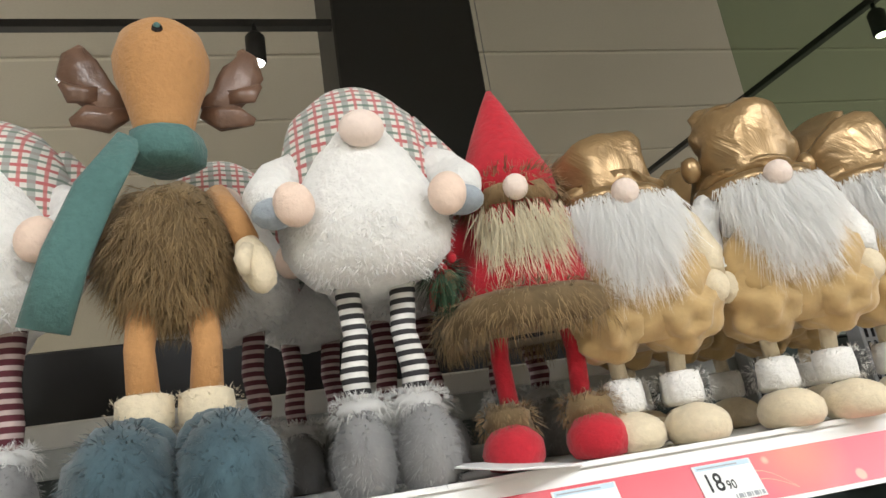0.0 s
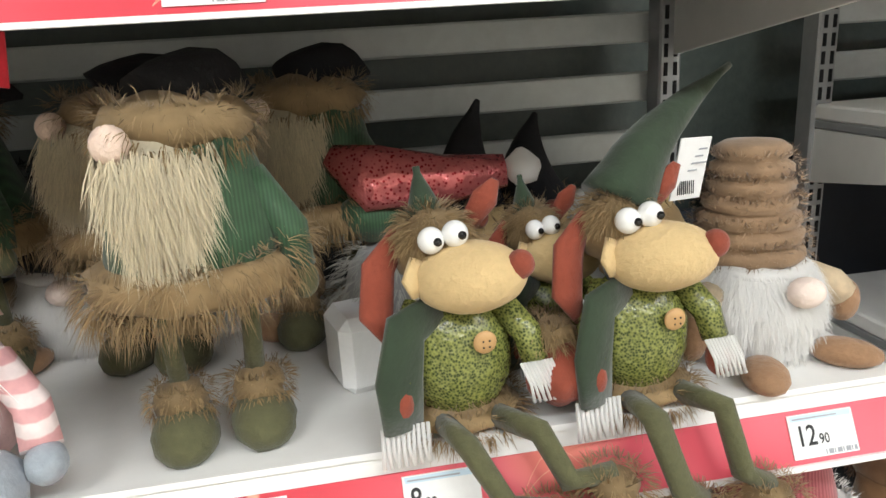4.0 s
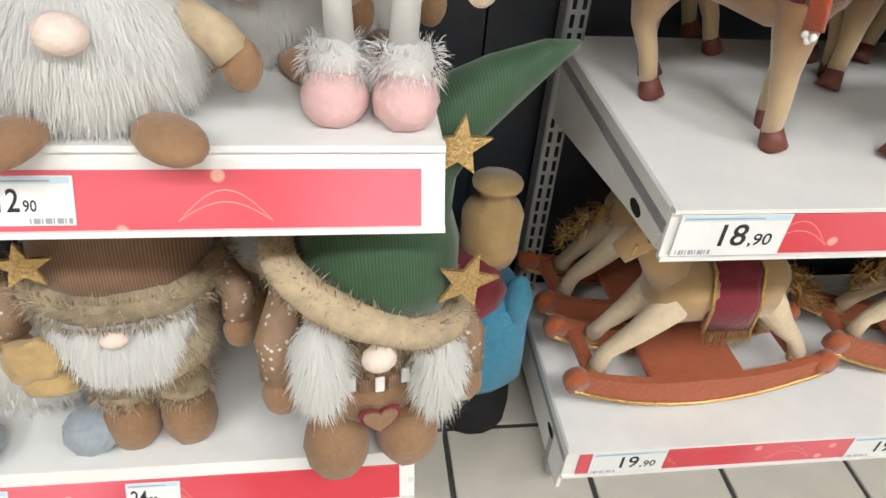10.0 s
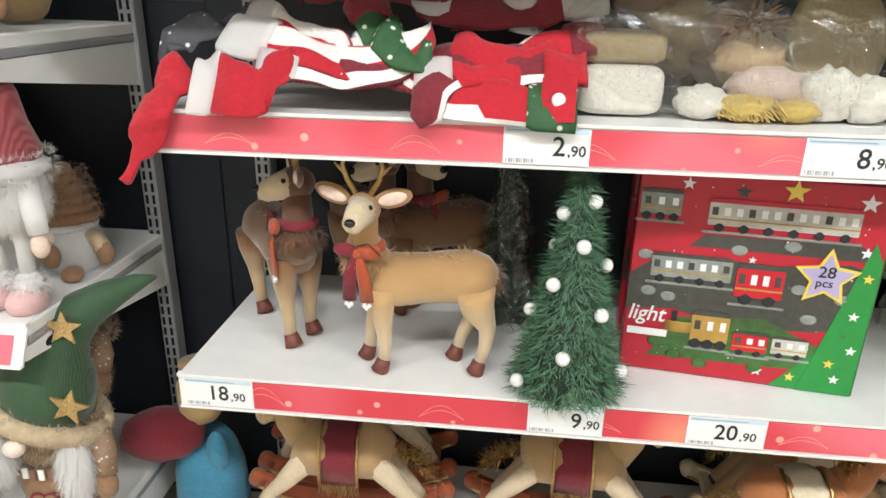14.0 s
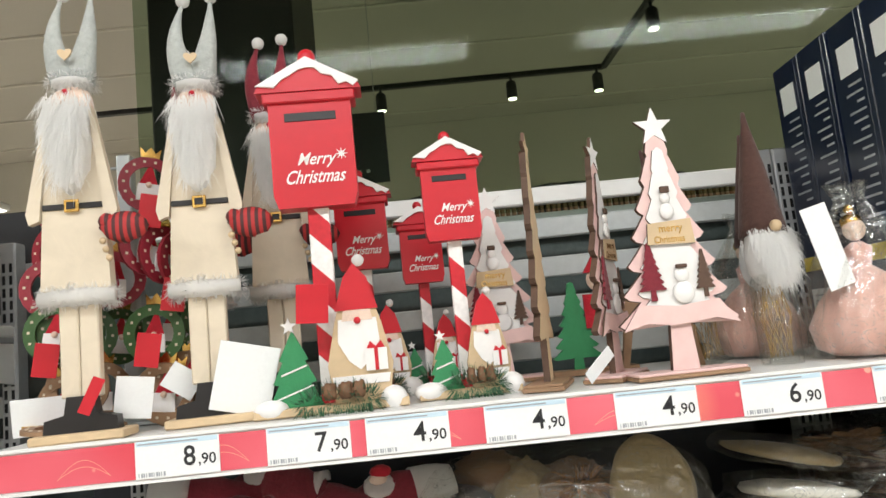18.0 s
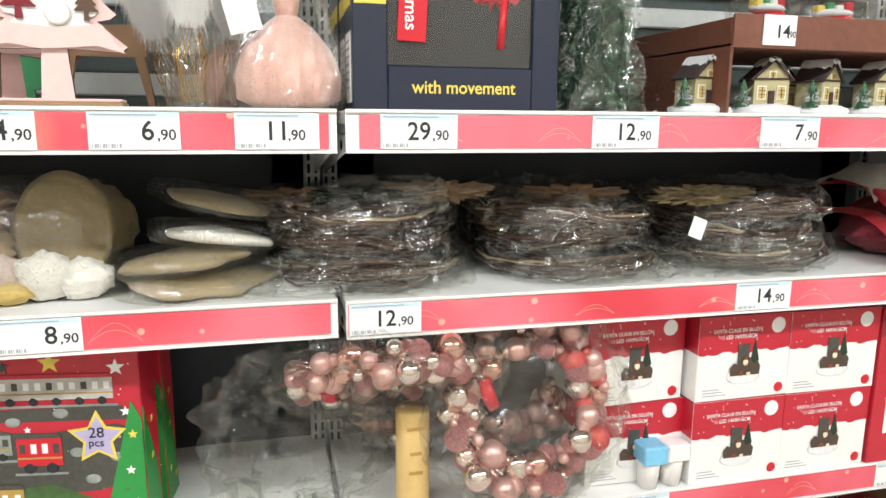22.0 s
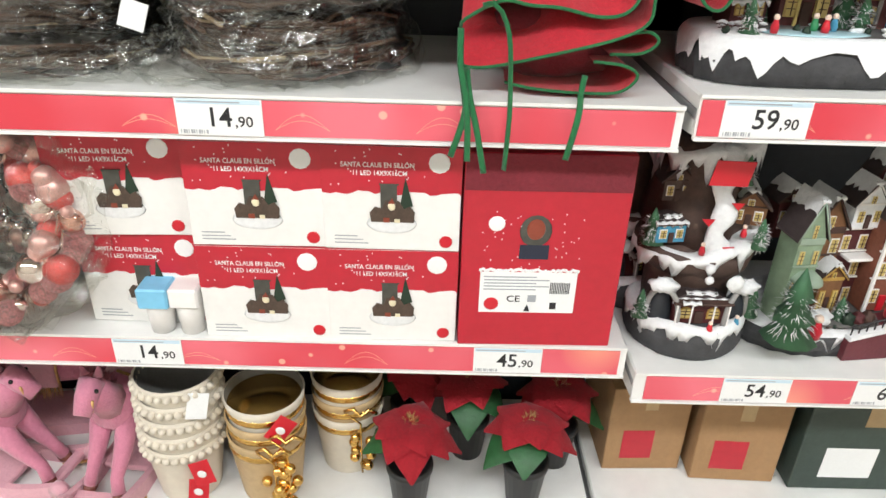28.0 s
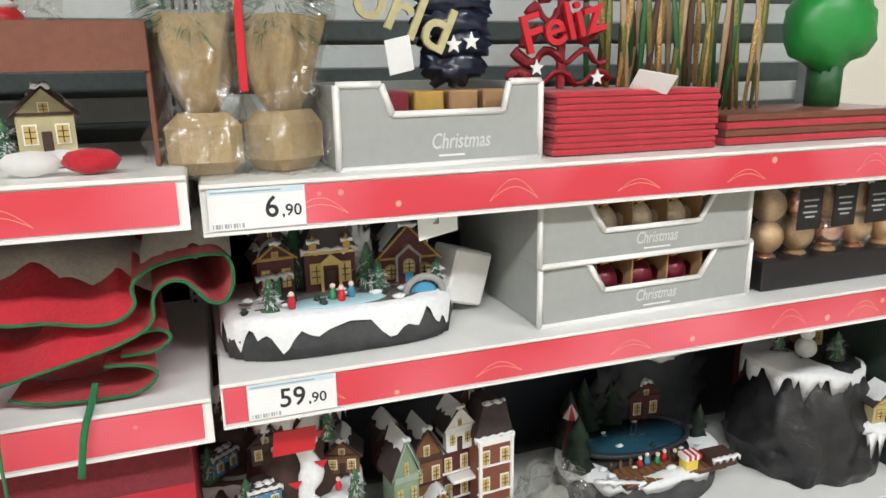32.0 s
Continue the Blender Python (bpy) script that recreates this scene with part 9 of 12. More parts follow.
for pts in ([(-0.121, 0.002, 0.085), (-0.120, -0.012, 0.04), (-0.112, -0.034, 0.002), (-0.118, -0.04, -0.03), (-0.130, -0.036, -0.07)],
            [(-0.120, 0.0, 0.04), (-0.114, -0.03, 0.006), (-0.110, -0.042, -0.02), (-0.108, -0.038, -0.075)],
            [(-0.112, -0.002, 0.038), (-0.108, -0.03, 0.008), (-0.098, -0.044, -0.03), (-0.086, -0.04, -0.09)],
            [(-0.095, 0.0, 0.112), (-0.078, -0.008, 0.114), (-0.062, -0.014, 0.08), (-0.058, -0.03, 0.02), (-0.058, -0.044, -0.02), (-0.060, -0.04, -0.085)],
            [(0.04, 0.004, 0.03), (0.035, -0.008, 0.012), (0.028, -0.042, -0.012), (0.018, -0.042, -0.068)]):
    part("tie", Geo().tube(smooth_line(pts, 16), 0.0042, GTRIM, 6, flatten=0.22), sk, "green ribbon tie")

# ---- reindeer shelf ----
DEERT = cloth("tan_flocking", (0.42, 0.27, 0.13), 0.8, amount=0.14, grain=30)
DEERB = cloth("brown_flocking", (0.21, 0.10, 0.05), 0.8, amount=0.2, grain=30)
DEERW = cloth("cream_flocking", (0.62, 0.50, 0.34), 0.6, amount=0.12)
HOOF = mat("brown_hoof_paint", (0.17, 0.05, 0.035), 0.5, amount=0.15)
RIBBON = cloth("rust_orange_ribbon", (0.42, 0.07, 0.02), 0.7)


def coat_mat(name, low, mid, high):
    """Flocked coat: pale legs and belly, darker along the back."""
    m = bpy.data.materials.new(name)
    m.use_nodes = True
    t = m.node_tree
    b = t.nodes["Principled BSDF"]
    co = t.nodes.new("ShaderNodeTexCoord")
    sx = t.nodes.new("ShaderNodeSeparateXYZ")
    t.links.new(co.outputs["Object"], sx.inputs[0])
    nz = node(t, "ShaderNodeTexNoise", Scale=22.0, Detail=4.0)
    t.links.new(co.outputs["Object"], nz.inputs["Vector"])
    ad = node(t, "ShaderNodeMath")
    ad.operation = "MULTIPLY_ADD"
    ad.inputs[1].default_value = 0.05
    t.links.new(nz.outputs["Fac"], ad.inputs[0])
    t.links.new(sx.outputs["Z"], ad.inputs[2])
    mr = t.nodes.new("ShaderNodeMapRange")
    mr.inputs["From Min"].default_value, mr.inputs["From Max"].default_value = 0.05, 0.23
    t.links.new(ad.outputs[0], mr.inputs["Value"])
    cr = t.nodes.new("ShaderNodeValToRGB")
    cr.color_ramp.elements[0].position, cr.color_ramp.elements[0].color = 0.18, (*low, 1)
    cr.color_ramp.elements[1].position, cr.color_ramp.elements[1].color = 1.0, (*high, 1)
    e = cr.color_ramp.elements.new(0.6)
    e.color = (*mid, 1)
    t.links.new(mr.outputs["Result"], cr.inputs["Fac"])
    t.links.new(cr.outputs["Color"], b.inputs["Base Color"])
    b.inputs["Roughness"].default_value = 0.85
    b.inputs["Sheen Weight"].default_value = 0.5
    bp = node(t, "ShaderNodeBump", Strength=0.3, Distance=0.002)
    n2 = node(t, "ShaderNodeTexNoise", Scale=220.0, Detail=2.0)
    t.links.new(co.outputs["Object"], n2.inputs["Vector"])
    t.links.new(n2.outputs["Fac"], bp.inputs["Height"])
    t.links.new(bp.outputs["Normal"], b.inputs["Normal"])
    return m


COATT = coat_mat("tan_deer_coat", (0.60, 0.47, 0.30), (0.50, 0.31, 0.13), (0.34, 0.18, 0.07))
COATB = coat_mat("brown_deer_coat", (0.50, 0.36, 0.21), (0.26, 0.135, 0.06), (0.12, 0.05, 0.025))


def figure_deer(g, coat, head=(-0.35, -1.0), hy=0.0, ribbon=True):
    deep = coat is COATB
    g.tube([(-0.088, 0, 0.168), (-0.066, 0, 0.152), (-0.035, 0, 0.146), (0.01, 0, 0.150), (0.05, 0, 0.153), (0.08, 0, 0.152), (0.097, 0, 0.149), (0.107, 0, 0.145), (0.1125, 0, 0.142), (0.1145, 0, 0.14)], [0.02, 0.039, 0.042, 0.039, 0.041, 0.042, 0.036, 0.026, 0.014, 0.003], coat, 20, 0.02)
    for x, y, k in ((-0.056, -0.022, 0.0), (-0.066, 0.022, -0.016), (0.083, -0.024, 0.010), (0.074, 0.024, -0.014)):
        back = x > 0
        pts = [(x, y, 0.142), (x + (0.004 if back else -0.003), y, 0.112), (x + (0.016 if back else 0.0) + k * 0.5, y, 0.075), (x + (0.008 if back else 0.002) + k, y, 0.045), (x + k, y, 0.015)]
        g.tube(pts, [0.031 if back else 0.025, 0.026 if back else 0.02, 0.0135, 0.0105, 0.0095], coat, 12)
        g.tube([(x + k, y, 0.02), (x + k - 0.003, y - 0.002, 0.010), (x + k - 0.007, y - 0.003, 0.0)], [0.0105, 0.0125, 0.0145], HOOF, 10)
    d = Vector((head[0], head[1], 0)).normalized()
    side = Vector((-d.y, d.x, 0))
    up = Vector((0, 0, 1))
    g.tube([(-0.062, 0, 0.155), (-0.08, 0, 0.185), (-0.086, hy * 0.5, 0.215), (-0.084, hy, 0.25)], [0.037, 0.029, 0.023, 0.021], coat, 14)
    hc = Vector((-0.084, hy, 0.262))
    rot = Matrix((side, d, up)).transposed()
    g.sphere(tuple(hc), (0.025, 0.029, 0.025), coat, 16, 12, rot=rot)
    g.tube([tuple(hc + d * 0.008), tuple(hc + d * 0.03 - up * 0.006), tuple(hc + d * 0.046 - up * 0.010), tuple(hc + d * 0.055 - up * 0.011)], [0.0235, 0.019, 0.0155, 0.009], DEERW, 14)
    g.sphere(tuple(hc + d * 0.055 - up * 0.005), (0.0085, 0.0065, 0.0062), EYEB, 10, 8, rot=rot)
    for s in (-1, 1):
        g.sphere(tuple(hc + d * 0.0185 + side * s * 0.0165 + up * 0.008), 0.0043, EYEB, 10, 8)
        er = rot @ pose(0, 0, 0, 0, -s * 18, 0).to_3x3()
        e = hc + side * s * 0.046 + up * 0.020
        g.sphere(tuple(e), (0.030, 0.006, 0.0145), coat, 16, 10, rot=er)
        g.sphere(tuple(e + d * 0.0045), (0.0235, 0.003, 0.0095), SKIN, 14, 8, rot=er)
        a = hc + side * s * 0.011 + up * 0.022
        g.tube([tuple(a), tuple(a + side * s * 0.014 + up * 0.022), tuple(a + side * s * 0.020 + up * 0.042), tuple(a + side * s * 0.012 + up * 0.06)], [0.0045, 0.004, 0.0032, 0.0018], GLITTER, 8)
        g.tube([tuple(a + side * s * 0.017 + up * 0.03), tuple(a + side * s * 0.032 + up * 0.044)], [0.0032, 0.0015], GLITTER, 8)
    g.sphere((0.112, 0, 0.15), (0.010, 0.012, 0.024), DEERB, 10, 8, 0.2)
    g.fur((0.112, 0, 0.15), (0.010, 0.012, 0.022), DEERB, 60, 0.014, seed=5)
    g.fur((0.03, 0, 0.185), (0.06, 0.022, 0.010), GLITTER, 26, 0.004, 0.2, 1, seed=3, width=0.004, droop=0.0)
    g.ringfur((-0.08, 0, 0.178), 0.03, DEERB if deep else coat, 300, 0.018, 0.010, 0.6, 4)
    if ribbon:
        m2 = DKRED if deep else RIBBON
        g.lathe((-0.083, 0, 0.194), [(0.026, 0), (0.031, 0.004), (0.030, 0.013), (0.024, 0.016)], m2, 16, 0.1)
        f = Vector((-0.083, 0, 0.2)) + d * 0.036
        g.sphere(tuple(f), (0.008, 0.008, 0.008), RIBBON, 10, 8)
        for s in (-1, 1):
            g.sphere(tuple(f + side * s * 0.019 + up * 0.004), (0.018, 0.008, 0.011), RIBBON if s > 0 else DKRED, 12, 8, 0.3, rot=rot)
            g.tube([tuple(f), tuple(f + side * s * 0.010 + d * 0.006 - up * 0.03), tuple(f + side * s * 0.014 + d * 0.002 - up * 0.075)], [0.006, 0.010, 0.0105], DKRED if s < 0 else RIBBON, 8, flatten=0.3)
            for k in range(3):
                g.sphere(tuple(f + side * (s * 0.014 + 0.004 * (k - 1)) + d * 0.004 - up * (0.08 + 0.004 * (k % 2))), 0.0038, EYEW, 8, 6)
        g.tube([tuple(f + up * 0.012), tuple(f + d * 0.008 + side * 0.02 + up * 0.02), tuple(f + d * 0.012 + side * 0.04 + up * 0.005)], 0.0009, EYEB, 4)


BD = lambda c, hd, hy=0.0, k=1.0: (lambda g: (figure_deer(g, c, hd, hy), g.moved(Matrix.Scale(k, 4))))
doll("reindeer_figure", "tan flocked reindeer figure with rust ribbon", (0.372, 0.125, B3), BD(COATT, (-0.25, -1.0), -0.012), "reindeer figure", "reindeer figures", turn=6)
doll("reindeer_figure", "brown flocked reindeer figure with rust ribbon", (0.115, 0.24, B3), BD(COATB, (0.22, 0.96), 0.0, 1.06), "reindeer figure", "reindeer figures", turn=127)
doll("reindeer_figure", "brown flocked reindeer figure at the shelf back", (0.26, 0.40, B3), BD(COATB, (-1.0, 0.1), 0.0, 1.05), "reindeer figure", "reindeer figures", turn=150)
doll("reindeer_figure", "brown flocked reindeer figure in the shade", (0.36, 0.35, B3), BD(COATB, (-1.0, -0.3), 0.0, 1.05), "reindeer figure", "reindeer figures", turn=20)
cone_tree((0.60, 0.085, B3), 0.078, 0.335, PINEL, 4200, 15, False, 16, "small green tree with white balls", ln=0.024)
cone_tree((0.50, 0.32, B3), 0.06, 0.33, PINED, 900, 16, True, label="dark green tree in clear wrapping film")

GREENB = mat("bright_green_print", (0.02, 0.26, 0.05), 0.35, amount=0.1, bump=0.02)
REDB = mat("red_printed_card", (0.48, 0.016, 0.034), 0.32, amount=0.1, bump=0.02)
STEELP = mat("grey_train_print", (0.25, 0.27, 0.25), 0.4, amount=0.4, grain=80, bump=0.05)
DKPR = mat("dark_picture_print", (0.06, 0.06, 0.05), 0.4, amount=0.4, grain=90, bump=0.02)
OCHRE = mat("ochre_print", (0.45, 0.27, 0.06), 0.4, amount=0.2)


LILAC = mat("lilac_print", (0.45, 0.40, 0.62), 0.4, amount=0.1, bump=0.0)
GREENM = mat("meadow_print", (0.05, 0.13, 0.03), 0.4, amount=0.5, grain=70, bump=0.02)
PALEPR = mat("pale_wagon_print", (0.52, 0.50, 0.46), 0.4, amount=0.3, grain=70, bump=0.02)


def train_box(at, turn, W=0.34, H=0.325):
    o = thing("train_set_box", "red train set carton with stars and a green corner", "box", "train set cartons", at=pose(at[0], at[1], at[2], 0, 0, turn))
    part("carton", Geo().box((0, 0, 0), (W, 0.07, H), REDB, 0.0015), o)
    y = -0.0008
    part("green_corner", Geo().prism([(W * 0.66, 0.001), (W - 0.001, 0.001), (W - 0.001, H * 0.5), (W * 0.93, H * 0.33)], 0.0012, GREENB, (0, y, 0)), o, "green printed corner")
    def wagon(x, z, w, h, m, wheels=3, roof=None, cab=False):
        """A printed wagon or engine: body, roof, windows, wheels and track."""
        c = part("train_print", Geo().box((x, y - 0.0016, z + h * 0.22), (x + w, y - 0.0002, z + h), m, 0.0004), o, "printed train wagon")
        part("roof_print", Geo().prism([(-0.003, 0), (w + 0.003, 0), (w - 0.004, h * 0.14), (0.004, h * 0.14)], 0.0012, roof or DKPR, (x, y - 0.0016, z + h)), c)
        n = max(2, int(w / 0.016))
        for k in range(n):
            u = x + w * (k + 0.5) / n
            part("window_print", Geo().box((u - 0.0042, y - 0.0022, z + h * 0.58), (u + 0.0042, y - 0.0015, z + h * 0.85), PAPER if k % 3 else DKPR, 0.0002), c)
        part("band_print", Geo().box((x, y - 0.0021, z + h * 0.42), (x + w, y - 0.0015, z + h * 0.47), OCHRE, 0.0002), c)
        for k in range(wheels):
            u = x + w * (k + 0.5) / wheels
            part("wheel_print", Geo().sphere((u, y - 0.0012, z + h * 0.16), (h * 0.16, 0.0009, h * 0.16), INK, 12, 6), c)
        part("track_print", Geo().box((x - 0.006, y - 0.0012, z - 0.003), (x + w + 0.006, y - 0.0002, z + 0.001), STEELP, 0.0002), c)
        if cab:
            part("boiler_print", Geo().tube([(x - w * 0.7, y - 0.0002, z + h * 0.5), (x, y - 0.0002, z + h * 0.5)], h * 0.26, m, 10, flatten=0.05), c)
            part("chimney_print", Geo().box((x - w * 0.55, y - 0.0016, z + h * 0.7), (x - w * 0.4, y - 0.0004, z + h * 1.05), INK, 0.0003), c)

    part("picture", Geo().prism([(0.0, H * 0.5), (0.05, H * 0.62), (0.2, H * 0.6), (0.3, H * 0.64), (W, H * 0.6), (W, H * 0.36), (0.27, H * 0.3), (0.14, H * 0.28), (0.07, H * 0.34), (0.0, H * 0.32)], 0.0008, DKPR, (0, y + 0.0002, 0)), o, "printed dark winter picture")
    part("picture", Geo().prism([(0.08, H * 0.66), (0.33, H * 0.66), (0.31, H * 0.73), (0.1, H * 0.72)], 0.0008, DKPR, (0, y + 0.0002, 0)), o, "printed dark track bed")
    part("picture", Geo().prism([(0.04, H * 0.08), (0.26, H * 0.1), (0.3, H * 0.2), (0.2, H * 0.34), (0.08, H * 0.3)], 0.0008, GREENM, (0, y + 0.0002, 0)), o, "printed green meadow")
    wagon(0.004, H * 0.77, 0.058, 0.042, STEELP)
    wagon(0.1, H * 0.74, 0.2, 0.044, PALEPR, 6, REDB)
    wagon(0.03, H * 0.47, 0.115, 0.042, STEELP, 4)
    wagon(0.152, H * 0.4, 0.066, 0.058, REDP, 2, DKPR)
    wagon(0.1, H * 0.15, 0.055, 0.056, OCHRE, 3, DKPR, True)
    wagon(0.162, H * 0.14, 0.05, 0.036, REDP, 2)
    wagon(0.218, H * 0.15, 0.05, 0.032, PALEPR, 2)
    for x, z in ((0.03, 0.42), (0.06, 0.40), (0.24, 0.5), (0.3, 0.47), (0.05, 0.16), (0.08, 0.1), (0.12, 0.07), (0.2, 0.08), (0.02, 0.6), (0.26, 0.36), (0.31, 0.3), (0.15, 0.66), (0.22, 0.7)):
        part("bush_print", Geo().sphere((x, y, H * z), (0.012, 0.0009, 0.008), GREENM if z < 0.35 else STEELP, 10, 6), o)
    rnd = random.Random(4)
    g = Geo()
    for k in range(60):
        u, v, r = rnd.uniform(0.004, W - 0.006), rnd.uniform(0.01, H - 0.01), rnd.uniform(0.0008, 0.002)
        g.box((u, y - 0.0005, v), (u + r, y + 0.0004, v + r), PAPER, 0.0001)
    tagged(part("snow_print", g, o, "small white printed snow dots"), kind="stuff")
    g = Geo()
    write(g, "light", 0.036, PAPER, (0.004, y - 0.003, H * 0.27), 0.9, lean=0.2)
    part("lettering", g, o, "white printed word")
    part("badge", Geo().prism(star_shape(0.046, 0.5, 5), 0.0012, YELLOWP, (W * 0.8, y - 0.0012, H * 0.57)), o, "yellow star badge")
    part("badge", Geo().prism(star_shape(0.037, 0.5, 5), 0.0012, LILAC, (W * 0.8, y - 0.002, H * 0.57)), o)
    g = Geo()
    write(g, "28", 0.024, INK, (W * 0.8 - 0.013, y - 0.0026, H * 0.575), 1.0)
    write(g, "pcs", 0.018, INK, (W * 0.8 - 0.014, y - 0.0026, H * 0.53), 1.0)
    part("lettering", g, o, "black figures on the star")
    for x, zz, r, m in ((W * 0.42, H * 0.93, 0.012, DKPR), (W * 0.62, H * 0.95, 0.018, YELLOWP), (W * 0.2, H * 0.95, 0.010, PAPER), (W * 0.9, H * 0.92, 0.014, PAPER), (W * 0.86, H * 0.1, 0.010, YELLOWP), (W * 0.6, H * 0.07, 0.009, PAPER), (W * 0.74, H * 0.06, 0.008, YELLOWP), (W * 0.95, H * 0.14, 0.008, PAPER), (W * 0.93, H * 0.7, 0.009, PAPER), (W * 0.5, H * 0.62, 0.006, PAPER)):
        part("star_print", Geo().prism(star_shape(r), 0.0010, m, (x, y - 0.0006, zz)), o)
    for x, zz, w in ((0.006, H * 0.19, 0.06),):
        part("wording", Geo().box((x, y - 0.003, zz), (x + w, y - 0.002, zz + 0.012), PAPER, 0.0004), o, "white unreadable wording")
    return o


tbx = train_box((0.69, 0.165, B3), -8)
part("tree_print", Geo().prism([(0.262, 0.0), (0.3385, 0.0), (0.3385, 0.215), (0.325, 0.245)], 0.001, GREENB, (0, -0.0016, 0)), tbx, "green printed tree")
part("side_print", Geo().prism([(0.001, 0.0), (0.069, 0.0), (0.05, 0.12), (0.001, 0.235)], 0.001, GREENB, (0.3405, 0, 0), "yz"), tbx, "green printed side")
for x, zz, m in ((0.325, 0.19, YELLOWP), (0.318, 0.13, PAPER), (0.30, 0.05, YELLOWP), (0.325, 0.075, PAPER), (0.312, 0.025, PAPER)):
    part("star_print", Geo().prism(star_shape(0.008), 0.001, m, (x, -0.0028, zz)), tbx)
for y, zz in ((0.03, 0.14), (0.02, 0.06), (0.05, 0.035), (0.035, 0.20)):
    part("star_print", Geo().prism(star_shape(0.006), 0.001, YELLOWP, (0.3417, y, zz), "yz"), tbx)
copy_thing(tbx, pose(0.70, 0.27, B3, 0, 0, -6))

# ---- bauble wreaths ----
ROSEG = mat("rose_gold_ball", (0.78, 0.46, 0.38), 0.13, metal=0.9, amount=0.12, bump=0.03)
ROSEM = mat("matt_rose_ball", (0.70, 0.42, 0.38), 0.3, metal=0.6, amount=0.1, grain=200, bump=0.1)
ROSEGL = mat("glittered_pink_ball", (0.68, 0.30, 0.30), 0.4, metal=0.5, amount=0.6, grain=400, bump=0.9)
SILV = mat("silver_pink_ball", (0.86, 0.74, 0.70), 0.07, metal=1.0, amount=0.08, bump=0.02)
REDGL = mat("red_coral_ball", (0.62, 0.10, 0.09), 0.32, metal=0.4, amount=0.3, grain=200)
BALLS = [(m, Geo().sphere((0, 0, 0), 1.0, m, 16, 10).mesh("bauble")) for m in (ROSEG, ROSEM, ROSEGL, SILV)]
BALLR = [(m, Geo().sphere((0, 0, 0), 1.0, m, 16, 10).mesh("bauble")) for m in (REDGL, ROSEGL, ROSEM)]
TINSEL = mat("rose_tinsel", (0.75, 0.5, 0.42), 0.25, metal=0.9, amount=0.3)


BAGF = film_mat("thin_clear_bag", 0.035, 0.3)


def bauble_wreath(at, R, n, rx, rz, red_side, label):
    o = thing("bauble_wreath", label, "wreath", "bauble wreaths", at=pose(at[0], at[1], at[2], rx, 0, rz))
    rnd = random.Random(n)
    for k in range(n):
        a = 2 * math.pi * k / n * 2
        ring = R + (0.018 if k < n / 2 else -0.016) + rnd.uniform(-0.006, 0.006)
        s = rnd.choice((0.010, 0.014, 0.018, 0.021, 0.024))
        x, zz = ring * math.cos(a), ring * math.sin(a)
        pool = BALLR if red_side and x > R * 0.45 and rnd.random() < 0.8 else BALLS
        b = new("bauble", rnd.choice(pool)[1])
        b.parent = o
        b.matrix_basis = Matrix.Translation((x, rnd.uniform(-0.03, 0.012), zz)) @ Matrix.Scale(s, 4)
    g = Geo()
    roots, dirs = [], []
    for k in range(900):
        a = rnd.uniform(0, 6.28)
        roots.append((R * math.cos(a), 0, R * math.sin(a)))
        dirs.append((rnd.uniform(-1, 1) + 0.6 * math.cos(a), rnd.uniform(-1.2, 0.4), rnd.uniform(-1, 1) + 0.6 * math.sin(a)))
    g.strands(roots, dirs, 0.058, TINSEL, 0.0034, 0.05, 0.2, n)
    tagged(part("tinsel", g, o, "fine rose tinsel"), kind="stuff")
    part("ribbon", Geo().tube([(-R * 0.75, -0.04, R * 0.5), (-R * 0.72, -0.05, R * 0.3), (-R * 0.62, -0.045, R * 0.1)], [0.010, 0.012, 0.010], REDP, 8, 0.1, flatten=0.3), o, "red ribbon")
    part("bag", Geo().sphere((0, -0.01, 0), (R + 0.07, 0.07, R + 0.055), BAGF, 44, 26, 0.2, 18).crumple(0.008, n), o, "clear crinkled plastic bag")
    return o


bauble_wreath((1.405, 0.14, 0.845), 0.13, 96, 62, 0, False, "rose gold bauble wreath in a clear bag, lying forward")
bauble_wreath((1.655, 0.105, C3 + 0.19), 0.125, 96, -8, 4, True, "rose and coral bauble wreath standing in a clear bag")
bauble_wreath((1.5, 0.33, C3 + 0.19), 0.125, 60, -6, 0, False, "rose gold bauble wreath at the shelf back")
bauble_wreath((1.67, 0.27, C3 + 0.195), 0.12, 90, -6, 0, False, "rose gold bauble wreath behind the standing one")
lb = thing("film_bag", "large crumpled clear bag hanging below the bauble wreath", "bag", at=pose(1.27, 0.2, C3))
part("bag", Geo().sphere((0, 0, 0.14), (0.17, 0.10, 0.15), BAGF, 56, 34, 0.3, 12, squash=-0.138).crumple(0.012, 4), lb, "clear crinkled film")
g = Geo().lathe((0, 0, 0), [(0.028, 0), (0.0295, 0.004), (0.0295, 0.19), (0.027, 0.196)], mat("yellow_plastic_bottle", (0.72, 0.50, 0.20), 0.35, amount=0.12, bump=0.03), 18)
bo = thing("yellow_bottle", "upright yellow plastic bottle on the shelf board", "bottle", at=pose(1.455, 0.125, C3))
part("bottle_body", g, bo)
for zz, w in ((0.165, 0.03), (0.12, 0.02), (0.085, 0.024)):
    part("print_bar", Geo().box((-w / 2, -0.0305, zz), (w / 2, -0.0292, zz + 0.006), OCHRE, 0.0004), bo)
CUPB = mat("blue_printed_foil", (0.20, 0.52, 0.75), 0.4, amount=0.1, bump=0.03)
cp = thing("yogurt_pack", "pair of white yogurt cups with a blue sleeve", "yogurt pack", at=pose(1.93, 0.125, C3))
for s in (-1, 1):
    part("cup", Geo().lathe((s * 0.024, -0.012, 0), [(0.018, 0), (0.022, 0.045), (0.0225, 0.062)], WHITEP, 14), cp)
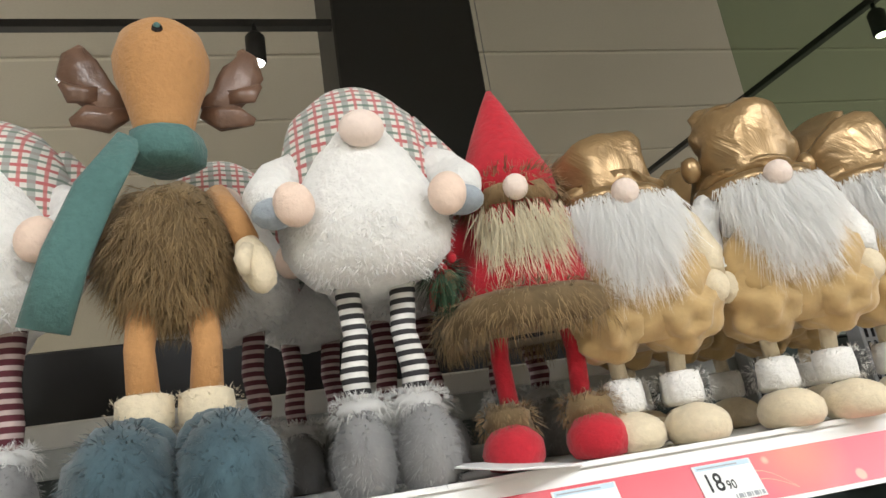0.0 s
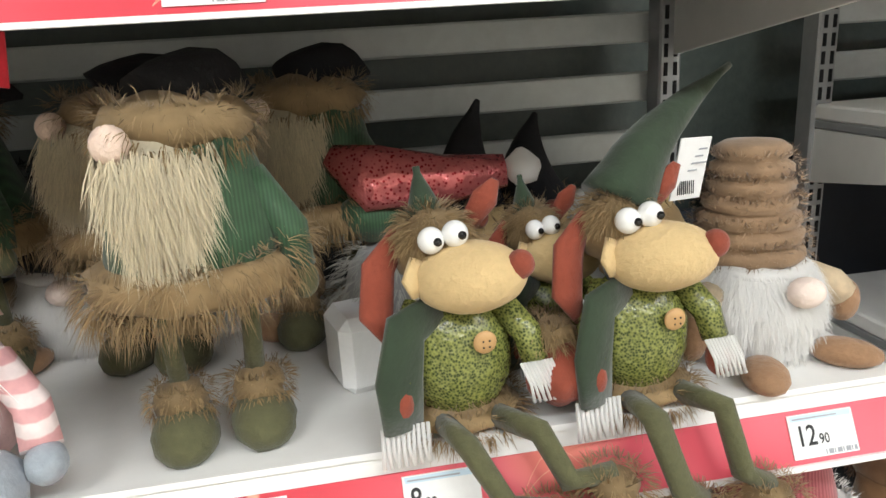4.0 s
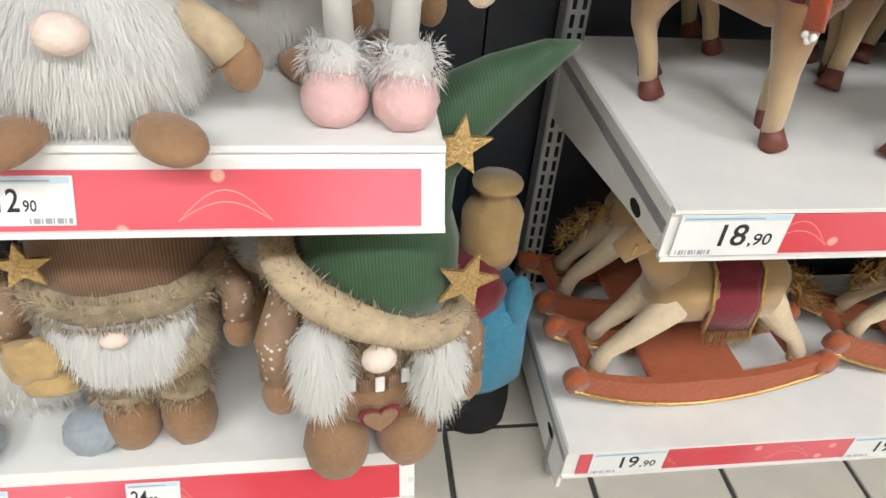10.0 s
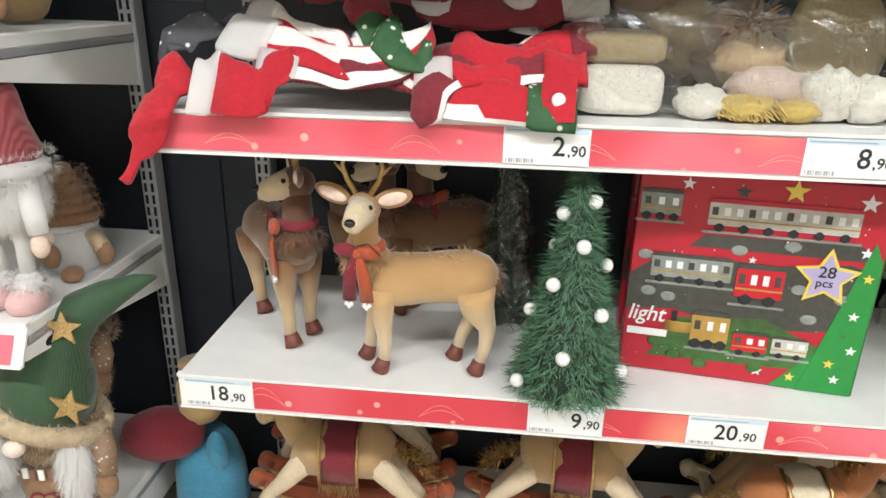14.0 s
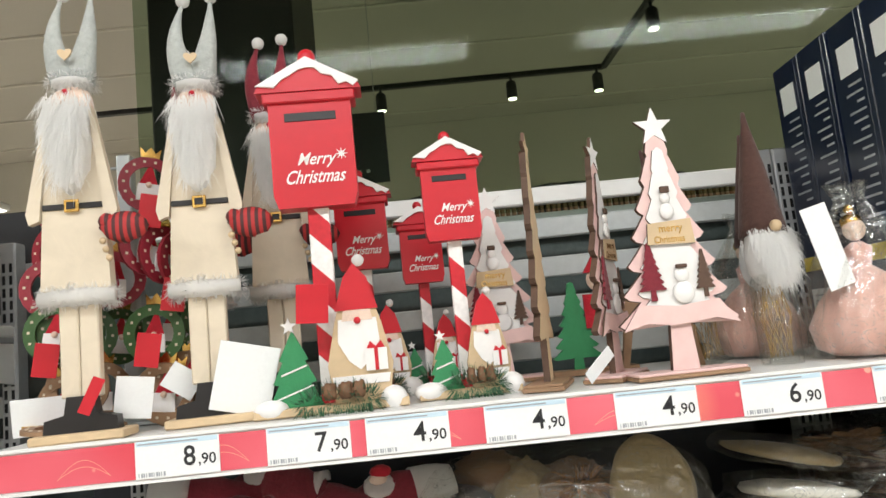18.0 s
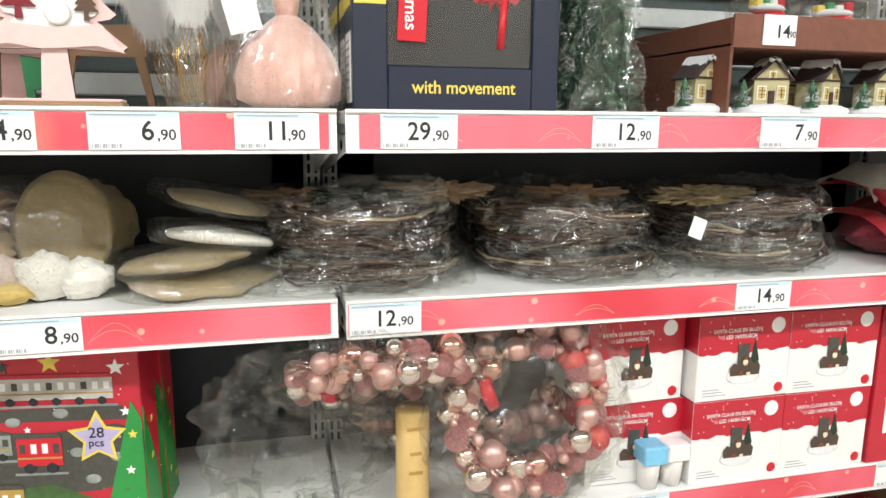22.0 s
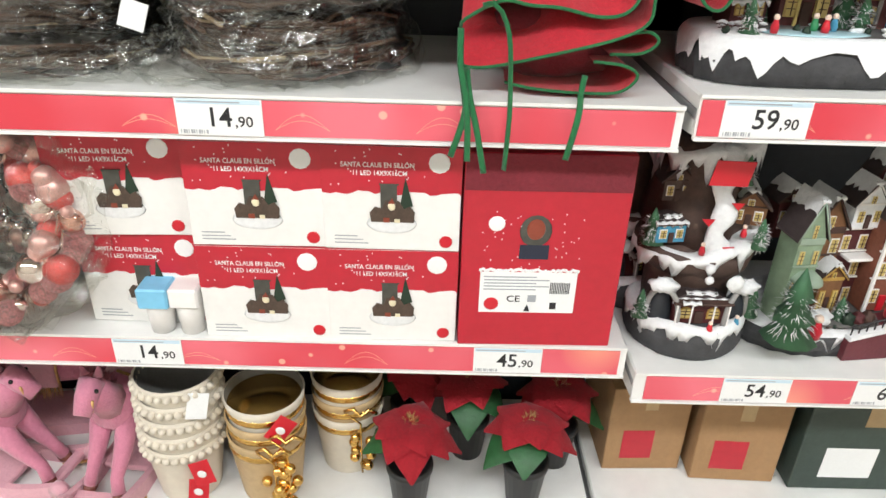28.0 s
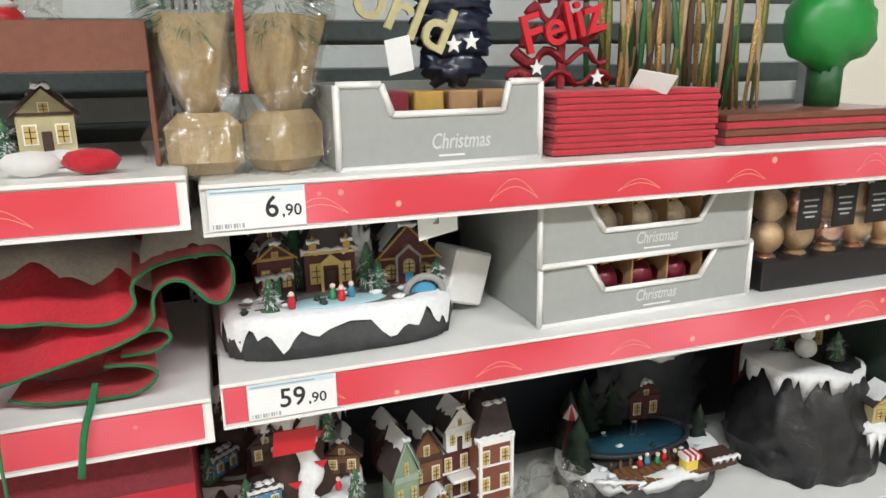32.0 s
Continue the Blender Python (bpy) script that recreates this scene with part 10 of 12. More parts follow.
part("sleeve", Geo().box((-0.048, -0.04, 0.052), (0.0, 0.012, 0.088), CUPB, 0.003), cp, "blue printed sleeve")
part("sleeve", Geo().box((0.001, -0.039, 0.054), (0.047, 0.012, 0.088), WHITEP, 0.003), cp)


# ---- santa cartons ----
BROWNPR = mat("brown_picture_print", (0.075, 0.048, 0.035), 0.4, amount=0.6, grain=140, bump=0.02)


def santa_box(at, turn=0):
    o = thing("santa_carton", "red and white carton with a picture of a seated santa", "box", "santa cartons", at=pose(at[0], at[1], at[2], 0, 0, turn))
    W, H, D = 0.2, 0.163, 0.17
    part("carton", Geo().box((-W / 2, 0, 0), (W / 2, D, H), PAPERB, 0.0012), o)
    rnd = random.Random(4)
    jag = [(-W / 2, H)] + [(-W / 2, H * 0.56)]
    for k in range(25):
        jag.append((-W / 2 + W * (k + 0.5) / 25, H * (0.545 + 0.045 * rnd.random())))
    jag += [(W / 2, H * 0.56), (W / 2, H)]
    part("red_print", Geo().prism(jag, 0.0008, REDB, (0, -0.0007, 0)), o, "red print with a torn snow edge")
    for s in (-1, 1):
        part("red_side", Geo().box((s * (W / 2 + 0.0004) - 0.0004, 0.001, H * 0.57), (s * (W / 2 + 0.0004) + 0.0004, D - 0.001, H), REDB, 0.0002), o)
    part("red_top", Geo().box((-W / 2, 0.001, H), (W / 2, D - 0.001, H + 0.0006), REDB, 0.0002), o)
    part("picture", Geo().sphere((0.0, -0.0008, H * 0.27), (0.037, 0.0012, 0.016), SNOW, 16, 8), o, "snow mound in the picture")
    for nm, geo in (("fir tree in the picture", Geo().prism([(0.006, H * 0.3), (0.034, H * 0.3), (0.026, H * 0.44), (0.031, H * 0.45), (0.02, H * 0.72), (0.012, H * 0.45), (0.015, H * 0.44)], 0.0006, PINED, (0, -0.0018, 0))),
                    ("dark fireplace in the picture", Geo().prism([(-0.016, H * 0.3), (0.008, H * 0.3), (0.008, H * 0.64), (0.012, H * 0.66), (-0.018, H * 0.66), (-0.016, H * 0.64)], 0.0006, DKPR, (0, -0.0024, 0))),
                    ("armchair in the picture", Geo().prism([(-0.030, H * 0.29), (0.032, H * 0.29), (0.034, H * 0.39), (0.027, H * 0.45), (0.018, H * 0.42), (0.011, H * 0.50), (-0.009, H * 0.50), (-0.014, H * 0.42), (-0.024, H * 0.44), (-0.032, H * 0.38)], 0.0006, BROWNPR, (0, -0.0030, 0))),
                    ("seated santa in the picture", Geo().sphere((0.0, -0.0038, H * 0.45), (0.0055, 0.0008, 0.007), CREAMP, 10, 8, 0.2)),
                    ("seated santa in the picture", Geo().prism([(-0.005, H * 0.475), (0.005, H * 0.475), (0.001, H * 0.53)], 0.0006, RUST, (0, -0.0044, 0))),
                    ("parcels in the picture", Geo().box((-0.012, -0.0042, H * 0.29), (-0.003, -0.0034, H * 0.335), RUST, 0.0004)),
                    ("parcels in the picture", Geo().box((0.004, -0.0042, H * 0.29), (0.012, -0.0034, H * 0.325), CREAMP, 0.0004))):
        part("picture", geo, o, nm)
    part("seal", Geo().sphere((W * 0.34, -0.001, H * 0.86), (0.0155, 0.001, 0.0155), PAPER, 18, 6), o, "white round seal")
    part("mark", Geo().sphere((W * 0.40, -0.001, H * 0.10), (0.010, 0.001, 0.010), REDP, 14, 6), o, "small red round mark")
    g = Geo()
    write(g, "SANTA CLAUS EN SILLÓN", 0.0105, PAPER, (-0.072, -0.0018, H * 0.81), 0.86)
    write(g, "11 LED 14X9X16CM", 0.0105, PAPER, (-0.056, -0.0018, H * 0.735), 0.86)
    part("lettering", g, o, "white printed words")
    g = Geo()
    for k in range(3):
        g.box((-0.085, -0.0008, H * (0.06 + 0.035 * k)), (-0.035 - 0.008 * k, -0.0001, H * (0.07 + 0.035 * k)), INKG, 0.0002)
    part("fine_print", g, o)
    g = Geo()
    for k in range(24):
        g.sphere((rnd.uniform(-0.095, 0.095), -0.0009, H * rnd.uniform(0.62, 0.97)), (0.0011, 0.0005, 0.0011), PAPER, 6, 4)
    tagged(part("snow_dots", g, o), kind="stuff")
    return o


PAPERB = mat("white_carton", (0.80, 0.79, 0.77), 0.45, amount=0.05, bump=0.03)
sb = santa_box((2.082, 0.095, C3))
for x, zz, r in ((2.279, 0, 0.5), (1.885, 0.0, -1)):
    copy_thing(sb, pose(x, 0.095 + (0.035 if x < 1.9 else 0), C3 + zz, 0, 0, r))
for x, r, y in ((2.082, 0.8, 0.096), (2.279, -0.6, 0.094), (1.872, 3.0, 0.12)):
    copy_thing(sb, pose(x, y, C3 + 0.165, 0, 0, r))
rbx = thing("snow_globe_carton", "tall red carton with a snow globe picture", "box", at=pose(2.383, 0.088, C3, 0, 0, 1))
part("carton", Geo().box((0, 0, 0), (0.243, 0.24, 0.325), REDB, 0.0015), rbx)
part("flap", Geo().box((0.001, -0.0008, 0.268), (0.242, 0.0002, 0.324), MATS["burgundy_cloth"], 0.0004), rbx, "darker top band")
part("label_panel", Geo().box((0.03, -0.0014, 0.063), (0.178, 0.0, 0.135), PAPER, 0.0004), rbx, "white information panel")
g = Geo()
for k in range(5):
    g.box((0.036, -0.0019, 0.126 - 0.0055 * k), (0.036 + (0.10 if k % 2 else 0.08), -0.0013, 0.128 - 0.0055 * k), INKG, 0.0002)
write(g, "CE", 0.016, INK, (0.072, -0.0019, 0.083), 1.1)
for k in range(12):
    g.box((0.138 + k * 0.0026, -0.0019, 0.098), (0.1395 + k * 0.0026, -0.0013, 0.118), INK, 0.0002)
g.box((0.105, -0.0019, 0.083), (0.118, -0.0013, 0.095), INKG, 0.0002)
g.prism([(0.10, 0.066), (0.11, 0.066), (0.105, 0.078)], 0.0005, INK, (0, -0.0019, 0))
g.box((0.14, -0.0019, 0.07), (0.15, -0.0013, 0.082), INK, 0.0002)
part("panel_print", g, rbx, "black printed panel text")
part("seal", Geo().sphere((0.05, -0.001, 0.216), (0.0125, 0.001, 0.0125), PAPER, 16, 6), rbx, "white round seal")
part("mark", Geo().sphere((0.049, -0.0018, 0.079), (0.0115, 0.001, 0.0115), REDP, 16, 6), rbx)
part("globe_picture", Geo().sphere((0.108, -0.001, 0.205), (0.024, 0.001, 0.026), DKPR, 18, 8), rbx, "snow globe in the picture")
part("globe_picture", Geo().sphere((0.108, -0.0022, 0.208), (0.014, 0.001, 0.017), RUST, 14, 8), rbx)
part("globe_picture", Geo().box((0.086, -0.0016, 0.158), (0.13, -0.0006, 0.182), NAVYB, 0.004), rbx)
g = Geo()
rnd = random.Random(6)
for k in range(50):
    g.sphere((rnd.uniform(0.03, 0.18), -0.0008, rnd.uniform(0.136, 0.235)), (0.0011, 0.0006, 0.0011), PAPER, 6, 4)
for k in range(40):
    g.sphere((0.03 + 0.148 * k / 39, -0.0008, 0.136 + 0.004 * rnd.random()), (0.003, 0.0006, 0.003), PAPER, 6, 4)
tagged(part("snow_dots", g, rbx), kind="stuff")

# ---- rocking horses ----
PINKV = cloth("pink_flocking", (0.56, 0.20, 0.29), 0.8, amount=0.14)
PINKL = cloth("pale_pink_flocking", (0.68, 0.36, 0.42), 0.6, amount=0.1)
ORNGV = cloth("orange_flocking", (0.40, 0.15, 0.05), 0.8, amount=0.16)
RUSTP = cloth("rust_red_flocking", (0.38, 0.09, 0.03), 0.6, amount=0.16)
GOLDT = mat("gold_tinsel", (0.62, 0.40, 0.16), 0.3, metal=0.8, amount=0.5, grain=200)
PINKTN = mat("pink_tinsel", (0.62, 0.22, 0.26), 0.3, metal=0.7, amount=0.5, grain=200)


def rocking_horse(at, turn, coat, leg, rock, saddle, tinsel, label, flip=1, group="rocking horses"):
    """A flocked horse on curved rockers, 0.4 long; it faces -x, or +x if flip is -1."""
    o = thing("rocking_horse", label, "rocking horse", group, at=pose(at[0], at[1], at[2], 0, 0, turn))
    f = flip

    def P(x, y, zq):
        return (f * x, y, zq)

    for y in (-0.055, 0.045):
        n = 18
        up, dn = [], []
        for i in range(n + 1):
            u = i / n * 2 - 1
            x = u * 0.185
            zz = 0.004 + 0.042 * u * u
            dn.append((f * x, zz))
            up.append((f * x, zz + 0.03 + 0.014 * (1 - abs(u))))
        pl = dn + up[::-1]
        part("rocker", Geo().prism(pl if f > 0 else pl[::-1], 0.012, rock, (0, y, 0)), o, "curved rocker")
        for e in (-1, 1):
            part("scroll", Geo().tube([(e * 0.183, y - 0.002, 0.06), (e * 0.183, y + 0.014, 0.06)], 0.017, rock, 12), o)
        part("gold_edge", Geo().tube([(x, y - 0.001, zz + 0.001) for x, zz in dn], 0.0032, GOLDT, 6), o, "gold cord edge")
    part("platform", Geo().box((-0.07, -0.045, 0.035), (0.07, 0.05, 0.047), rock, 0.004), o)
    part("crossbar", Geo().box((-0.165, -0.05, 0.045), (-0.145, 0.05, 0.06), rock, 0.004), o)
    part("crossbar", Geo().box((0.145, -0.05, 0.045), (0.165, 0.05, 0.06), rock, 0.004), o)
    b = Geo().tube([P(-0.085, 0, 0.185), P(-0.055, 0, 0.175), P(0.0, 0, 0.17), P(0.06, 0, 0.178), P(0.088, 0, 0.17)], [0.034, 0.052, 0.048, 0.054, 0.026], coat, 18, 0.02)
    b.tube([P(-0.07, 0, 0.195), P(-0.095, 0, 0.225), P(-0.106, 0, 0.25)], [0.034, 0.027, 0.022], coat, 12)
    b.tube([P(-0.102, 0, 0.256), P(-0.126, 0, 0.242), P(-0.147, 0, 0.222)], [0.022, 0.019, 0.014], coat, 12)
    for s in (-1, 1):
        b.tube([P(-0.100, s * 0.012, 0.268), P(-0.098, s * 0.016, 0.29)], [0.008, 0.001], coat, 8)
        b.sphere(P(-0.122, s * 0.018, 0.254), 0.004, EYEB, 8, 6)
    part("body", b, o)
    for x, x2, y in ((-0.06, -0.15, -0.026), (-0.055, -0.135, 0.026), (0.06, 0.15, -0.026), (0.055, 0.135, 0.026)):
        lg = Geo().tube([P(x, y, 0.165), P((x + x2) / 2, y, 0.115), P(x2 * 0.92, y, 0.085), P(x2, y * 1.2, 0.062)], [0.024, 0.016, 0.011, 0.012], leg, 10)
        lg.sphere(P(x2, y * 1.2, 0.056), (0.015, 0.012, 0.010), GLITTER if leg is DEERW else HOOF, 10, 6)
        part("leg", lg, o)
    part("saddle", Geo().tube([(0, -0.052, 0.138), (0, -0.053, 0.175), (0, -0.034, 0.213), (0, 0.0, 0.224), (0, 0.034, 0.213), (0, 0.053, 0.175), (0, 0.052, 0.138)], [0.034, 0.034, 0.034, 0.034, 0.034, 0.034, 0.034], saddle, 8, 0, flatten=0.12), o, "cloth saddle with gold trim")
    for e in (-1, 1):
        part("gold_trim", Geo().tube([(e * 0.033, -0.056, 0.136), (e * 0.033, -0.057, 0.175), (e * 0.033, -0.038, 0.217), (e * 0.033, 0, 0.229)], 0.003, GOLDT, 6), o)
    g = Geo().strands([(-0.034 + 0.068 * k / 60, -0.058, 0.138) for k in range(61)], [(0, -0.3, -1)] * 61, 0.022, GOLDT, 0.003, 0.4, 0.2, 2)
    part("fringe", g, o, "gold fringe")
    rnd = random.Random(3)
    roots, dirs = [], []
    for k in range(320):
        u = rnd.random()
        roots.append(P(0.09 + 0.07 * u + rnd.uniform(-0.012, 0.012), rnd.uniform(-0.014, 0.014), 0.178 - 0.05 * u * u + rnd.uniform(-0.012, 0.012)))
        dirs.append((f * 0.8 + rnd.uniform(-1, 1), rnd.uniform(-1, 1), rnd.uniform(-1, 1)))
    part("tail", Geo().strands(roots, dirs, 0.016, tinsel, 0.004, 0.1, 0.3, 5), o, "glittering tinsel tail")
    roots = [P(-0.065 - 0.036 * (k / 200), rnd.uniform(-0.016, 0.016), 0.225 + 0.05 * (k / 200) + rnd.uniform(-0.008, 0.012)) for k in range(200)]
    part("mane", Geo().strands(roots, [(rnd.uniform(-1, 1), rnd.uniform(-1, 1), rnd.uniform(-0.4, 1)) for _ in roots], 0.016, tinsel, 0.004, 0.1, 0.3, 6), o, "glittering tinsel mane")
    part("bridle", Geo().tube([P(-0.137, -0.018, 0.246), P(-0.137, -0.012, 0.223), P(-0.122, 0.0, 0.218)], 0.0022, GOLDT, 6), o)
    o.scale = (1.06, 1.06, 1.14)
    return o


r1 = rocking_horse((0.212, 0.232, B4), 2, DEERT, DEERW, RUSTP, MATS["burgundy_cloth"], GOLDT, "tan rocking horse on rust red rockers")
r2 = rocking_horse((0.645, 0.262, B4), -4, DEERT, DEERW, RUSTP, MATS["burgundy_cloth"], GOLDT, "tan rocking horse on rust red rockers, facing the other way", -1)
copy_thing(r2, pose(0.205, 0.40, B4, 0, 0, 4))
r3 = rocking_horse((1.02, 0.19, B4), 6, ORNGV, DEERT, CREAMC, MATS["cream_plush"], GOLDT, "orange rocking horse on cream rockers", -1)
copy_thing(r3, pose(1.1, 0.36, B4, 0, 0, -4))
rocking_horse((1.465, 0.2, B4), -10, PINKV, PINKV, PINKL, PINKL, PINKTN, "pink rocking horse on pale pink rockers", -1, "pink rocking horses")
rocking_horse((1.745, 0.27, B4), 84, PINKV, PINKV, PINKL, PINKL, PINKTN, "pink rocking horse seen from the front", 1, "pink rocking horses")
rocking_horse((1.53, 0.36, B4), 10, PINKV, PINKV, PINKL, PINKL, PINKTN, "pink rocking horse at the shelf back", -1, "pink rocking horses")

# ---- pots and poinsettias ----
POTW = mat("cream_ceramic", (0.66, 0.60, 0.50), 0.5, amount=0.08, bump=0.05)
POTG = mat("gold_banded_paper", (0.48, 0.34, 0.18), 0.5, amount=0.15, bump=0.05)
POTI = mat("grey_pot_inside", (0.20, 0.20, 0.19), 0.7, amount=0.15)
POTB = mat("black_plastic_pot", (0.02, 0.02, 0.02), 0.4, amount=0.2, bump=0.05)
LEAFR = cloth("red_velvet_leaf", (0.30, 0.004, 0.012), 0.2, amount=0.25)
LEAFG = mat("green_leaf", (0.02, 0.10, 0.03), 0.5, amount=0.3)


def paper_pot(at, r, h, m, lace, label, tag=False):
    o = thing("flower_pot", label, "pot", "stacked pots", at=pose(*at))
    n = 28
    prof = [(r * 0.76, 0), (r * 0.97, h * 0.9), (r, h)]
    vs, fs = [], []
    for q, zz in prof + [(r * 0.95, h), (r * 0.9, h * 0.85), (r * 0.72, 0.006)]:
        vs += [(q * math.cos(2 * math.pi * k / n), q * math.sin(2 * math.pi * k / n), zz) for k in range(n)]
    for i in range(5):
        fs += [(i * n + k, i * n + (k + 1) % n, (i + 1) * n + (k + 1) % n, (i + 1) * n + k) for k in range(n)]
    fs.append(tuple(range(5 * n, 6 * n)))
    g = Geo()
    g.add(vs, fs[: 3 * n], m)
    g.add(vs, fs[3 * n :], POTI)
    part("pot_wall", g, o)
    if lace:
        g = Geo()
        for k in range(30):
            a = 2 * math.pi * k / 30
            g.sphere((r * 1.0 * math.cos(a), r * 1.0 * math.sin(a), h - 0.014), (0.008, 0.008, 0.008), m, 8, 6)
        tagged(part("lace_rim", g, o, "scalloped lace rim"), kind="stuff")
    else:
        part("gold_band", Geo().lathe((0, 0, h * 0.78), [(r * 0.955, 0), (r * 0.975, 0.004), (r * 0.975, 0.010), (r * 0.965, 0.014)], GOLDM, 24), o, "gold ribbon band")
    if tag:
        part("tag", Geo().box((-0.018, -0.0008, -0.025), (0.018, 0.0008, 0.025), PAPER, 0.0004, rot=pose(0, 0, 0, -12, 14, 20).to_3x3(), c=(r * 0.72, -r * 0.85, h * 0.75)), o, "white paper tag")
    return o


def bells(o_at, n, seed):
    o = thing("bell_cluster", "cluster of gold jingle bells on gold cord", "bells", "gold bells", at=pose(*o_at))
    rnd = random.Random(seed)
    for k in range(n):
        x, zz = rnd.uniform(-0.02, 0.02), -0.012 * k + rnd.uniform(-0.006, 0.006)
        part("bell", Geo().sphere((x, rnd.uniform(-0.01, 0.006), zz), 0.0105, GOLDM, 12, 8), o)
    part("cord", Geo().tube([(-0.03, 0.0, 0.05), (0.0, -0.006, 0.03), (0.0, -0.004, -0.012 * n)], 0.0022, GOLDM, 6), o, "gold cord")
    part("bow", Geo().tube([(-0.03, 0, 0.055), (-0.012, -0.01, 0.07), (0.0, -0.008, 0.05), (0.016, -0.01, 0.068), (0.03, 0, 0.052)], 0.004, GOLDM, 6), o)
    return o


for k in range(5):
    paper_pot((1.868 + 0.002 * k, 0.19, C4 + 0.036 * k), 0.076, 0.135, POTW, True, "cream pot with scalloped lace rim in a stack", k == 4)
for k in range(3):
    paper_pot((2.03, 0.19 + 0.003 * k, C4 + 0.04 * k), 0.076, 0.15, POTW if k == 2 else POTG, False, "cream and gold pot tied with gold cord")
for k in range(3):
    paper_pot((2.175, 0.27, C4 + 0.04 * k), 0.072, 0.145, POTW if k != 1 else POTG, False, "cream pot tied with gold cord")
bells((2.085, 0.115, C4 + 0.13), 11, 3)
bells((2.06, 0.112, C4 + 0.1), 6, 5)
bells((2.21, 0.19, C4 + 0.13), 8, 4)
for x, y, zz, r in ((1.915, 0.105, C4 + 0.06, 8), (1.925, 0.11, C4 + 0.1, -14), (2.075, 0.12, C4 + 0.2, 40)):
    g = Geo().box((-0.018, -0.0008, -0.026), (0.018, 0.0008, 0.026), REDP, 0.0004, rot=pose(0, 0, 0, -8, r, 10).to_3x3())
    g.sphere((0, -0.003, 0), (0.009, 0.0012, 0.009), PAPER, 10, 6)
    thing("hanging_tag", "red card tag with white seal on the pots", "tag", at=pose(x, y, zz), geo=g)


def poinsettia(at, turn, s=1.0):
    o = thing("poinsettia", "artificial red poinsettia in a black plastic pot", "potted plant", "poinsettias", at=pose(at[0], at[1], at[2], 0, 0, turn))
    part("pot", Geo().lathe((0, 0, 0), [(0.032 * s, 0), (0.042 * s, 0.085 * s), (0.045 * s, 0.088 * s), (0.045 * s, 0.1 * s), (0.038 * s, 0.1 * s), (0.036 * s, 0.085 * s)], POTB, 20), o)
    part("stem", Geo().tube([(0, 0, 0.08 * s), (0.005, 0, 0.15 * s), (0, 0, 0.19 * s)], 0.004, LEAFG, 6), o)
    for k in range(13):
        a, up = k * 2.4, k / 13
        ln, w = (0.098 - 0.03 * up) * s, (0.044 - 0.012 * up) * s
        vs, fs = [], []
        for i in range(6):
            u = i / 5
            ww = w * math.sin(math.pi * (0.08 + 0.92 * u) ** 0.8) + 0.001
            zz = 0.02 * up * s + ln * (0.35 * u - (0.9 - 0.5 * up) * u * u)
            vs += [(ln * u, -ww, zz - 0.004), (ln * u, 0, zz + 0.003), (ln * u, ww, zz - 0.004)]
        for i in range(5):
            fs += [(3 * i, 3 * i + 3, 3 * i + 4, 3 * i + 1), (3 * i + 1, 3 * i + 4, 3 * i + 5, 3 * i + 2)]
        green = k in (1, 4)
        part("leaf", Geo().add(vs, fs, LEAFG if green else LEAFR), o, at=pose(0, 0, (0.165 if green else 0.18) * s, 0, 0, math.degrees(a)))
    part("flower_centre", Geo().fur((0, 0, 0.195 * s), 0.012, YELC, 10, 0.01, 0.2, 1, seed=2, droop=-0.3), o, "yellow flower centre")
    return o


pp = poinsettia((2.305, 0.15, C4), 0)
copy_thing(pp, pose(2.527, 0.165, C4, 0, 0, 70))
copy_thing(pp, pose(2.42, 0.29, C4, 0, 0, 130))
copy_thing(pp, pose(2.30, 0.33, C4, 0, 0, 20))
copy_thing(pp, pose(2.6, 0.27, C4, 0, 0, 200))
CARD = mat("brown_corrugated_card", (0.36, 0.21, 0.10), 0.75, amount=0.12, grain=60)


def carton(at, w, d, h, turn=0, label="plain brown cardboard carton", m=None):
    o = thing("cardboard_box", label, "box", "cartons", at=pose(at[0], at[1], at[2], 0, 0, turn))
    part("carton", Geo().box((0, 0, 0), (w, d, h), m or CARD, 0.002), o)
    part("tape", Geo().box((w * 0.42, -0.0006, h * 0.75), (w * 0.58, 0.0, h * 0.999), POTG, 0.0003), o, "packing tape")
    part("label_panel", Geo().box((w * 0.2, -0.001, h * 0.15), (w * 0.6, -0.0001, h * 0.5), REDB if m is None else PAPER, 0.0004), o, "printed label")
    return o


carton((2.70, 0.24, D4), 0.16, 0.2, 0.21, 2)
carton((2.875, 0.22, D4), 0.17, 0.2, 0.21, -2)
carton((3.07, 0.2, D4), 0.26, 0.2, 0.22, 0, "dark green carton with a pale label", mat("dark_green_card", (0.04, 0.06, 0.05), 0.5, amount=0.15))
carton((3.36, 0.22, D4), 0.26, 0.2, 0.2, 0)
carton((3.65, 0.22, D4), 0.24, 0.2, 0.22, 0)

# ---- village models ----
vm = thing("village_model", "snowy town model with houses and skating pond", "village model", at=pose(2.842, 0.155, D2))
snow_base(vm, 0.158, 0.085, 0.055, ROCK, 3)
STREET = mat("dark_model_street", (0.10, 0.095, 0.09), 0.7, amount=0.4, grain=90, bump=0.3)
part("street", Geo().sphere((0.03, -0.005, 0.061), (0.12, 0.06, 0.003), STREET, 30, 8, 0.2), vm, "dark grey street")
BURG = mat("burgundy_model_wall", (0.085, 0.016, 0.018), 0.6, amount=0.35, grain=120, bump=0.2)
h1 = model_house(vm, -0.084, 0.0, 0.06, 0.05, 0.05, 0.06, BURG, 6, True, floors=1, steep=0.4, trim=OCHRE, door=GREENP)
drip_sheet(h1, (-0.03, -0.008, 0.034), (0.022, -0.008, 0.036), 0.008, 4, thick=0.006)
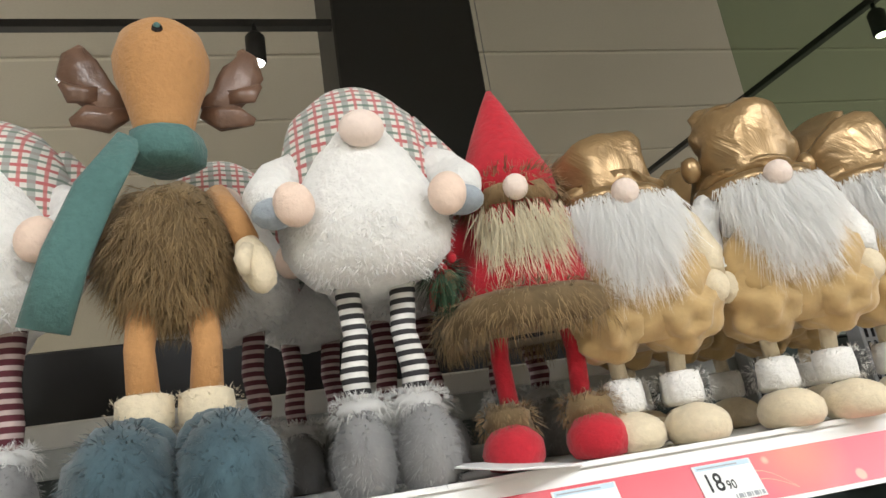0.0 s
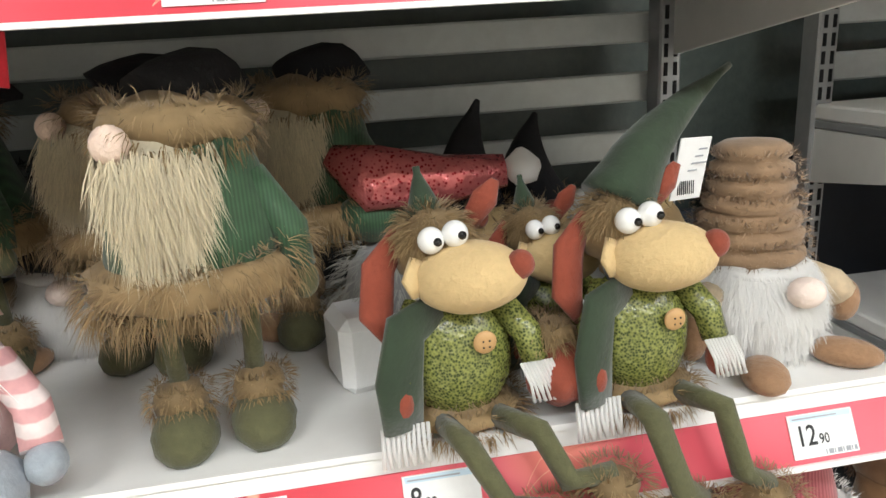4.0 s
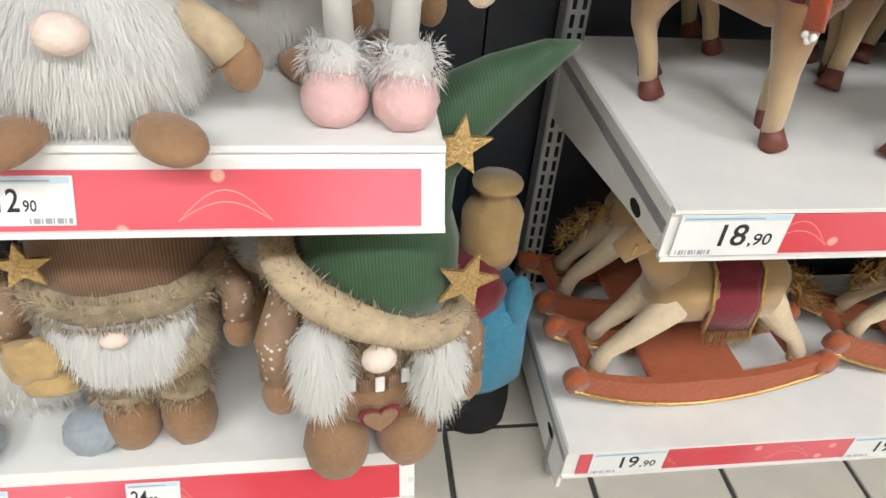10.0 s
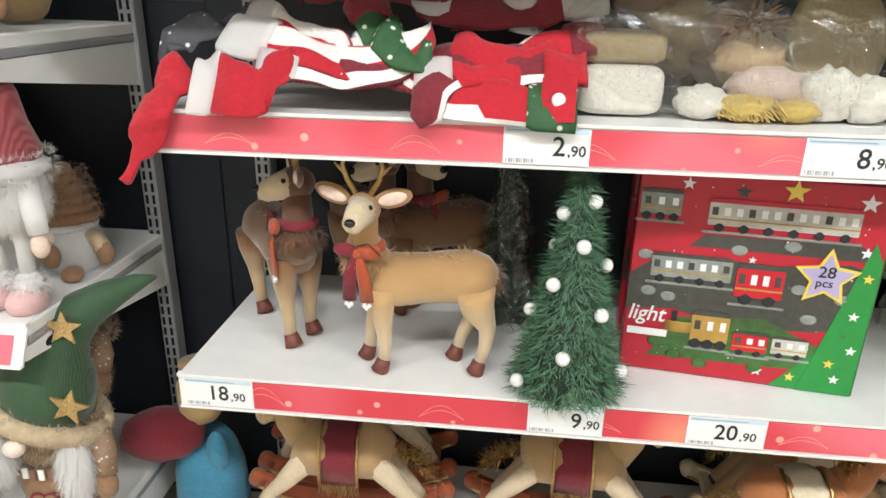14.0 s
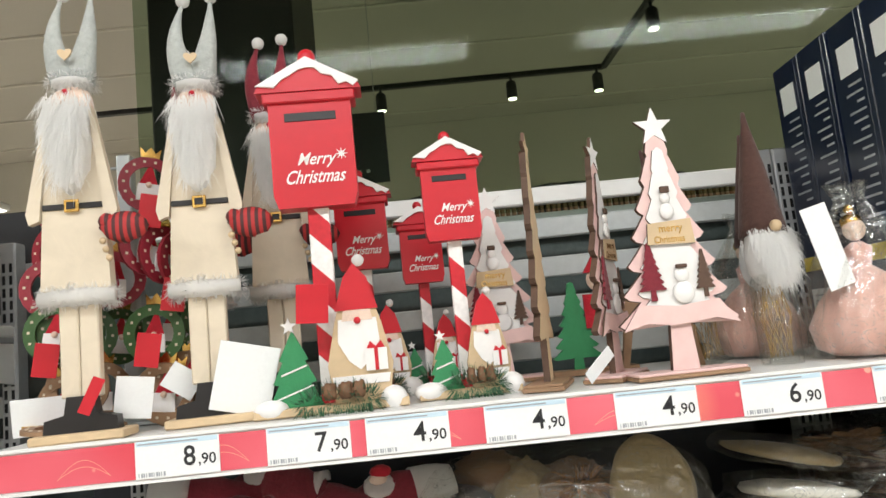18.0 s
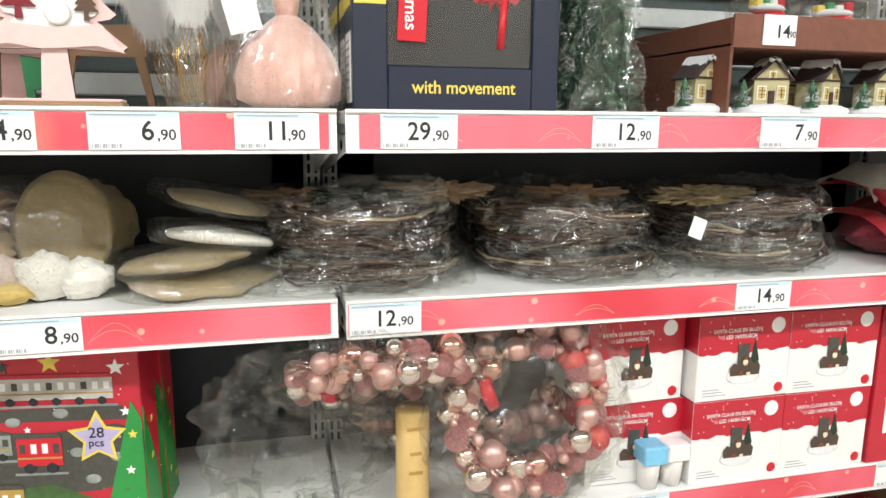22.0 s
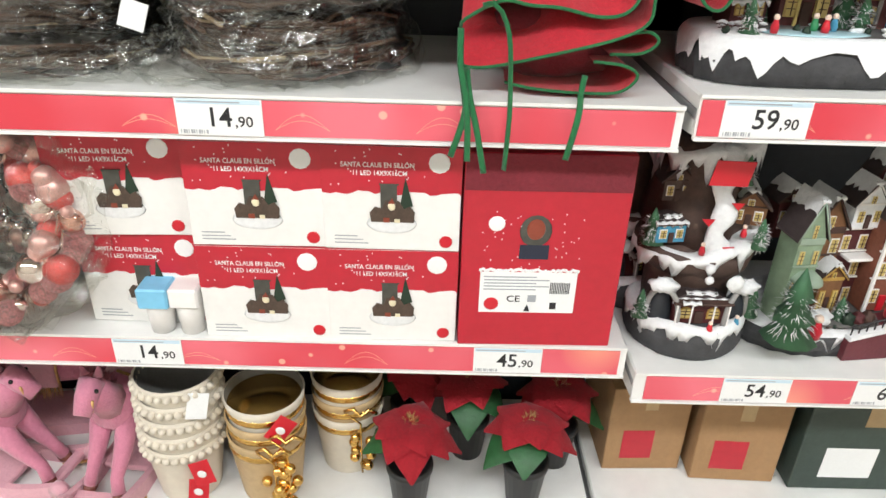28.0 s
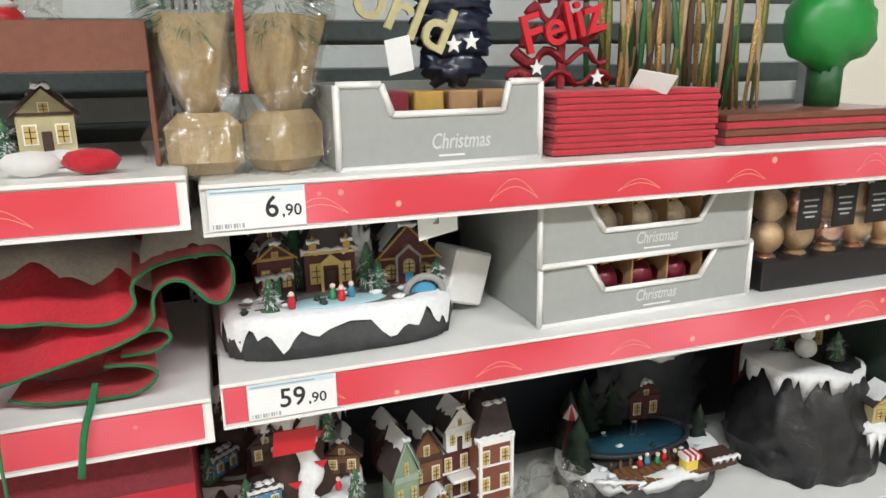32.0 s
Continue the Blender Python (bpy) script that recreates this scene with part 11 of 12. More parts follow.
h2 = model_house(vm, -0.088, 0.012, 0.115, 0.03, 0.03, 0.032, BURG, 6, True, steep=0.7)
h3 = model_house(vm, -0.008, 0.0, 0.06, 0.072, 0.05, 0.062, BURG, 0, False, floors=1, label="burgundy town hall", steep=0.42, trim=WINY)
for x in (-0.024, 0.024):
    part("dormer", Geo().prism([(-0.005, 0), (0.005, 0), (0.005, 0.014), (0.0, 0.022), (-0.005, 0.014)], 0.01, OCHRE, (x, -0.004, 0.064)), h3)
    drip_sheet(h3, (x - 0.009, -0.007, 0.079), (x + 0.009, -0.007, 0.079), 0.006, int(x * 900), n=6)
part("pediment", Geo().prism([(-0.015, 0.0), (-0.011, 0.0), (-0.011, 0.042), (0.011, 0.042), (0.011, 0.0), (0.015, 0.0), (0.015, 0.046), (0.0, 0.058), (-0.015, 0.046)], 0.003, WINY, (0, -0.006, 0)), h3, "yellow door surround")
h4 = model_house(vm, 0.106, 0.0, 0.06, 0.088, 0.06, 0.042, BURG, -4, True, label="burgundy chapel", steep=0.55, arch=True, trim=OCHRE)
part("porch", Geo().prism([(-0.019, 0.0), (0.019, 0.0), (0.019, 0.045), (0.0, 0.062), (-0.019, 0.045)], 0.006, STONEG, (0, -0.009, 0)), h4, "grey stone porch")
part("porch_wall", Geo().prism([(-0.016, 0.0), (0.016, 0.0), (0.016, 0.043), (0.0, 0.057), (-0.016, 0.043)], 0.001, BURG, (0, -0.0102, 0)), h4)
lit_window(h4, 0.0, 0.022, 0.014, 0.018, STONEG, True).location.y = -0.0102
part("door", Geo().box((-0.006, -0.0125, 0), (0.006, -0.0103, 0.022), BLUEC, 0.0006), h4, "blue grey door")
model_house(vm, 0.042, 0.035, 0.06, 0.04, 0.04, 0.07, STONEG, 0, True, steep=0.5)
part("snow_wall", Geo().sphere((0.035, 0.02, 0.10), (0.02, 0.012, 0.055), SNOW, 18, 14, 0.6, 14), vm, "white snow drift between the houses")
part("snow_wall", Geo().sphere((-0.03, 0.06, 0.15), (0.09, 0.012, 0.022), SNOW, 24, 12, 0.7, 14), vm, "white snow on the ridge behind")
part("ice_pond", Geo().sphere((-0.01, -0.047, 0.0625), (0.072, 0.026, 0.003), ICE, 28, 8), vm, "pale blue ice pond")
part("bridge", Geo().tube([(0.088 + 0.028 - 0.028 * math.cos(a), -0.05, 0.06 + 0.024 * math.sin(a)) for a in (math.pi * k / 10 for k in range(11))], 0.005, STONEG, 8), vm, "pale stone bridge")
part("bridge_water", Geo().sphere((0.116, -0.046, 0.06), (0.02, 0.004, 0.016), BLUEC, 14, 8), vm)
for x, y, m in ((-0.072, -0.062, RED), (-0.014, -0.046, GREENP), (-0.004, -0.056, REDP), (0.012, -0.044, BLUEC)):
    villager(vm, x, y, 0.064, m, 0.024)
for x, y, h in ((-0.1, -0.05, 0.045), (0.055, -0.03, 0.05), (0.14, -0.03, 0.045), (0.045, 0.0, 0.07), (-0.05, 0.05, 0.10)):
    pine_model(vm, x, y, 0.06, h)
g = Geo().box((-0.03, -0.0008, -0.02), (0.03, 0.0008, 0.02), PAPER, 0.0004, rot=pose(0, 0, 0, 10, -8, 10).to_3x3())
for k in range(8):
    g.box((-0.022 + k * 0.003, -0.0022, -0.002), (-0.0205 + k * 0.003, -0.0012, 0.012), INK, 0.0002)
thing("hanging_tag", "white barcode tag hanging from the shelf above", "tag", at=pose(2.965, 0.06, 1.185), geo=g)
g = Geo().box((-0.04, -0.03, 0), (0.035, 0.03, 0.085), PAPERB, 0.004, rot=pose(0, 0, 0, 0, 18, 20).to_3x3(), c=(0, 0, 0.055))
thing("white_box", "small white carton tilted beside the village", "box", at=pose(3.04, 0.19, D2), geo=g)

tw = thing("village_model", "round snowy mountain village with tunnel and waterfall", "village model", at=pose(2.776, 0.195, D3))


def drip_ring(o, c, rx, ry, z, wide, drop, seed, tilt=0.0, n=90, label="white snow rim with icicles"):
    """A round rim of snow with a level top and drips outside."""
    rnd = random.Random(seed)
    vs, fs = [], []
    for k in range(n):
        a = 2 * math.pi * k / n
        x, y = math.cos(a), math.sin(a)
        zz = z + tilt * x + 0.003 * math.sin(a * 5 + seed)
        low = drop * max(0.15, 0.5 + 0.3 * math.sin(k * 0.75 + seed) + 0.2 * math.sin(k * 1.7) + 0.2 * rnd.uniform(-1, 1))
        for r, h in ((1 - wide, zz - 0.002), (1 - wide * 0.4, zz + 0.006), (0.99, zz + 0.002), (1.02, zz - 0.004), (1.025, zz - low), (0.98, zz - 0.004)):
            vs.append((c[0] + rx * r * x, c[1] + ry * r * y, h))
    for k in range(n):
        for j in range(5):
            a, e = k * 6 + j, ((k + 1) % n) * 6 + j
            fs.append((a, e, e + 1, a + 1)[:: -1])
    part("snow_rim", Geo().add(vs, fs, SNOW), o, label)


TRACKD = mat("dark_model_track", (0.02, 0.024, 0.03), 0.6, amount=0.3)
BROCK = mat("brown_model_rock", (0.075, 0.042, 0.032), 0.65, amount=0.5, grain=50, bump=0.6)
part("rock_base", Geo().lathe((0, 0, 0), [(0.094, 0), (0.099, 0.012), (0.100, 0.035), (0.096, 0.054)], ROCK, 48, 0.05, freq=4), tw, "dark moulded rock base")
drip_ring(tw, (0, 0), 0.098, 0.097, 0.058, 0.22, 0.036, 5)
part("track", Geo().lathe((0, 0.004, 0.05), [(0.078, 0), (0.078, 0.004)], TRACKD, 36), tw, "dark sunken track")
part("tunnel_wall", Geo().lathe((0, 0.022, 0.05), [(0.070, 0), (0.070, 0.06), (0.085, 0.09), (0.089, 0.125)], BROCK, 30, 0.10, freq=2), tw, "brown rock wall")
for s in (-1, 1):
    arc = [(s * 0.060 + 0.022 * math.cos(a), -0.062 + 0.016 * s * math.cos(a), 0.055 + 0.062 * math.sin(a) ** 0.7) for a in (math.pi * (k + 0.01) / 12.04 for k in range(13))]
    part("arch", Geo().tube(arc, 0.0045, STONEG, 8), tw, "grey stone arch")
    part("tunnel_mouth", Geo().sphere((s * 0.060, -0.050, 0.055), (0.020, 0.012, 0.055), TRACKD, 16, 10), tw)
    part("snow_lump", Geo().sphere((s * 0.064, -0.062, 0.124), (0.024, 0.014, 0.012), SNOW, 16, 8, 0.5, 14), tw)
st = model_house(tw, 0, -0.066, 0.056, 0.082, 0.03, 0.042, BURG, 0, False, label="burgundy station", steep=0.12, arch=True, trim=OCHRE)
part("porch_roof", Geo().box((-0.048, -0.016, 0.042), (0.048, 0.0, 0.046), DKWOOD, 0.001), st)
drip_sheet(st, (-0.035, -0.016, 0.047), (-0.006, -0.016, 0.047), 0.006, 3, n=10)
for x in (-0.042, -0.018, 0.018, 0.042):
    part("porch_post", Geo().box((x - 0.0012, -0.0155, 0), (x + 0.0012, -0.013, 0.042), WHITEP, 0.0003), st)
part("second_tier", Geo().lathe((0, 0.02, 0.135), [(0.082, 0), (0.094, 0.018), (0.096, 0.04)], BROCK, 36, 0.08, freq=3), tw, "brown rock tier")
drip_ring(tw, (0, 0.02), 0.097, 0.095, 0.182, 0.4, 0.035, 8, 0.018)
for x, zz, r in ((-0.004, 0.165, 0.008), (-0.002, 0.145, 0.007), (0.04, 0.14, 0.014)):
    part("snow_lump", Geo().sphere((x, -0.08, zz), (r, 0.006, r), SNOW, 12, 8, 0.2), tw)
part("upper_rock", Geo().lathe((0.0, 0.045, 0.175), [(0.085, 0), (0.08, 0.05), (0.07, 0.10), (0.066, 0.15), (0.05, 0.165)], BROCK, 28, 0.25, freq=2), tw, "brown rock wall")
model_house(tw, -0.058, -0.03, 0.185, 0.048, 0.03, 0.032, BLUEC, 8, False, label="dark blue house", steep=0.2)
model_house(tw, -0.05, 0.0, 0.245, 0.045, 0.03, 0.036, BROCK, 4, True)
model_house(tw, 0.062, -0.02, 0.215, 0.052, 0.04, 0.034, ORANGW, -14, True, label="ochre house")
fall = [(0.012, -0.055, 0.178), (0.000, -0.055, 0.215), (0.010, -0.05, 0.25), (0.002, -0.04, 0.285), (0.016, -0.03, 0.325), (0.02, -0.01, 0.34)]
part("waterfall", Geo().tube(smooth_line(fall, 20), [0.016 + 0.004 * math.sin(k) for k in range(21)], SNOW, 14, 0.3, flatten=0.4), tw, "white frozen waterfall")
for k, (x, zz) in enumerate(((0.022, 0.19), (-0.016, 0.235), (0.024, 0.262), (0.022, 0.31))):
    part("pennant", Geo().prism([(-0.010, 0.006), (0.010, 0.006), (0.002, -0.006)], 0.002, REDP, (x, -0.075 + zz * 0.06, zz)), tw, "red pennant")
drip_ring(tw, (0.005, 0.045), 0.082, 0.07, 0.335, 0.8, 0.05, 4, 0.01)
for x, y, zz, h in ((-0.09, -0.045, 0.056, 0.05), (0.093, -0.04, 0.06, 0.06), (-0.085, -0.02, 0.18, 0.06), (0.075, -0.05, 0.19, 0.05), (0.04, -0.03, 0.29, 0.045)):
    pine_model(tw, x, y, zz, h)
for x, y, zz, m in ((0.012, -0.09, 0.054, REDP), (0.062, -0.07, 0.054, BLUEC), (-0.02, -0.07, 0.185, RED), (0.05, -0.045, 0.205, REDP)):
    villager(tw, x, y, zz, m, 0.022)
g = Geo().box((-0.03, -0.0008, -0.02), (0.03, 0.0008, 0.02), REDP, 0.0004, rot=pose(0, 0, 0, 8, 4, 8).to_3x3())
thing("hanging_tag", "red card tag under the shelf rail", "tag", at=pose(2.76, 0.09, 0.885), geo=g)

v2 = thing("village_model", "snowy street model with tall town houses and quay", "village model", at=pose(3.01, 0.2, D3, 0, 0, 8))
part("rock_base", Geo().lathe((-0.02, 0.02, 0), [(0.105, 0), (0.11, 0.015), (0.108, 0.04)], ROCK, 40, 0.08, freq=3, rx=1.15, ry=0.92), v2, "dark moulded rock base")
drip_ring(v2, (-0.02, 0.02), 0.122, 0.098, 0.044, 0.9, 0.028, 7)
QUAYM = mat("burgundy_quay_paint", (0.12, 0.022, 0.03), 0.5, amount=0.2)
quay = part("quay", Geo().prism([(0.0, 0.0), (0.152, 0.0), (0.152, 0.072), (0.0, 0.040)], 0.05, QUAYM, (0.0, -0.09, 0)), v2, "burgundy quay wall")
part("quay_snow", Geo().prism([(0.0, 0.040), (0.152, 0.072), (0.152, 0.079), (0.0, 0.048)], 0.014, SNOW, (0.0, -0.093, 0)), quay, "white snow along the quay")
part("rail", Geo().tube([(0.0, -0.086, 0.064), (0.152, -0.086, 0.095)], 0.0018, BLACKP, 6), quay, "black railing")
for k in range(12):
    x = 0.004 + k * 0.0132
    part("rail_post", Geo().box((x - 0.001, -0.087, 0.045 + x * 0.21), (x + 0.001, -0.085, 0.064 + x * 0.205), BLACKP, 0.0003), quay)
part("street", Geo().sphere((0.03, -0.02, 0.052), (0.10, 0.055, 0.006), STREET, 26, 8, 0.2), v2, "dark grey street")
model_house(v2, -0.084, -0.045, 0.045, 0.042, 0.05, 0.165, MINT, 0, True, floors=3, label="mint green town house", steep=1.5, trim=MINTT)
part("bay_roof", Geo().lathe((-0.078, -0.05, 0.135), [(0.026, 0), (0.024, 0.006), (0.012, 0.016)], MINTT, 14), v2, "pale green bay roof")
model_house(v2, -0.032, -0.01, 0.045, 0.058, 0.05, 0.165, ORANGW, 0, True, floors=3, label="ochre gabled town house", steep=0.9)
model_house(v2, -0.018, -0.035, 0.045, 0.04, 0.03, 0.085, ORANGW, 0, True, floors=1, steep=0.6, trim=OCHRE)
model_house(v2, 0.028, 0.0, 0.045, 0.055, 0.05, 0.165, BURG, 0, False, floors=3, steep=0.4, trim=WHITEP)
model_house(v2, 0.085, -0.035, 0.060, 0.066, 0.055, 0.165, BRICKT, -4, False, floors=3, label="brick town house with white trim", steep=0.75, trim=WHITEP, door=REDP)
for x in (0.055, 0.117):
    part("corner_post", Geo().box((x - 0.003, -0.041, 0.060), (x + 0.003, -0.036, 0.225), WHITEP, 0.0008), v2, "white corner post")
part("balcony", Geo().box((0.01, -0.025, 0.15), (0.055, 0.0, 0.156), WHITEP, 0.001), v2)
model_house(v2, 0.03, -0.01, 0.205, 0.05, 0.04, 0.045, SNOW, 0, True, steep=0.7, trim=WHITEP)
model_house(v2, -0.075, 0.035, 0.17, 0.045, 0.04, 0.07, BURG, 0, True)
model_house(v2, 0.075, 0.03, 0.20, 0.05, 0.03, 0.07, BURG, 0, True, steep=0.9)
pine_model(v2, -0.105, -0.078, 0.045, 0.13)
pine_model(v2, 0.002, -0.05, 0.05, 0.05)
villager(v2, -0.062, -0.085, 0.047, RED, 0.045)
villager(v2, 0.085, -0.06, 0.062, RED, 0.034)
for x, m in ((0.03, BURG), (0.048, DKWOOD), (0.012, PINED)):
    part("bush", Geo().sphere((x, -0.06, 0.062), (0.012, 0.01, 0.012), m, 12, 8, 0.6, 14), v2)
part("snow_lump", Geo().sphere((-0.035, -0.05, 0.06), (0.022, 0.014, 0.016), SNOW, 14, 8, 0.5), v2)

bagl = thing("film_bag", "crumpled clear bag with small figures inside", "bag", at=pose(3.2, 0.16, D3))
part("bag", Geo().sphere((0, 0, 0.075), (0.075, 0.06, 0.085), FILM, 32, 18, 0.3, 16, squash=-0.075).crumple(0.008), bagl, "clear crinkled film")
part("figurine", Geo().sphere((0.0, -0.02, 0.02), (0.022, 0.015, 0.015), SKIN, 10, 8, 0.2), bagl)
part("stuffing", Geo().sphere((0.0, 0.01, 0.06), (0.045, 0.035, 0.05), PALEF, 14, 8, 0.3), bagl, "pale stuffing")

v3 = thing("village_model", "snowy lake model with dock, tower and houses", "village model", at=pose(3.465, 0.29, D3))
part("rock_base", Geo().lathe((0, 0, 0), [(0.16, 0), (0.165, 0.02), (0.162, 0.06)], ROCK, 48, 0.05, freq=3, rx=1.08, ry=0.72), v3, "dark moulded rock base")
drip_ring(v3, (0, 0), 0.176, 0.12, 0.066, 0.35, 0.03, 9)
part("lake", Geo().lathe((0.0, 0.03, 0.074), [(0.13, 0.0), (0.13, 0.004)], mat("dark_blue_lake", (0.015, 0.06, 0.09), 0.1, amount=0.2, bump=0.05), 48, ry=0.55), v3, "dark blue lake")
part("lake_rim", Geo().tube([(0.134 * math.cos(a), 0.03 + 0.074 * math.sin(a), 0.08) for a in [2 * math.pi * k / 40 for k in range(41)]], 0.006, TRACKD, 8), v3, "black lake rim")
dock = part("dock", Geo().box((-0.10, -0.115, 0.060), (0.13, -0.055, 0.068), DKWOOD, 0.001), v3, "brown plank dock")
for k in range(14):
    part("plank", Geo().box((-0.098 + k * 0.0163, -0.116, 0.068), (-0.0835 + k * 0.0163, -0.055, 0.0705), ORANGW, 0.0006), dock)
for k in range(8):
    part("fence_post", Geo().box((-0.10 + k * 0.022, -0.058, 0.07), (-0.095 + k * 0.022, -0.053, 0.086), ORANGW, 0.0008), v3)
for k in range(5):
    villager(v3, -0.04 + k * 0.02, -0.068 + 0.006 * (k % 2), 0.07, (RED, BLUEC, GREENP, REDP, DKWOOD)[k], 0.026)
ki = part("kiosk", Geo().box((0.035, -0.112, 0.0705), (0.062, -0.088, 0.092), YELLOWP, 0.001), v3, "yellow kiosk")
for k in range(6):
    part("awning_stripe", Geo().prism([(0, 0), (0.006, 0), (0.006, 0.010), (0, 0.010)], 0.026, REDP if k % 2 else WHITEP, (0.031 + k * 0.006, -0.115, 0.094)), ki)
pl = part("planter", Geo().box((0.09, -0.12, 0.066), (0.15, -0.075, 0.088), DKWOOD, 0.002), v3, "dark planter edged with snow")
drip_sheet(pl, (0.088, -0.122, 0.09), (0.152, -0.122, 0.09), 0.012, 3)
drip_sheet(v3, (-0.15, -0.085, 0.076), (-0.06, -0.118, 0.072), 0.016, 6)
model_house(v3, 0.075, 0.085, 0.075, 0.07, 0.03, 0.06, BURG, -4, True, label="burgundy house by the lake", steep=0.45)
part("tower", Geo().lathe((-0.145, 0.02, 0.066), [(0.016, 0), (0.015, 0.09)], BURG, 12), v3, "dark tower")
for k in range(8):
    a0, a1 = math.pi * k / 4, math.pi * (k + 1) / 4
    part("roof_stripe", Geo().add([(-0.145 + 0.018 * math.cos(a0), 0.02 + 0.018 * math.sin(a0), 0.156), (-0.145 + 0.018 * math.cos(a1), 0.02 + 0.018 * math.sin(a1), 0.156), (-0.145, 0.02, 0.184)], [(0, 1, 2)], REDP if k % 2 else WHITEP), v3)
for x, y, h in ((-0.15, -0.02, 0.11), (-0.125, 0.06, 0.12), (-0.07, 0.10, 0.12), (0.15, 0.0, 0.07), (0.0, 0.105, 0.11)):
    pine_model(v3, x, y, 0.07, h, False, PINED)
part("rock_wall", Geo().sphere((0.10, 0.115, 0.12), (0.13, 0.03, 0.16), TRACKD, 30, 18, 0.5, 12, squash=-0.115), v3, "dark rock wall behind the lake")
part("snow_patch", Geo().sphere((0.12, 0.10, 0.235), (0.06, 0.03, 0.03), SNOW, 20, 10, 0.5, 12), v3, "white snow on the rock")
DROCK = mat("black_glossy_rock", (0.022, 0.022, 0.024), 0.38, amount=0.5, grain=30, bump=0.9)
v4 = thing("village_model", "dark snowy mountain model with chalet and snowman", "village model", at=pose(3.86, 0.26, D3))
part("mountain", Geo().lathe((0, 0.0, 0.0), [(0.15, 0), (0.152, 0.03), (0.148, 0.05), (0.15, 0.055), (0.142, 0.09), (0.138, 0.12), (0.125, 0.15), (0.122, 0.18), (0.105, 0.21), (0.09, 0.23)], DROCK, 72, 0.16, freq=1.7, fold=7, depth=0.012), v4, "black ridged rock")
drip_ring(v4, (-0.015, 0.0), 0.125, 0.11, 0.225, 0.95, 0.06, 11, -0.01, 110)
lg = part("snow_ledge", Geo().sphere((0.07, -0.125, 0.115), (0.065, 0.045, 0.016), SNOW, 26, 10, 0.2), v4, "snow ledge")
drip_sheet(lg, (0.005, -0.160, 0.118), (0.135, -0.155, 0.118), 0.06, 5, n=30)
model_house(v4, 0.07, -0.145, 0.125, 0.07, 0.04, 0.045, CREAMW, -8, True, label="cream chalet", steep=0.4, trim=OCHRE)
part("snowman", Geo().sphere((-0.03, -0.02, 0.255), 0.022, SNOW, 12, 8).sphere((-0.03, -0.02, 0.288), 0.015, SNOW, 12, 8).lathe((-0.03, -0.02, 0.30), [(0.018, 0), (0.018, 0.002), (0.011, 0.003), (0.011, 0.016)], BLACKP, 14), v4)
model_house(v4, 0.03, 0.02, 0.235, 0.05, 0.04, 0.04, CREAMW, -8, True, trim=OCHRE)
for x, y, zz, h in ((0.02, -0.05, 0.235, 0.06), (-0.06, 0.02, 0.235, 0.06)):
    pine_model(v4, x, y, zz, h)
copy_thing(tw, pose(2.70, 0.35, D3, 0, 0, 30))
clutter(vm, (-0.14, -0.07, 0.064), (0.14, -0.01, 0.07), 40, 1)
clutter(v2, (-0.11, -0.075, 0.05), (0.0, -0.04, 0.056), 24, 5)
clutter(v3, (-0.155, -0.10, 0.072), (0.155, 0.08, 0.08), 40, 7)
thing("end_panel", "dark steel end panel of the lower shelves", "panel", kind="structure", geo=Geo().box((3.997, 0.05, D4 + 0.01), (4.003, 0.47, D2 - 0.04), MATS["dark_green_card"] if "dark_green_card" in MATS else BLACKP, 0.001))
bk = thing("model_carton", "dark burgundy carton standing behind the models", "carton", at=pose(3.84, 0.40, D3))
part("body", Geo().box((0, 0, 0), (0.15, 0.05, 0.30), QUAYM, 0.002), bk)
for k in range(3):
    part("candy_stripe", Geo().box((0.03 + k * 0.04, -0.001, 0.16), (0.034 + k * 0.04, 0.0, 0.27), PINKP, 0.0003), bk, "pale printed stripe")

# ---- grey trays, balls and card goods ----
GREYCARD = mat("grey_printed_card", (0.34, 0.355, 0.34), 0.55, amount=0.08, bump=0.03)
CREAMBALL = mat("cream_glitter_ball", (0.66, 0.55, 0.40), 0.5, metal=0.2, amount=0.3, grain=300, bump=0.4)
WINEBALL = mat("wine_red_ball", (0.14, 0.01, 0.025), 0.3, metal=0.3, amount=0.2)
CHAMP = mat("champagne_ball", (0.60, 0.40, 0.22), 0.35, metal=0.6, amount=0.4, grain=300, bump=0.4)


PALEINK = mat("pale_grey_ink", (0.60, 0.61, 0.59), 0.6, amount=0.1)


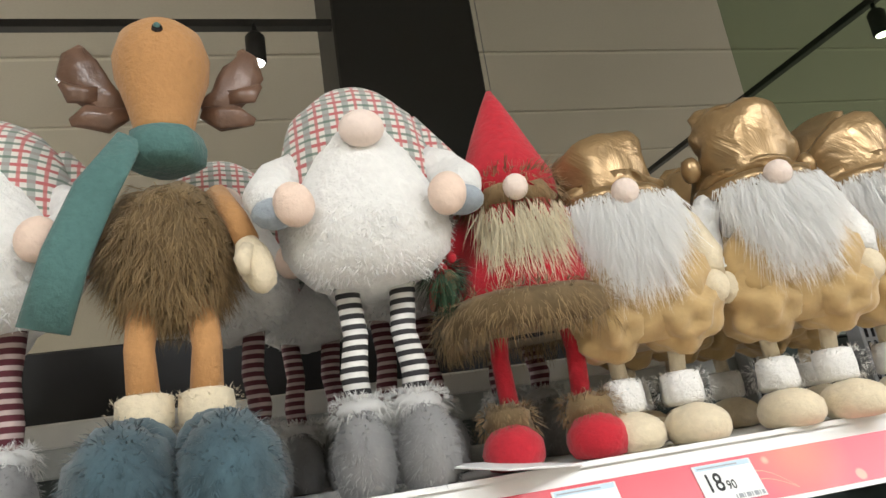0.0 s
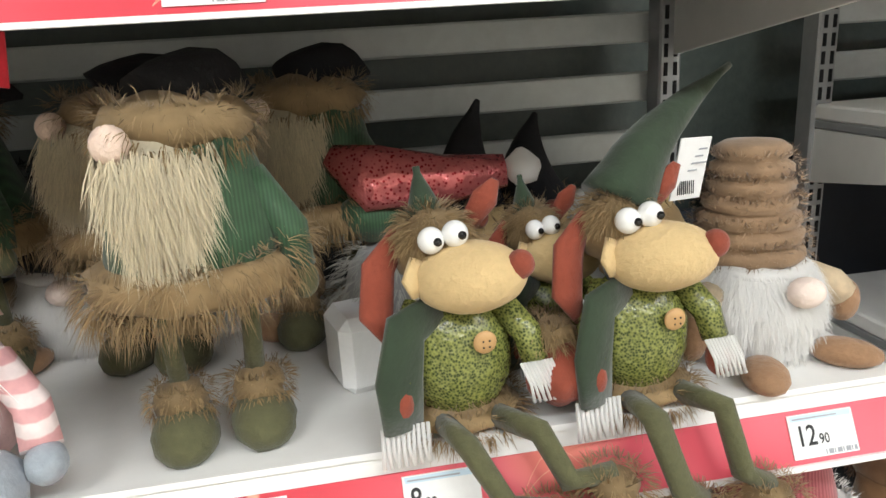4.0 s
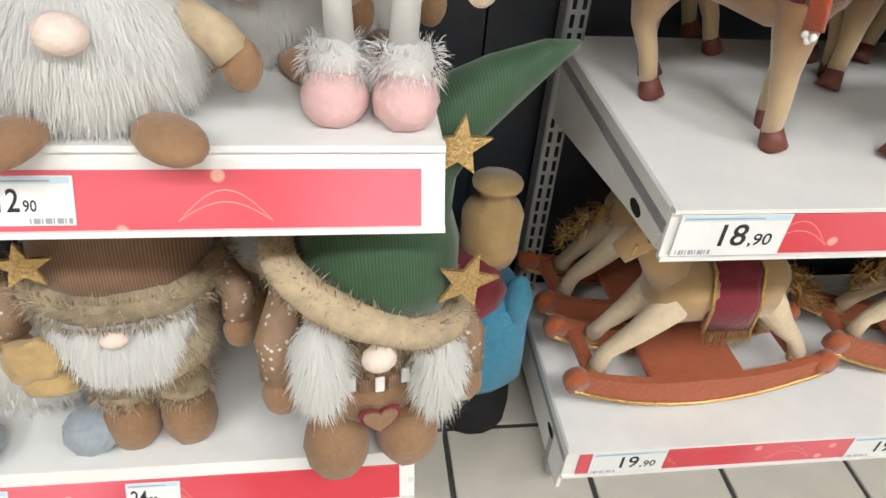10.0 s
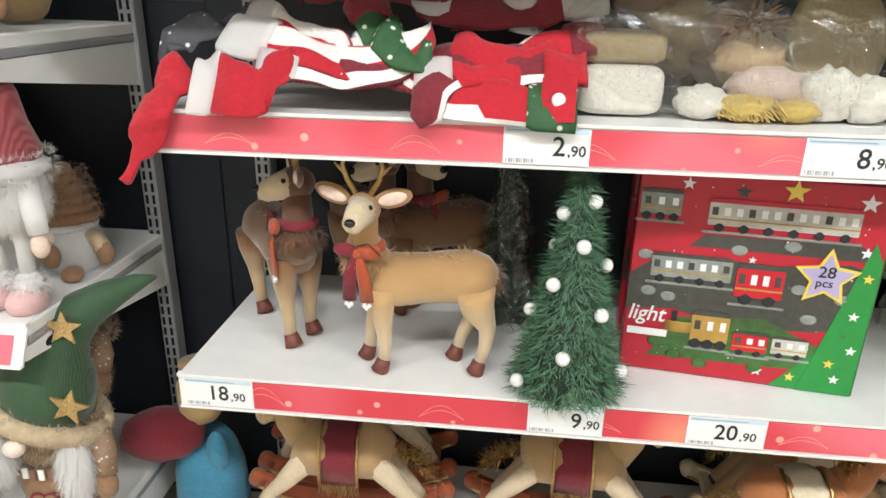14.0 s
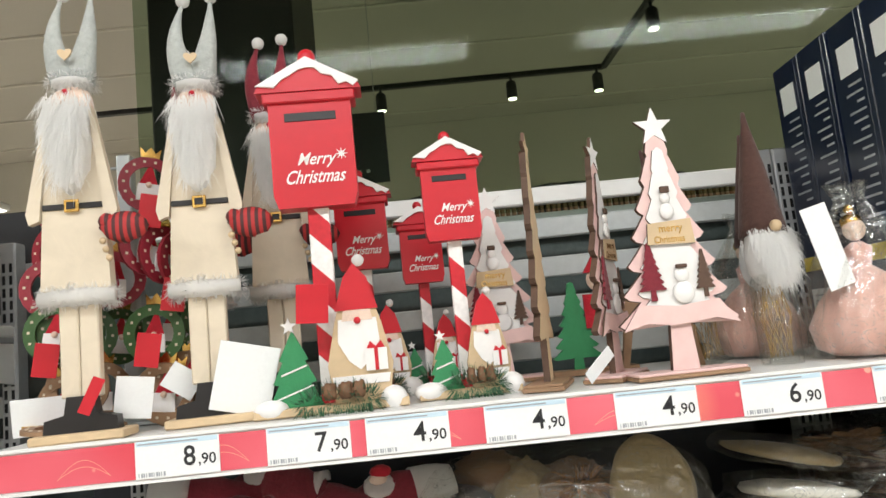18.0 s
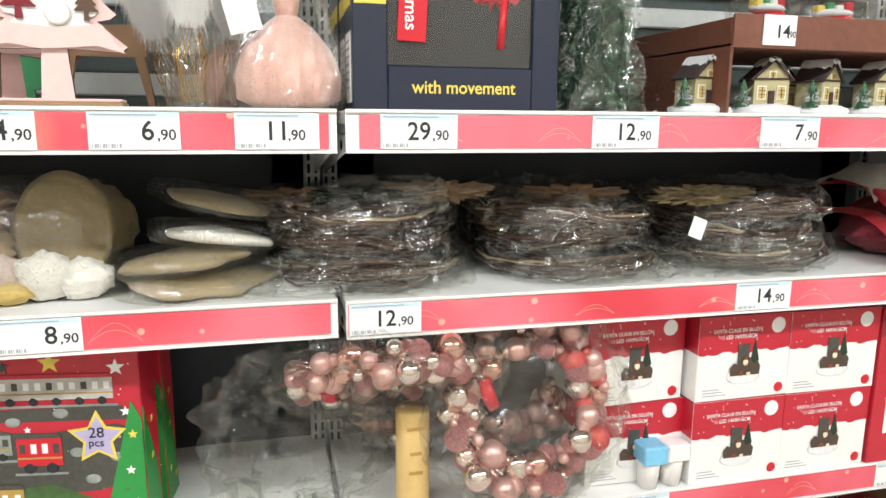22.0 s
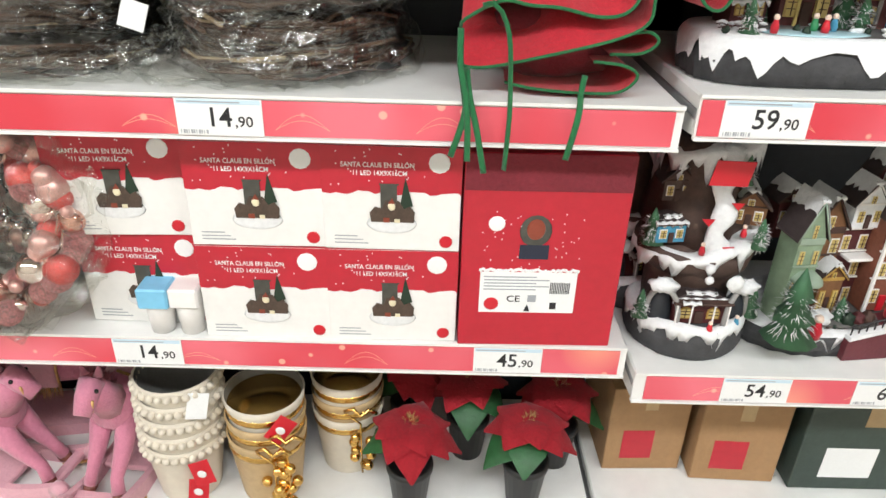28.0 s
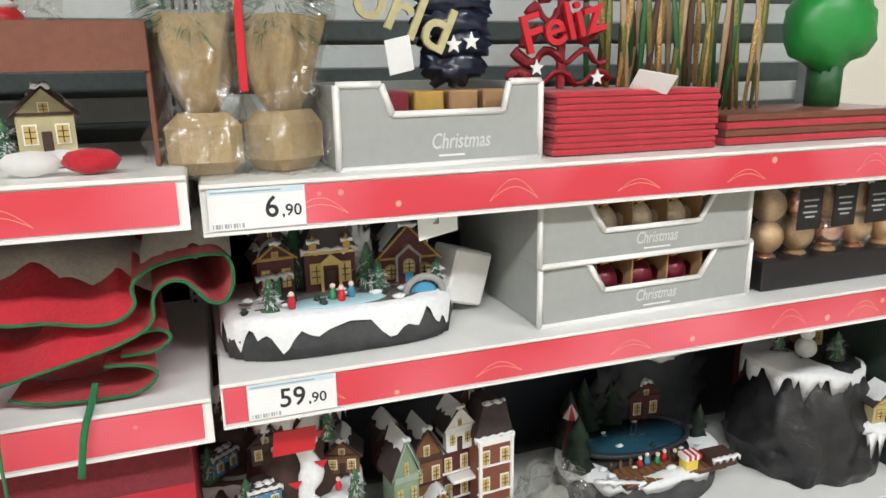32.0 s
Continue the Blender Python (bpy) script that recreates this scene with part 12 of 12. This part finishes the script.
def tray(at, w, d, h, turn, ball, label, cut=((0.2, 0.28), (0.74, 0.82)), low=0.48):
    o = thing("display_tray", label, "tray", "grey display trays", at=pose(at[0], at[1], at[2], 0, 0, turn))
    out = [(0, 0), (w, 0), (w, h), (w * cut[1][1], h), (w * cut[1][0], h * low), (w * cut[0][1], h * low), (w * cut[0][0], h), (0, h)]
    part("tray_front", Geo().prism(out, 0.006, GREYCARD, (0, 0, 0), rim=PAPERB), o)
    e = 0.008
    edge = Geo()
    for a, b in zip(out, out[1:] + out[:1]):
        edge.tube([(a[0], -0.001, a[1]), (b[0], -0.001, b[1])], e * 0.6, PAPERB, 4, flatten=1)
    part("white_edge", edge, o, "white printed edge")
    for x in (0.0, w - 0.005):
        part("tray_side", Geo().box((x, 0.006, 0), (x + 0.005, d, h), GREYCARD, 0.001), o)
    part("tray_back", Geo().box((0, d, 0), (w, d + 0.005, h), GREYCARD, 0.001), o)
    part("tray_floor", Geo().box((0.004, 0.006, 0.001), (w - 0.004, d, 0.004), CARD, 0.001), o)
    g = Geo()
    write(g, "Christmas", 0.025 * h / 0.09, PALEINK, (w * 0.43, -0.0008, h * 0.2), 0.72, lean=0.15)
    g.box((w * 0.47, -0.0009, h * 0.1), (w * 0.6, -0.0004, h * 0.125), PAPERB, 0.0002)
    part("lettering", g, o, "white printed word")
    if ball:
        k = 0
        x = w * 0.16
        while x < w * 0.9:
            part("divider", Geo().box((x - w * 0.07, 0.012, 0.004), (x - w * 0.07 + 0.003, d * 0.6, h * 0.95), CARD, 0.0008), o)
            b = part("ball", Geo().sphere((x, 0.045, h * 0.5), w * 0.078, ball, 18, 12), o)
            part("ball_cord", Geo().tube([(x - 0.01, 0.03, h * 0.5 + w * 0.07), (x, 0.025, h * 0.5 + w * 0.085), (x + 0.012, 0.03, h * 0.5 + w * 0.07)], 0.002, GOLDM, 6), b)
            x += w * 0.17
    return o


tray((3.118, 0.06, D2), 0.385, 0.3, 0.092, 2, WINEBALL, "grey card tray with wine red balls and white edges")
tray((3.114, 0.055, D2 + 0.093), 0.375, 0.3, 0.092, 2, CREAMBALL, "grey card tray with cream balls and white edges")
tray((2.838, 0.065, D1), 0.288, 0.28, 0.105, 4, None, "grey card tray with brown goods and white edges", ((0.2, 0.25), (0.80, 0.83)), 0.64)
for k, m in enumerate((MATS["burgundy_cloth"], OCHRE, CARD, CARD)):
    thing("folded_card", "folded card goods standing in the tray", "card goods", "tray goods", at=pose(2.905 + k * 0.05, 0.12, D1 + 0.004), geo=Geo().box((0, 0, 0), (0.042, 0.08, 0.09), m, 0.002))
bx = thing("ball_box", "black tray of champagne balls in clear tubes", "ball box", at=pose(3.535, 0.075, D2))
part("tray_front", Geo().box((0, 0, 0), (0.34, 0.2, 0.05), BLACKP, 0.002), bx)
for k in range(5):
    for j in range(4):
        part("ball", Geo().sphere((0.036 + k * 0.066, 0.04, 0.03 + j * 0.054), 0.029, CHAMP if (j + k) % 3 else ROSEG, 16, 10), bx)
    part("tube", Geo().lathe((0.036 + k * 0.066, 0.04, 0.002), [(0.031, 0), (0.031, 0.215), (0.028, 0.22)], FILM, 18), bx, "clear plastic tube")
for k in range(4):
    g = Geo().box((0.06 + k * 0.075, -0.001, 0.10), (0.11 + k * 0.075, 0.001, 0.17), BLACKP, 0.001)
    for q, w in ((0.148, 0.032), (0.138, 0.026), (0.128, 0.03), (0.12, 0.02)):
        g.box((0.085 + k * 0.075 - w / 2, -0.0016, q), (0.085 + k * 0.075 + w / 2, -0.0008, q + 0.003), INKG, 0.0003)
    part("black_label", g, bx, "black printed label")


def wrapped_tree(at, turn=0):
    o = thing("wrapped_tree", "small tree in burlap wrapped in clear film", "christmas tree", "burlap trees", at=pose(at[0], at[1], at[2], 0, 0, turn))
    part("burlap_base", Geo().box((-0.045, -0.04, 0), (0.045, 0.04, 0.075), BURLAP, 0.016), o, "tan burlap root ball")
    part("paper_collar", Geo().lathe((0, 0, 0.07), [(0.016, 0), (0.03, 0.03), (0.042, 0.085), (0.05, 0.12)], BURLAP, 18, 0.3, fold=5, depth=0.18), o, "kraft paper collar")
    g = Geo().fur((0, 0, 0.22), (0.05, 0.05, 0.09), PINE, 180, 0.04, -0.6, 1, seed=5, droop=0.1)
    part("needles", g, o, "green needles")
    part("wrapping", Geo().lathe((0, 0, 0), [(0.06, 0), (0.066, 0.02), (0.068, 0.04), (0.06, 0.07), (0.05, 0.1), (0.052, 0.13), (0.056, 0.16), (0.06, 0.19), (0.066, 0.22), (0.07, 0.26), (0.075, 0.3)], FILM, 28, 0.3, freq=2.2, fold=5, depth=0.08).crumple(0.007), o, "clear crinkled wrapping film")
    return o


BURLAP = mat("tan_burlap", (0.42, 0.30, 0.16), 0.85, amount=0.25, grain=160, bump=0.6)
wt = wrapped_tree((2.682, 0.13, D1))
copy_thing(wt, pose(2.78, 0.13, D1, 0, 0, 40))
part("red_stick", Geo().box((0.045, -0.05, 0.1), (0.055, -0.045, 0.32), REDP, 0.001), wt)
REDCARD = mat("red_felt_mat", (0.45, 0.02, 0.035), 0.8, amount=0.15, sheen=0.3)
for k in range(10):
    thing("felt_mat", "flat red felt mat in a stack", "mat", "red felt mats", at=pose(3.145 + 0.002 * (k % 3), 0.08, D1 + 0.009 * k, 0, 0, 0.6 * (k % 2)), geo=Geo().box((0, 0, 0), (0.278, 0.2, 0.0085), REDCARD, 0.002))
for k in range(4):
    thing("felt_mat", "flat red felt mat at the stack's end", "mat", "red felt mats", at=pose(3.45, 0.09, D1 + 0.012 * k), geo=Geo().box((0, 0, 0), (0.4, 0.2, 0.011), (REDCARD, RISER)[k % 2], 0.002))
paper_card(3.3, 0.075, D1 + 0.1, 0.06, 0.035, 40, 10, -10, "white paper tag on the felt mats")
paper_card(2.93, 0.1, 1.40, 0.035, 0.045, 10, -12, 5, "white paper tag on wooden words")


def word_ornament(at, text, m, size, turn, label):
    g = Geo()
    vs, fs = text_faces(text, size)
    n = len(vs)
    g.add([(x, -0.004, q) for x, q in vs], fs, m, flat=True)
    g.add([(x, 0.004, q) for x, q in vs], [f[::-1] for f in fs], m, flat=True)
    cnt = {}
    for f in fs:
        for a, b in zip(f, f[1:] + f[:1]):
            cnt[(min(a, b), max(a, b))] = cnt.get((min(a, b), max(a, b)), 0) + 1
    rim = [e for e, c in cnt.items() if c == 1]
    g.add([(x, -0.004, q) for x, q in vs] + [(x, 0.004, q) for x, q in vs], [(a, b, b + n, a + n) for a, b in rim], m, flat=True)
    return thing("word_ornament", label, "word ornament", "wooden words", at=pose(at[0], at[1], at[2], 0, turn, 0), geo=g)


OLIVEG = mat("olive_glitter_leaf", (0.17, 0.17, 0.05), 0.4, metal=0.4, amount=0.6, grain=200, bump=0.4)
word_ornament((2.79, 0.13, D1 + 0.235), "World", CREAMW, 0.085, 24, "cream wooden script word standing in the tray")
rt = thing("glitter_tree", "red glitter openwork tree with a script word", "ornament", at=pose(3.19, 0.15, D1 + 0.092))
REDGT = mat("dark_red_glitter", (0.26, 0.012, 0.022), 0.45, metal=0.2, amount=0.6, grain=320, bump=0.6)
for k in range(7):
    w = 0.085 - 0.010 * k
    line = [(-w + 2 * w * i / 18, 0.004 * math.sin(i * 1.2 + k), 0.015 + 0.03 * k + 0.010 * math.sin(i * 0.9 + k * 2)) for i in range(19)]
    part("branch_strip", Geo().tube(line, 0.008, REDGT, 6, 0.4, flatten=0.5), rt, "red glitter scroll")
part("stem", Geo().box((-0.006, -0.004, 0), (0.006, 0.004, 0.23), REDGT, 0.001), rt)
for x, q in ((-0.045, 0.03), (0.055, 0.015)):
    part("star", Geo().prism(star_shape(0.012), 0.003, PAPER, (x, -0.014, q)), rt, "white star")
word_ornament((3.125, 0.135, D1 + 0.14), "Feliz", REDP, 0.075, -16, "red glitter script word on the felt mats")
g = Geo()
for k in range(7):
    w = 0.052 - 0.004 * abs(k - 2)
    g.sphere((0.004 * math.sin(k * 2), 0, 0.02 + 0.03 * k), (w, 0.022, 0.024), NAVYB, 26, 12, 0.7, 16)
for x, q in ((-0.012, 0.05), (0.014, 0.054)):
    g.prism(star_shape(0.013), 0.003, PAPER, (x, -0.034, q))
thing("navy_tree", "navy blue tinsel tree with white stars", "christmas tree", at=pose(3.03, 0.17, D1 + 0.105), geo=g)
for k in range(44):
    x = 3.30 + (k % 22) * 0.0145
    h = 0.28 + 0.03 * math.sin(k * 2.3)
    lean = 7 * math.sin(k * 1.7)
    o = thing("glitter_spray", "gold and olive glitter stem standing upright", "glitter spray", "glitter sprays", at=pose(x, 0.2 + 0.06 * (k // 22), D1 + 0.045, 0, lean, 0), geo=Geo().tube([(0, 0, 0), (0.004 * math.sin(k), 0, h * 0.5), (0.008 * math.sin(k * 3), 0, h)], [0.003, 0.0065, 0.002], (OLIVEG, GLITTER, OLIVEG, TWIGP, MATS["green_leaf"], TWIG)[k % 6], 6, 0.3, flatten=0.35))
g = Geo().sphere((0, 0, 0.14), (0.09, 0.06, 0.08), MATS["bright_green_print"], 16, 10, 0.3)
g.lathe((0, 0, 0), [(0.03, 0), (0.03, 0.08)], MATS["green_leaf"], 10)
thing("green_plush", "bright green plush toy on the upper shelf", "plush toy", at=pose(3.75, 0.2, D1 + 0.046), geo=g)
for x, m in ((2.5, WFUR), (2.56, RED)):
    thing("small_ornament", "small felt cap ornament on the shelf", "ornament", "small ornaments", at=pose(x, 0.06, C1), geo=Geo().sphere((0, 0, 0.014), (0.03, 0.02, 0.014), m, 12, 8, 0.2))

# ---- floor tiles ----
def tiles():
    s, gap = 0.2185, 0.0045
    me = Geo().box((gap, gap, -0.006), (s - gap, s - gap, 0.0), TILE, 0.0012).mesh("tile")
    rest = Geo()
    for i in range(-24, 38):
        for j in range(-14, 36):
            x, y = -0.799 + i * s, 0.036 + j * s
            if -1.6 < x < 3.9 and -0.9 < y < 0.45:
                o = new("tile", me)
                o.parent = floor
                o.matrix_basis = Matrix.Translation((x, y, 0))
            else:
                rest.add([(x + gap, y + gap, 0), (x + s - gap, y + gap, 0), (x + s - gap, y + s - gap, 0), (x + gap, y + s - gap, 0)], [(0, 1, 2, 3)], TILE, flat=True)
    o = new("tile_field", rest.mesh("tile_field"))
    o.parent = floor
    tagged(o, kind="stuff")


tiles()
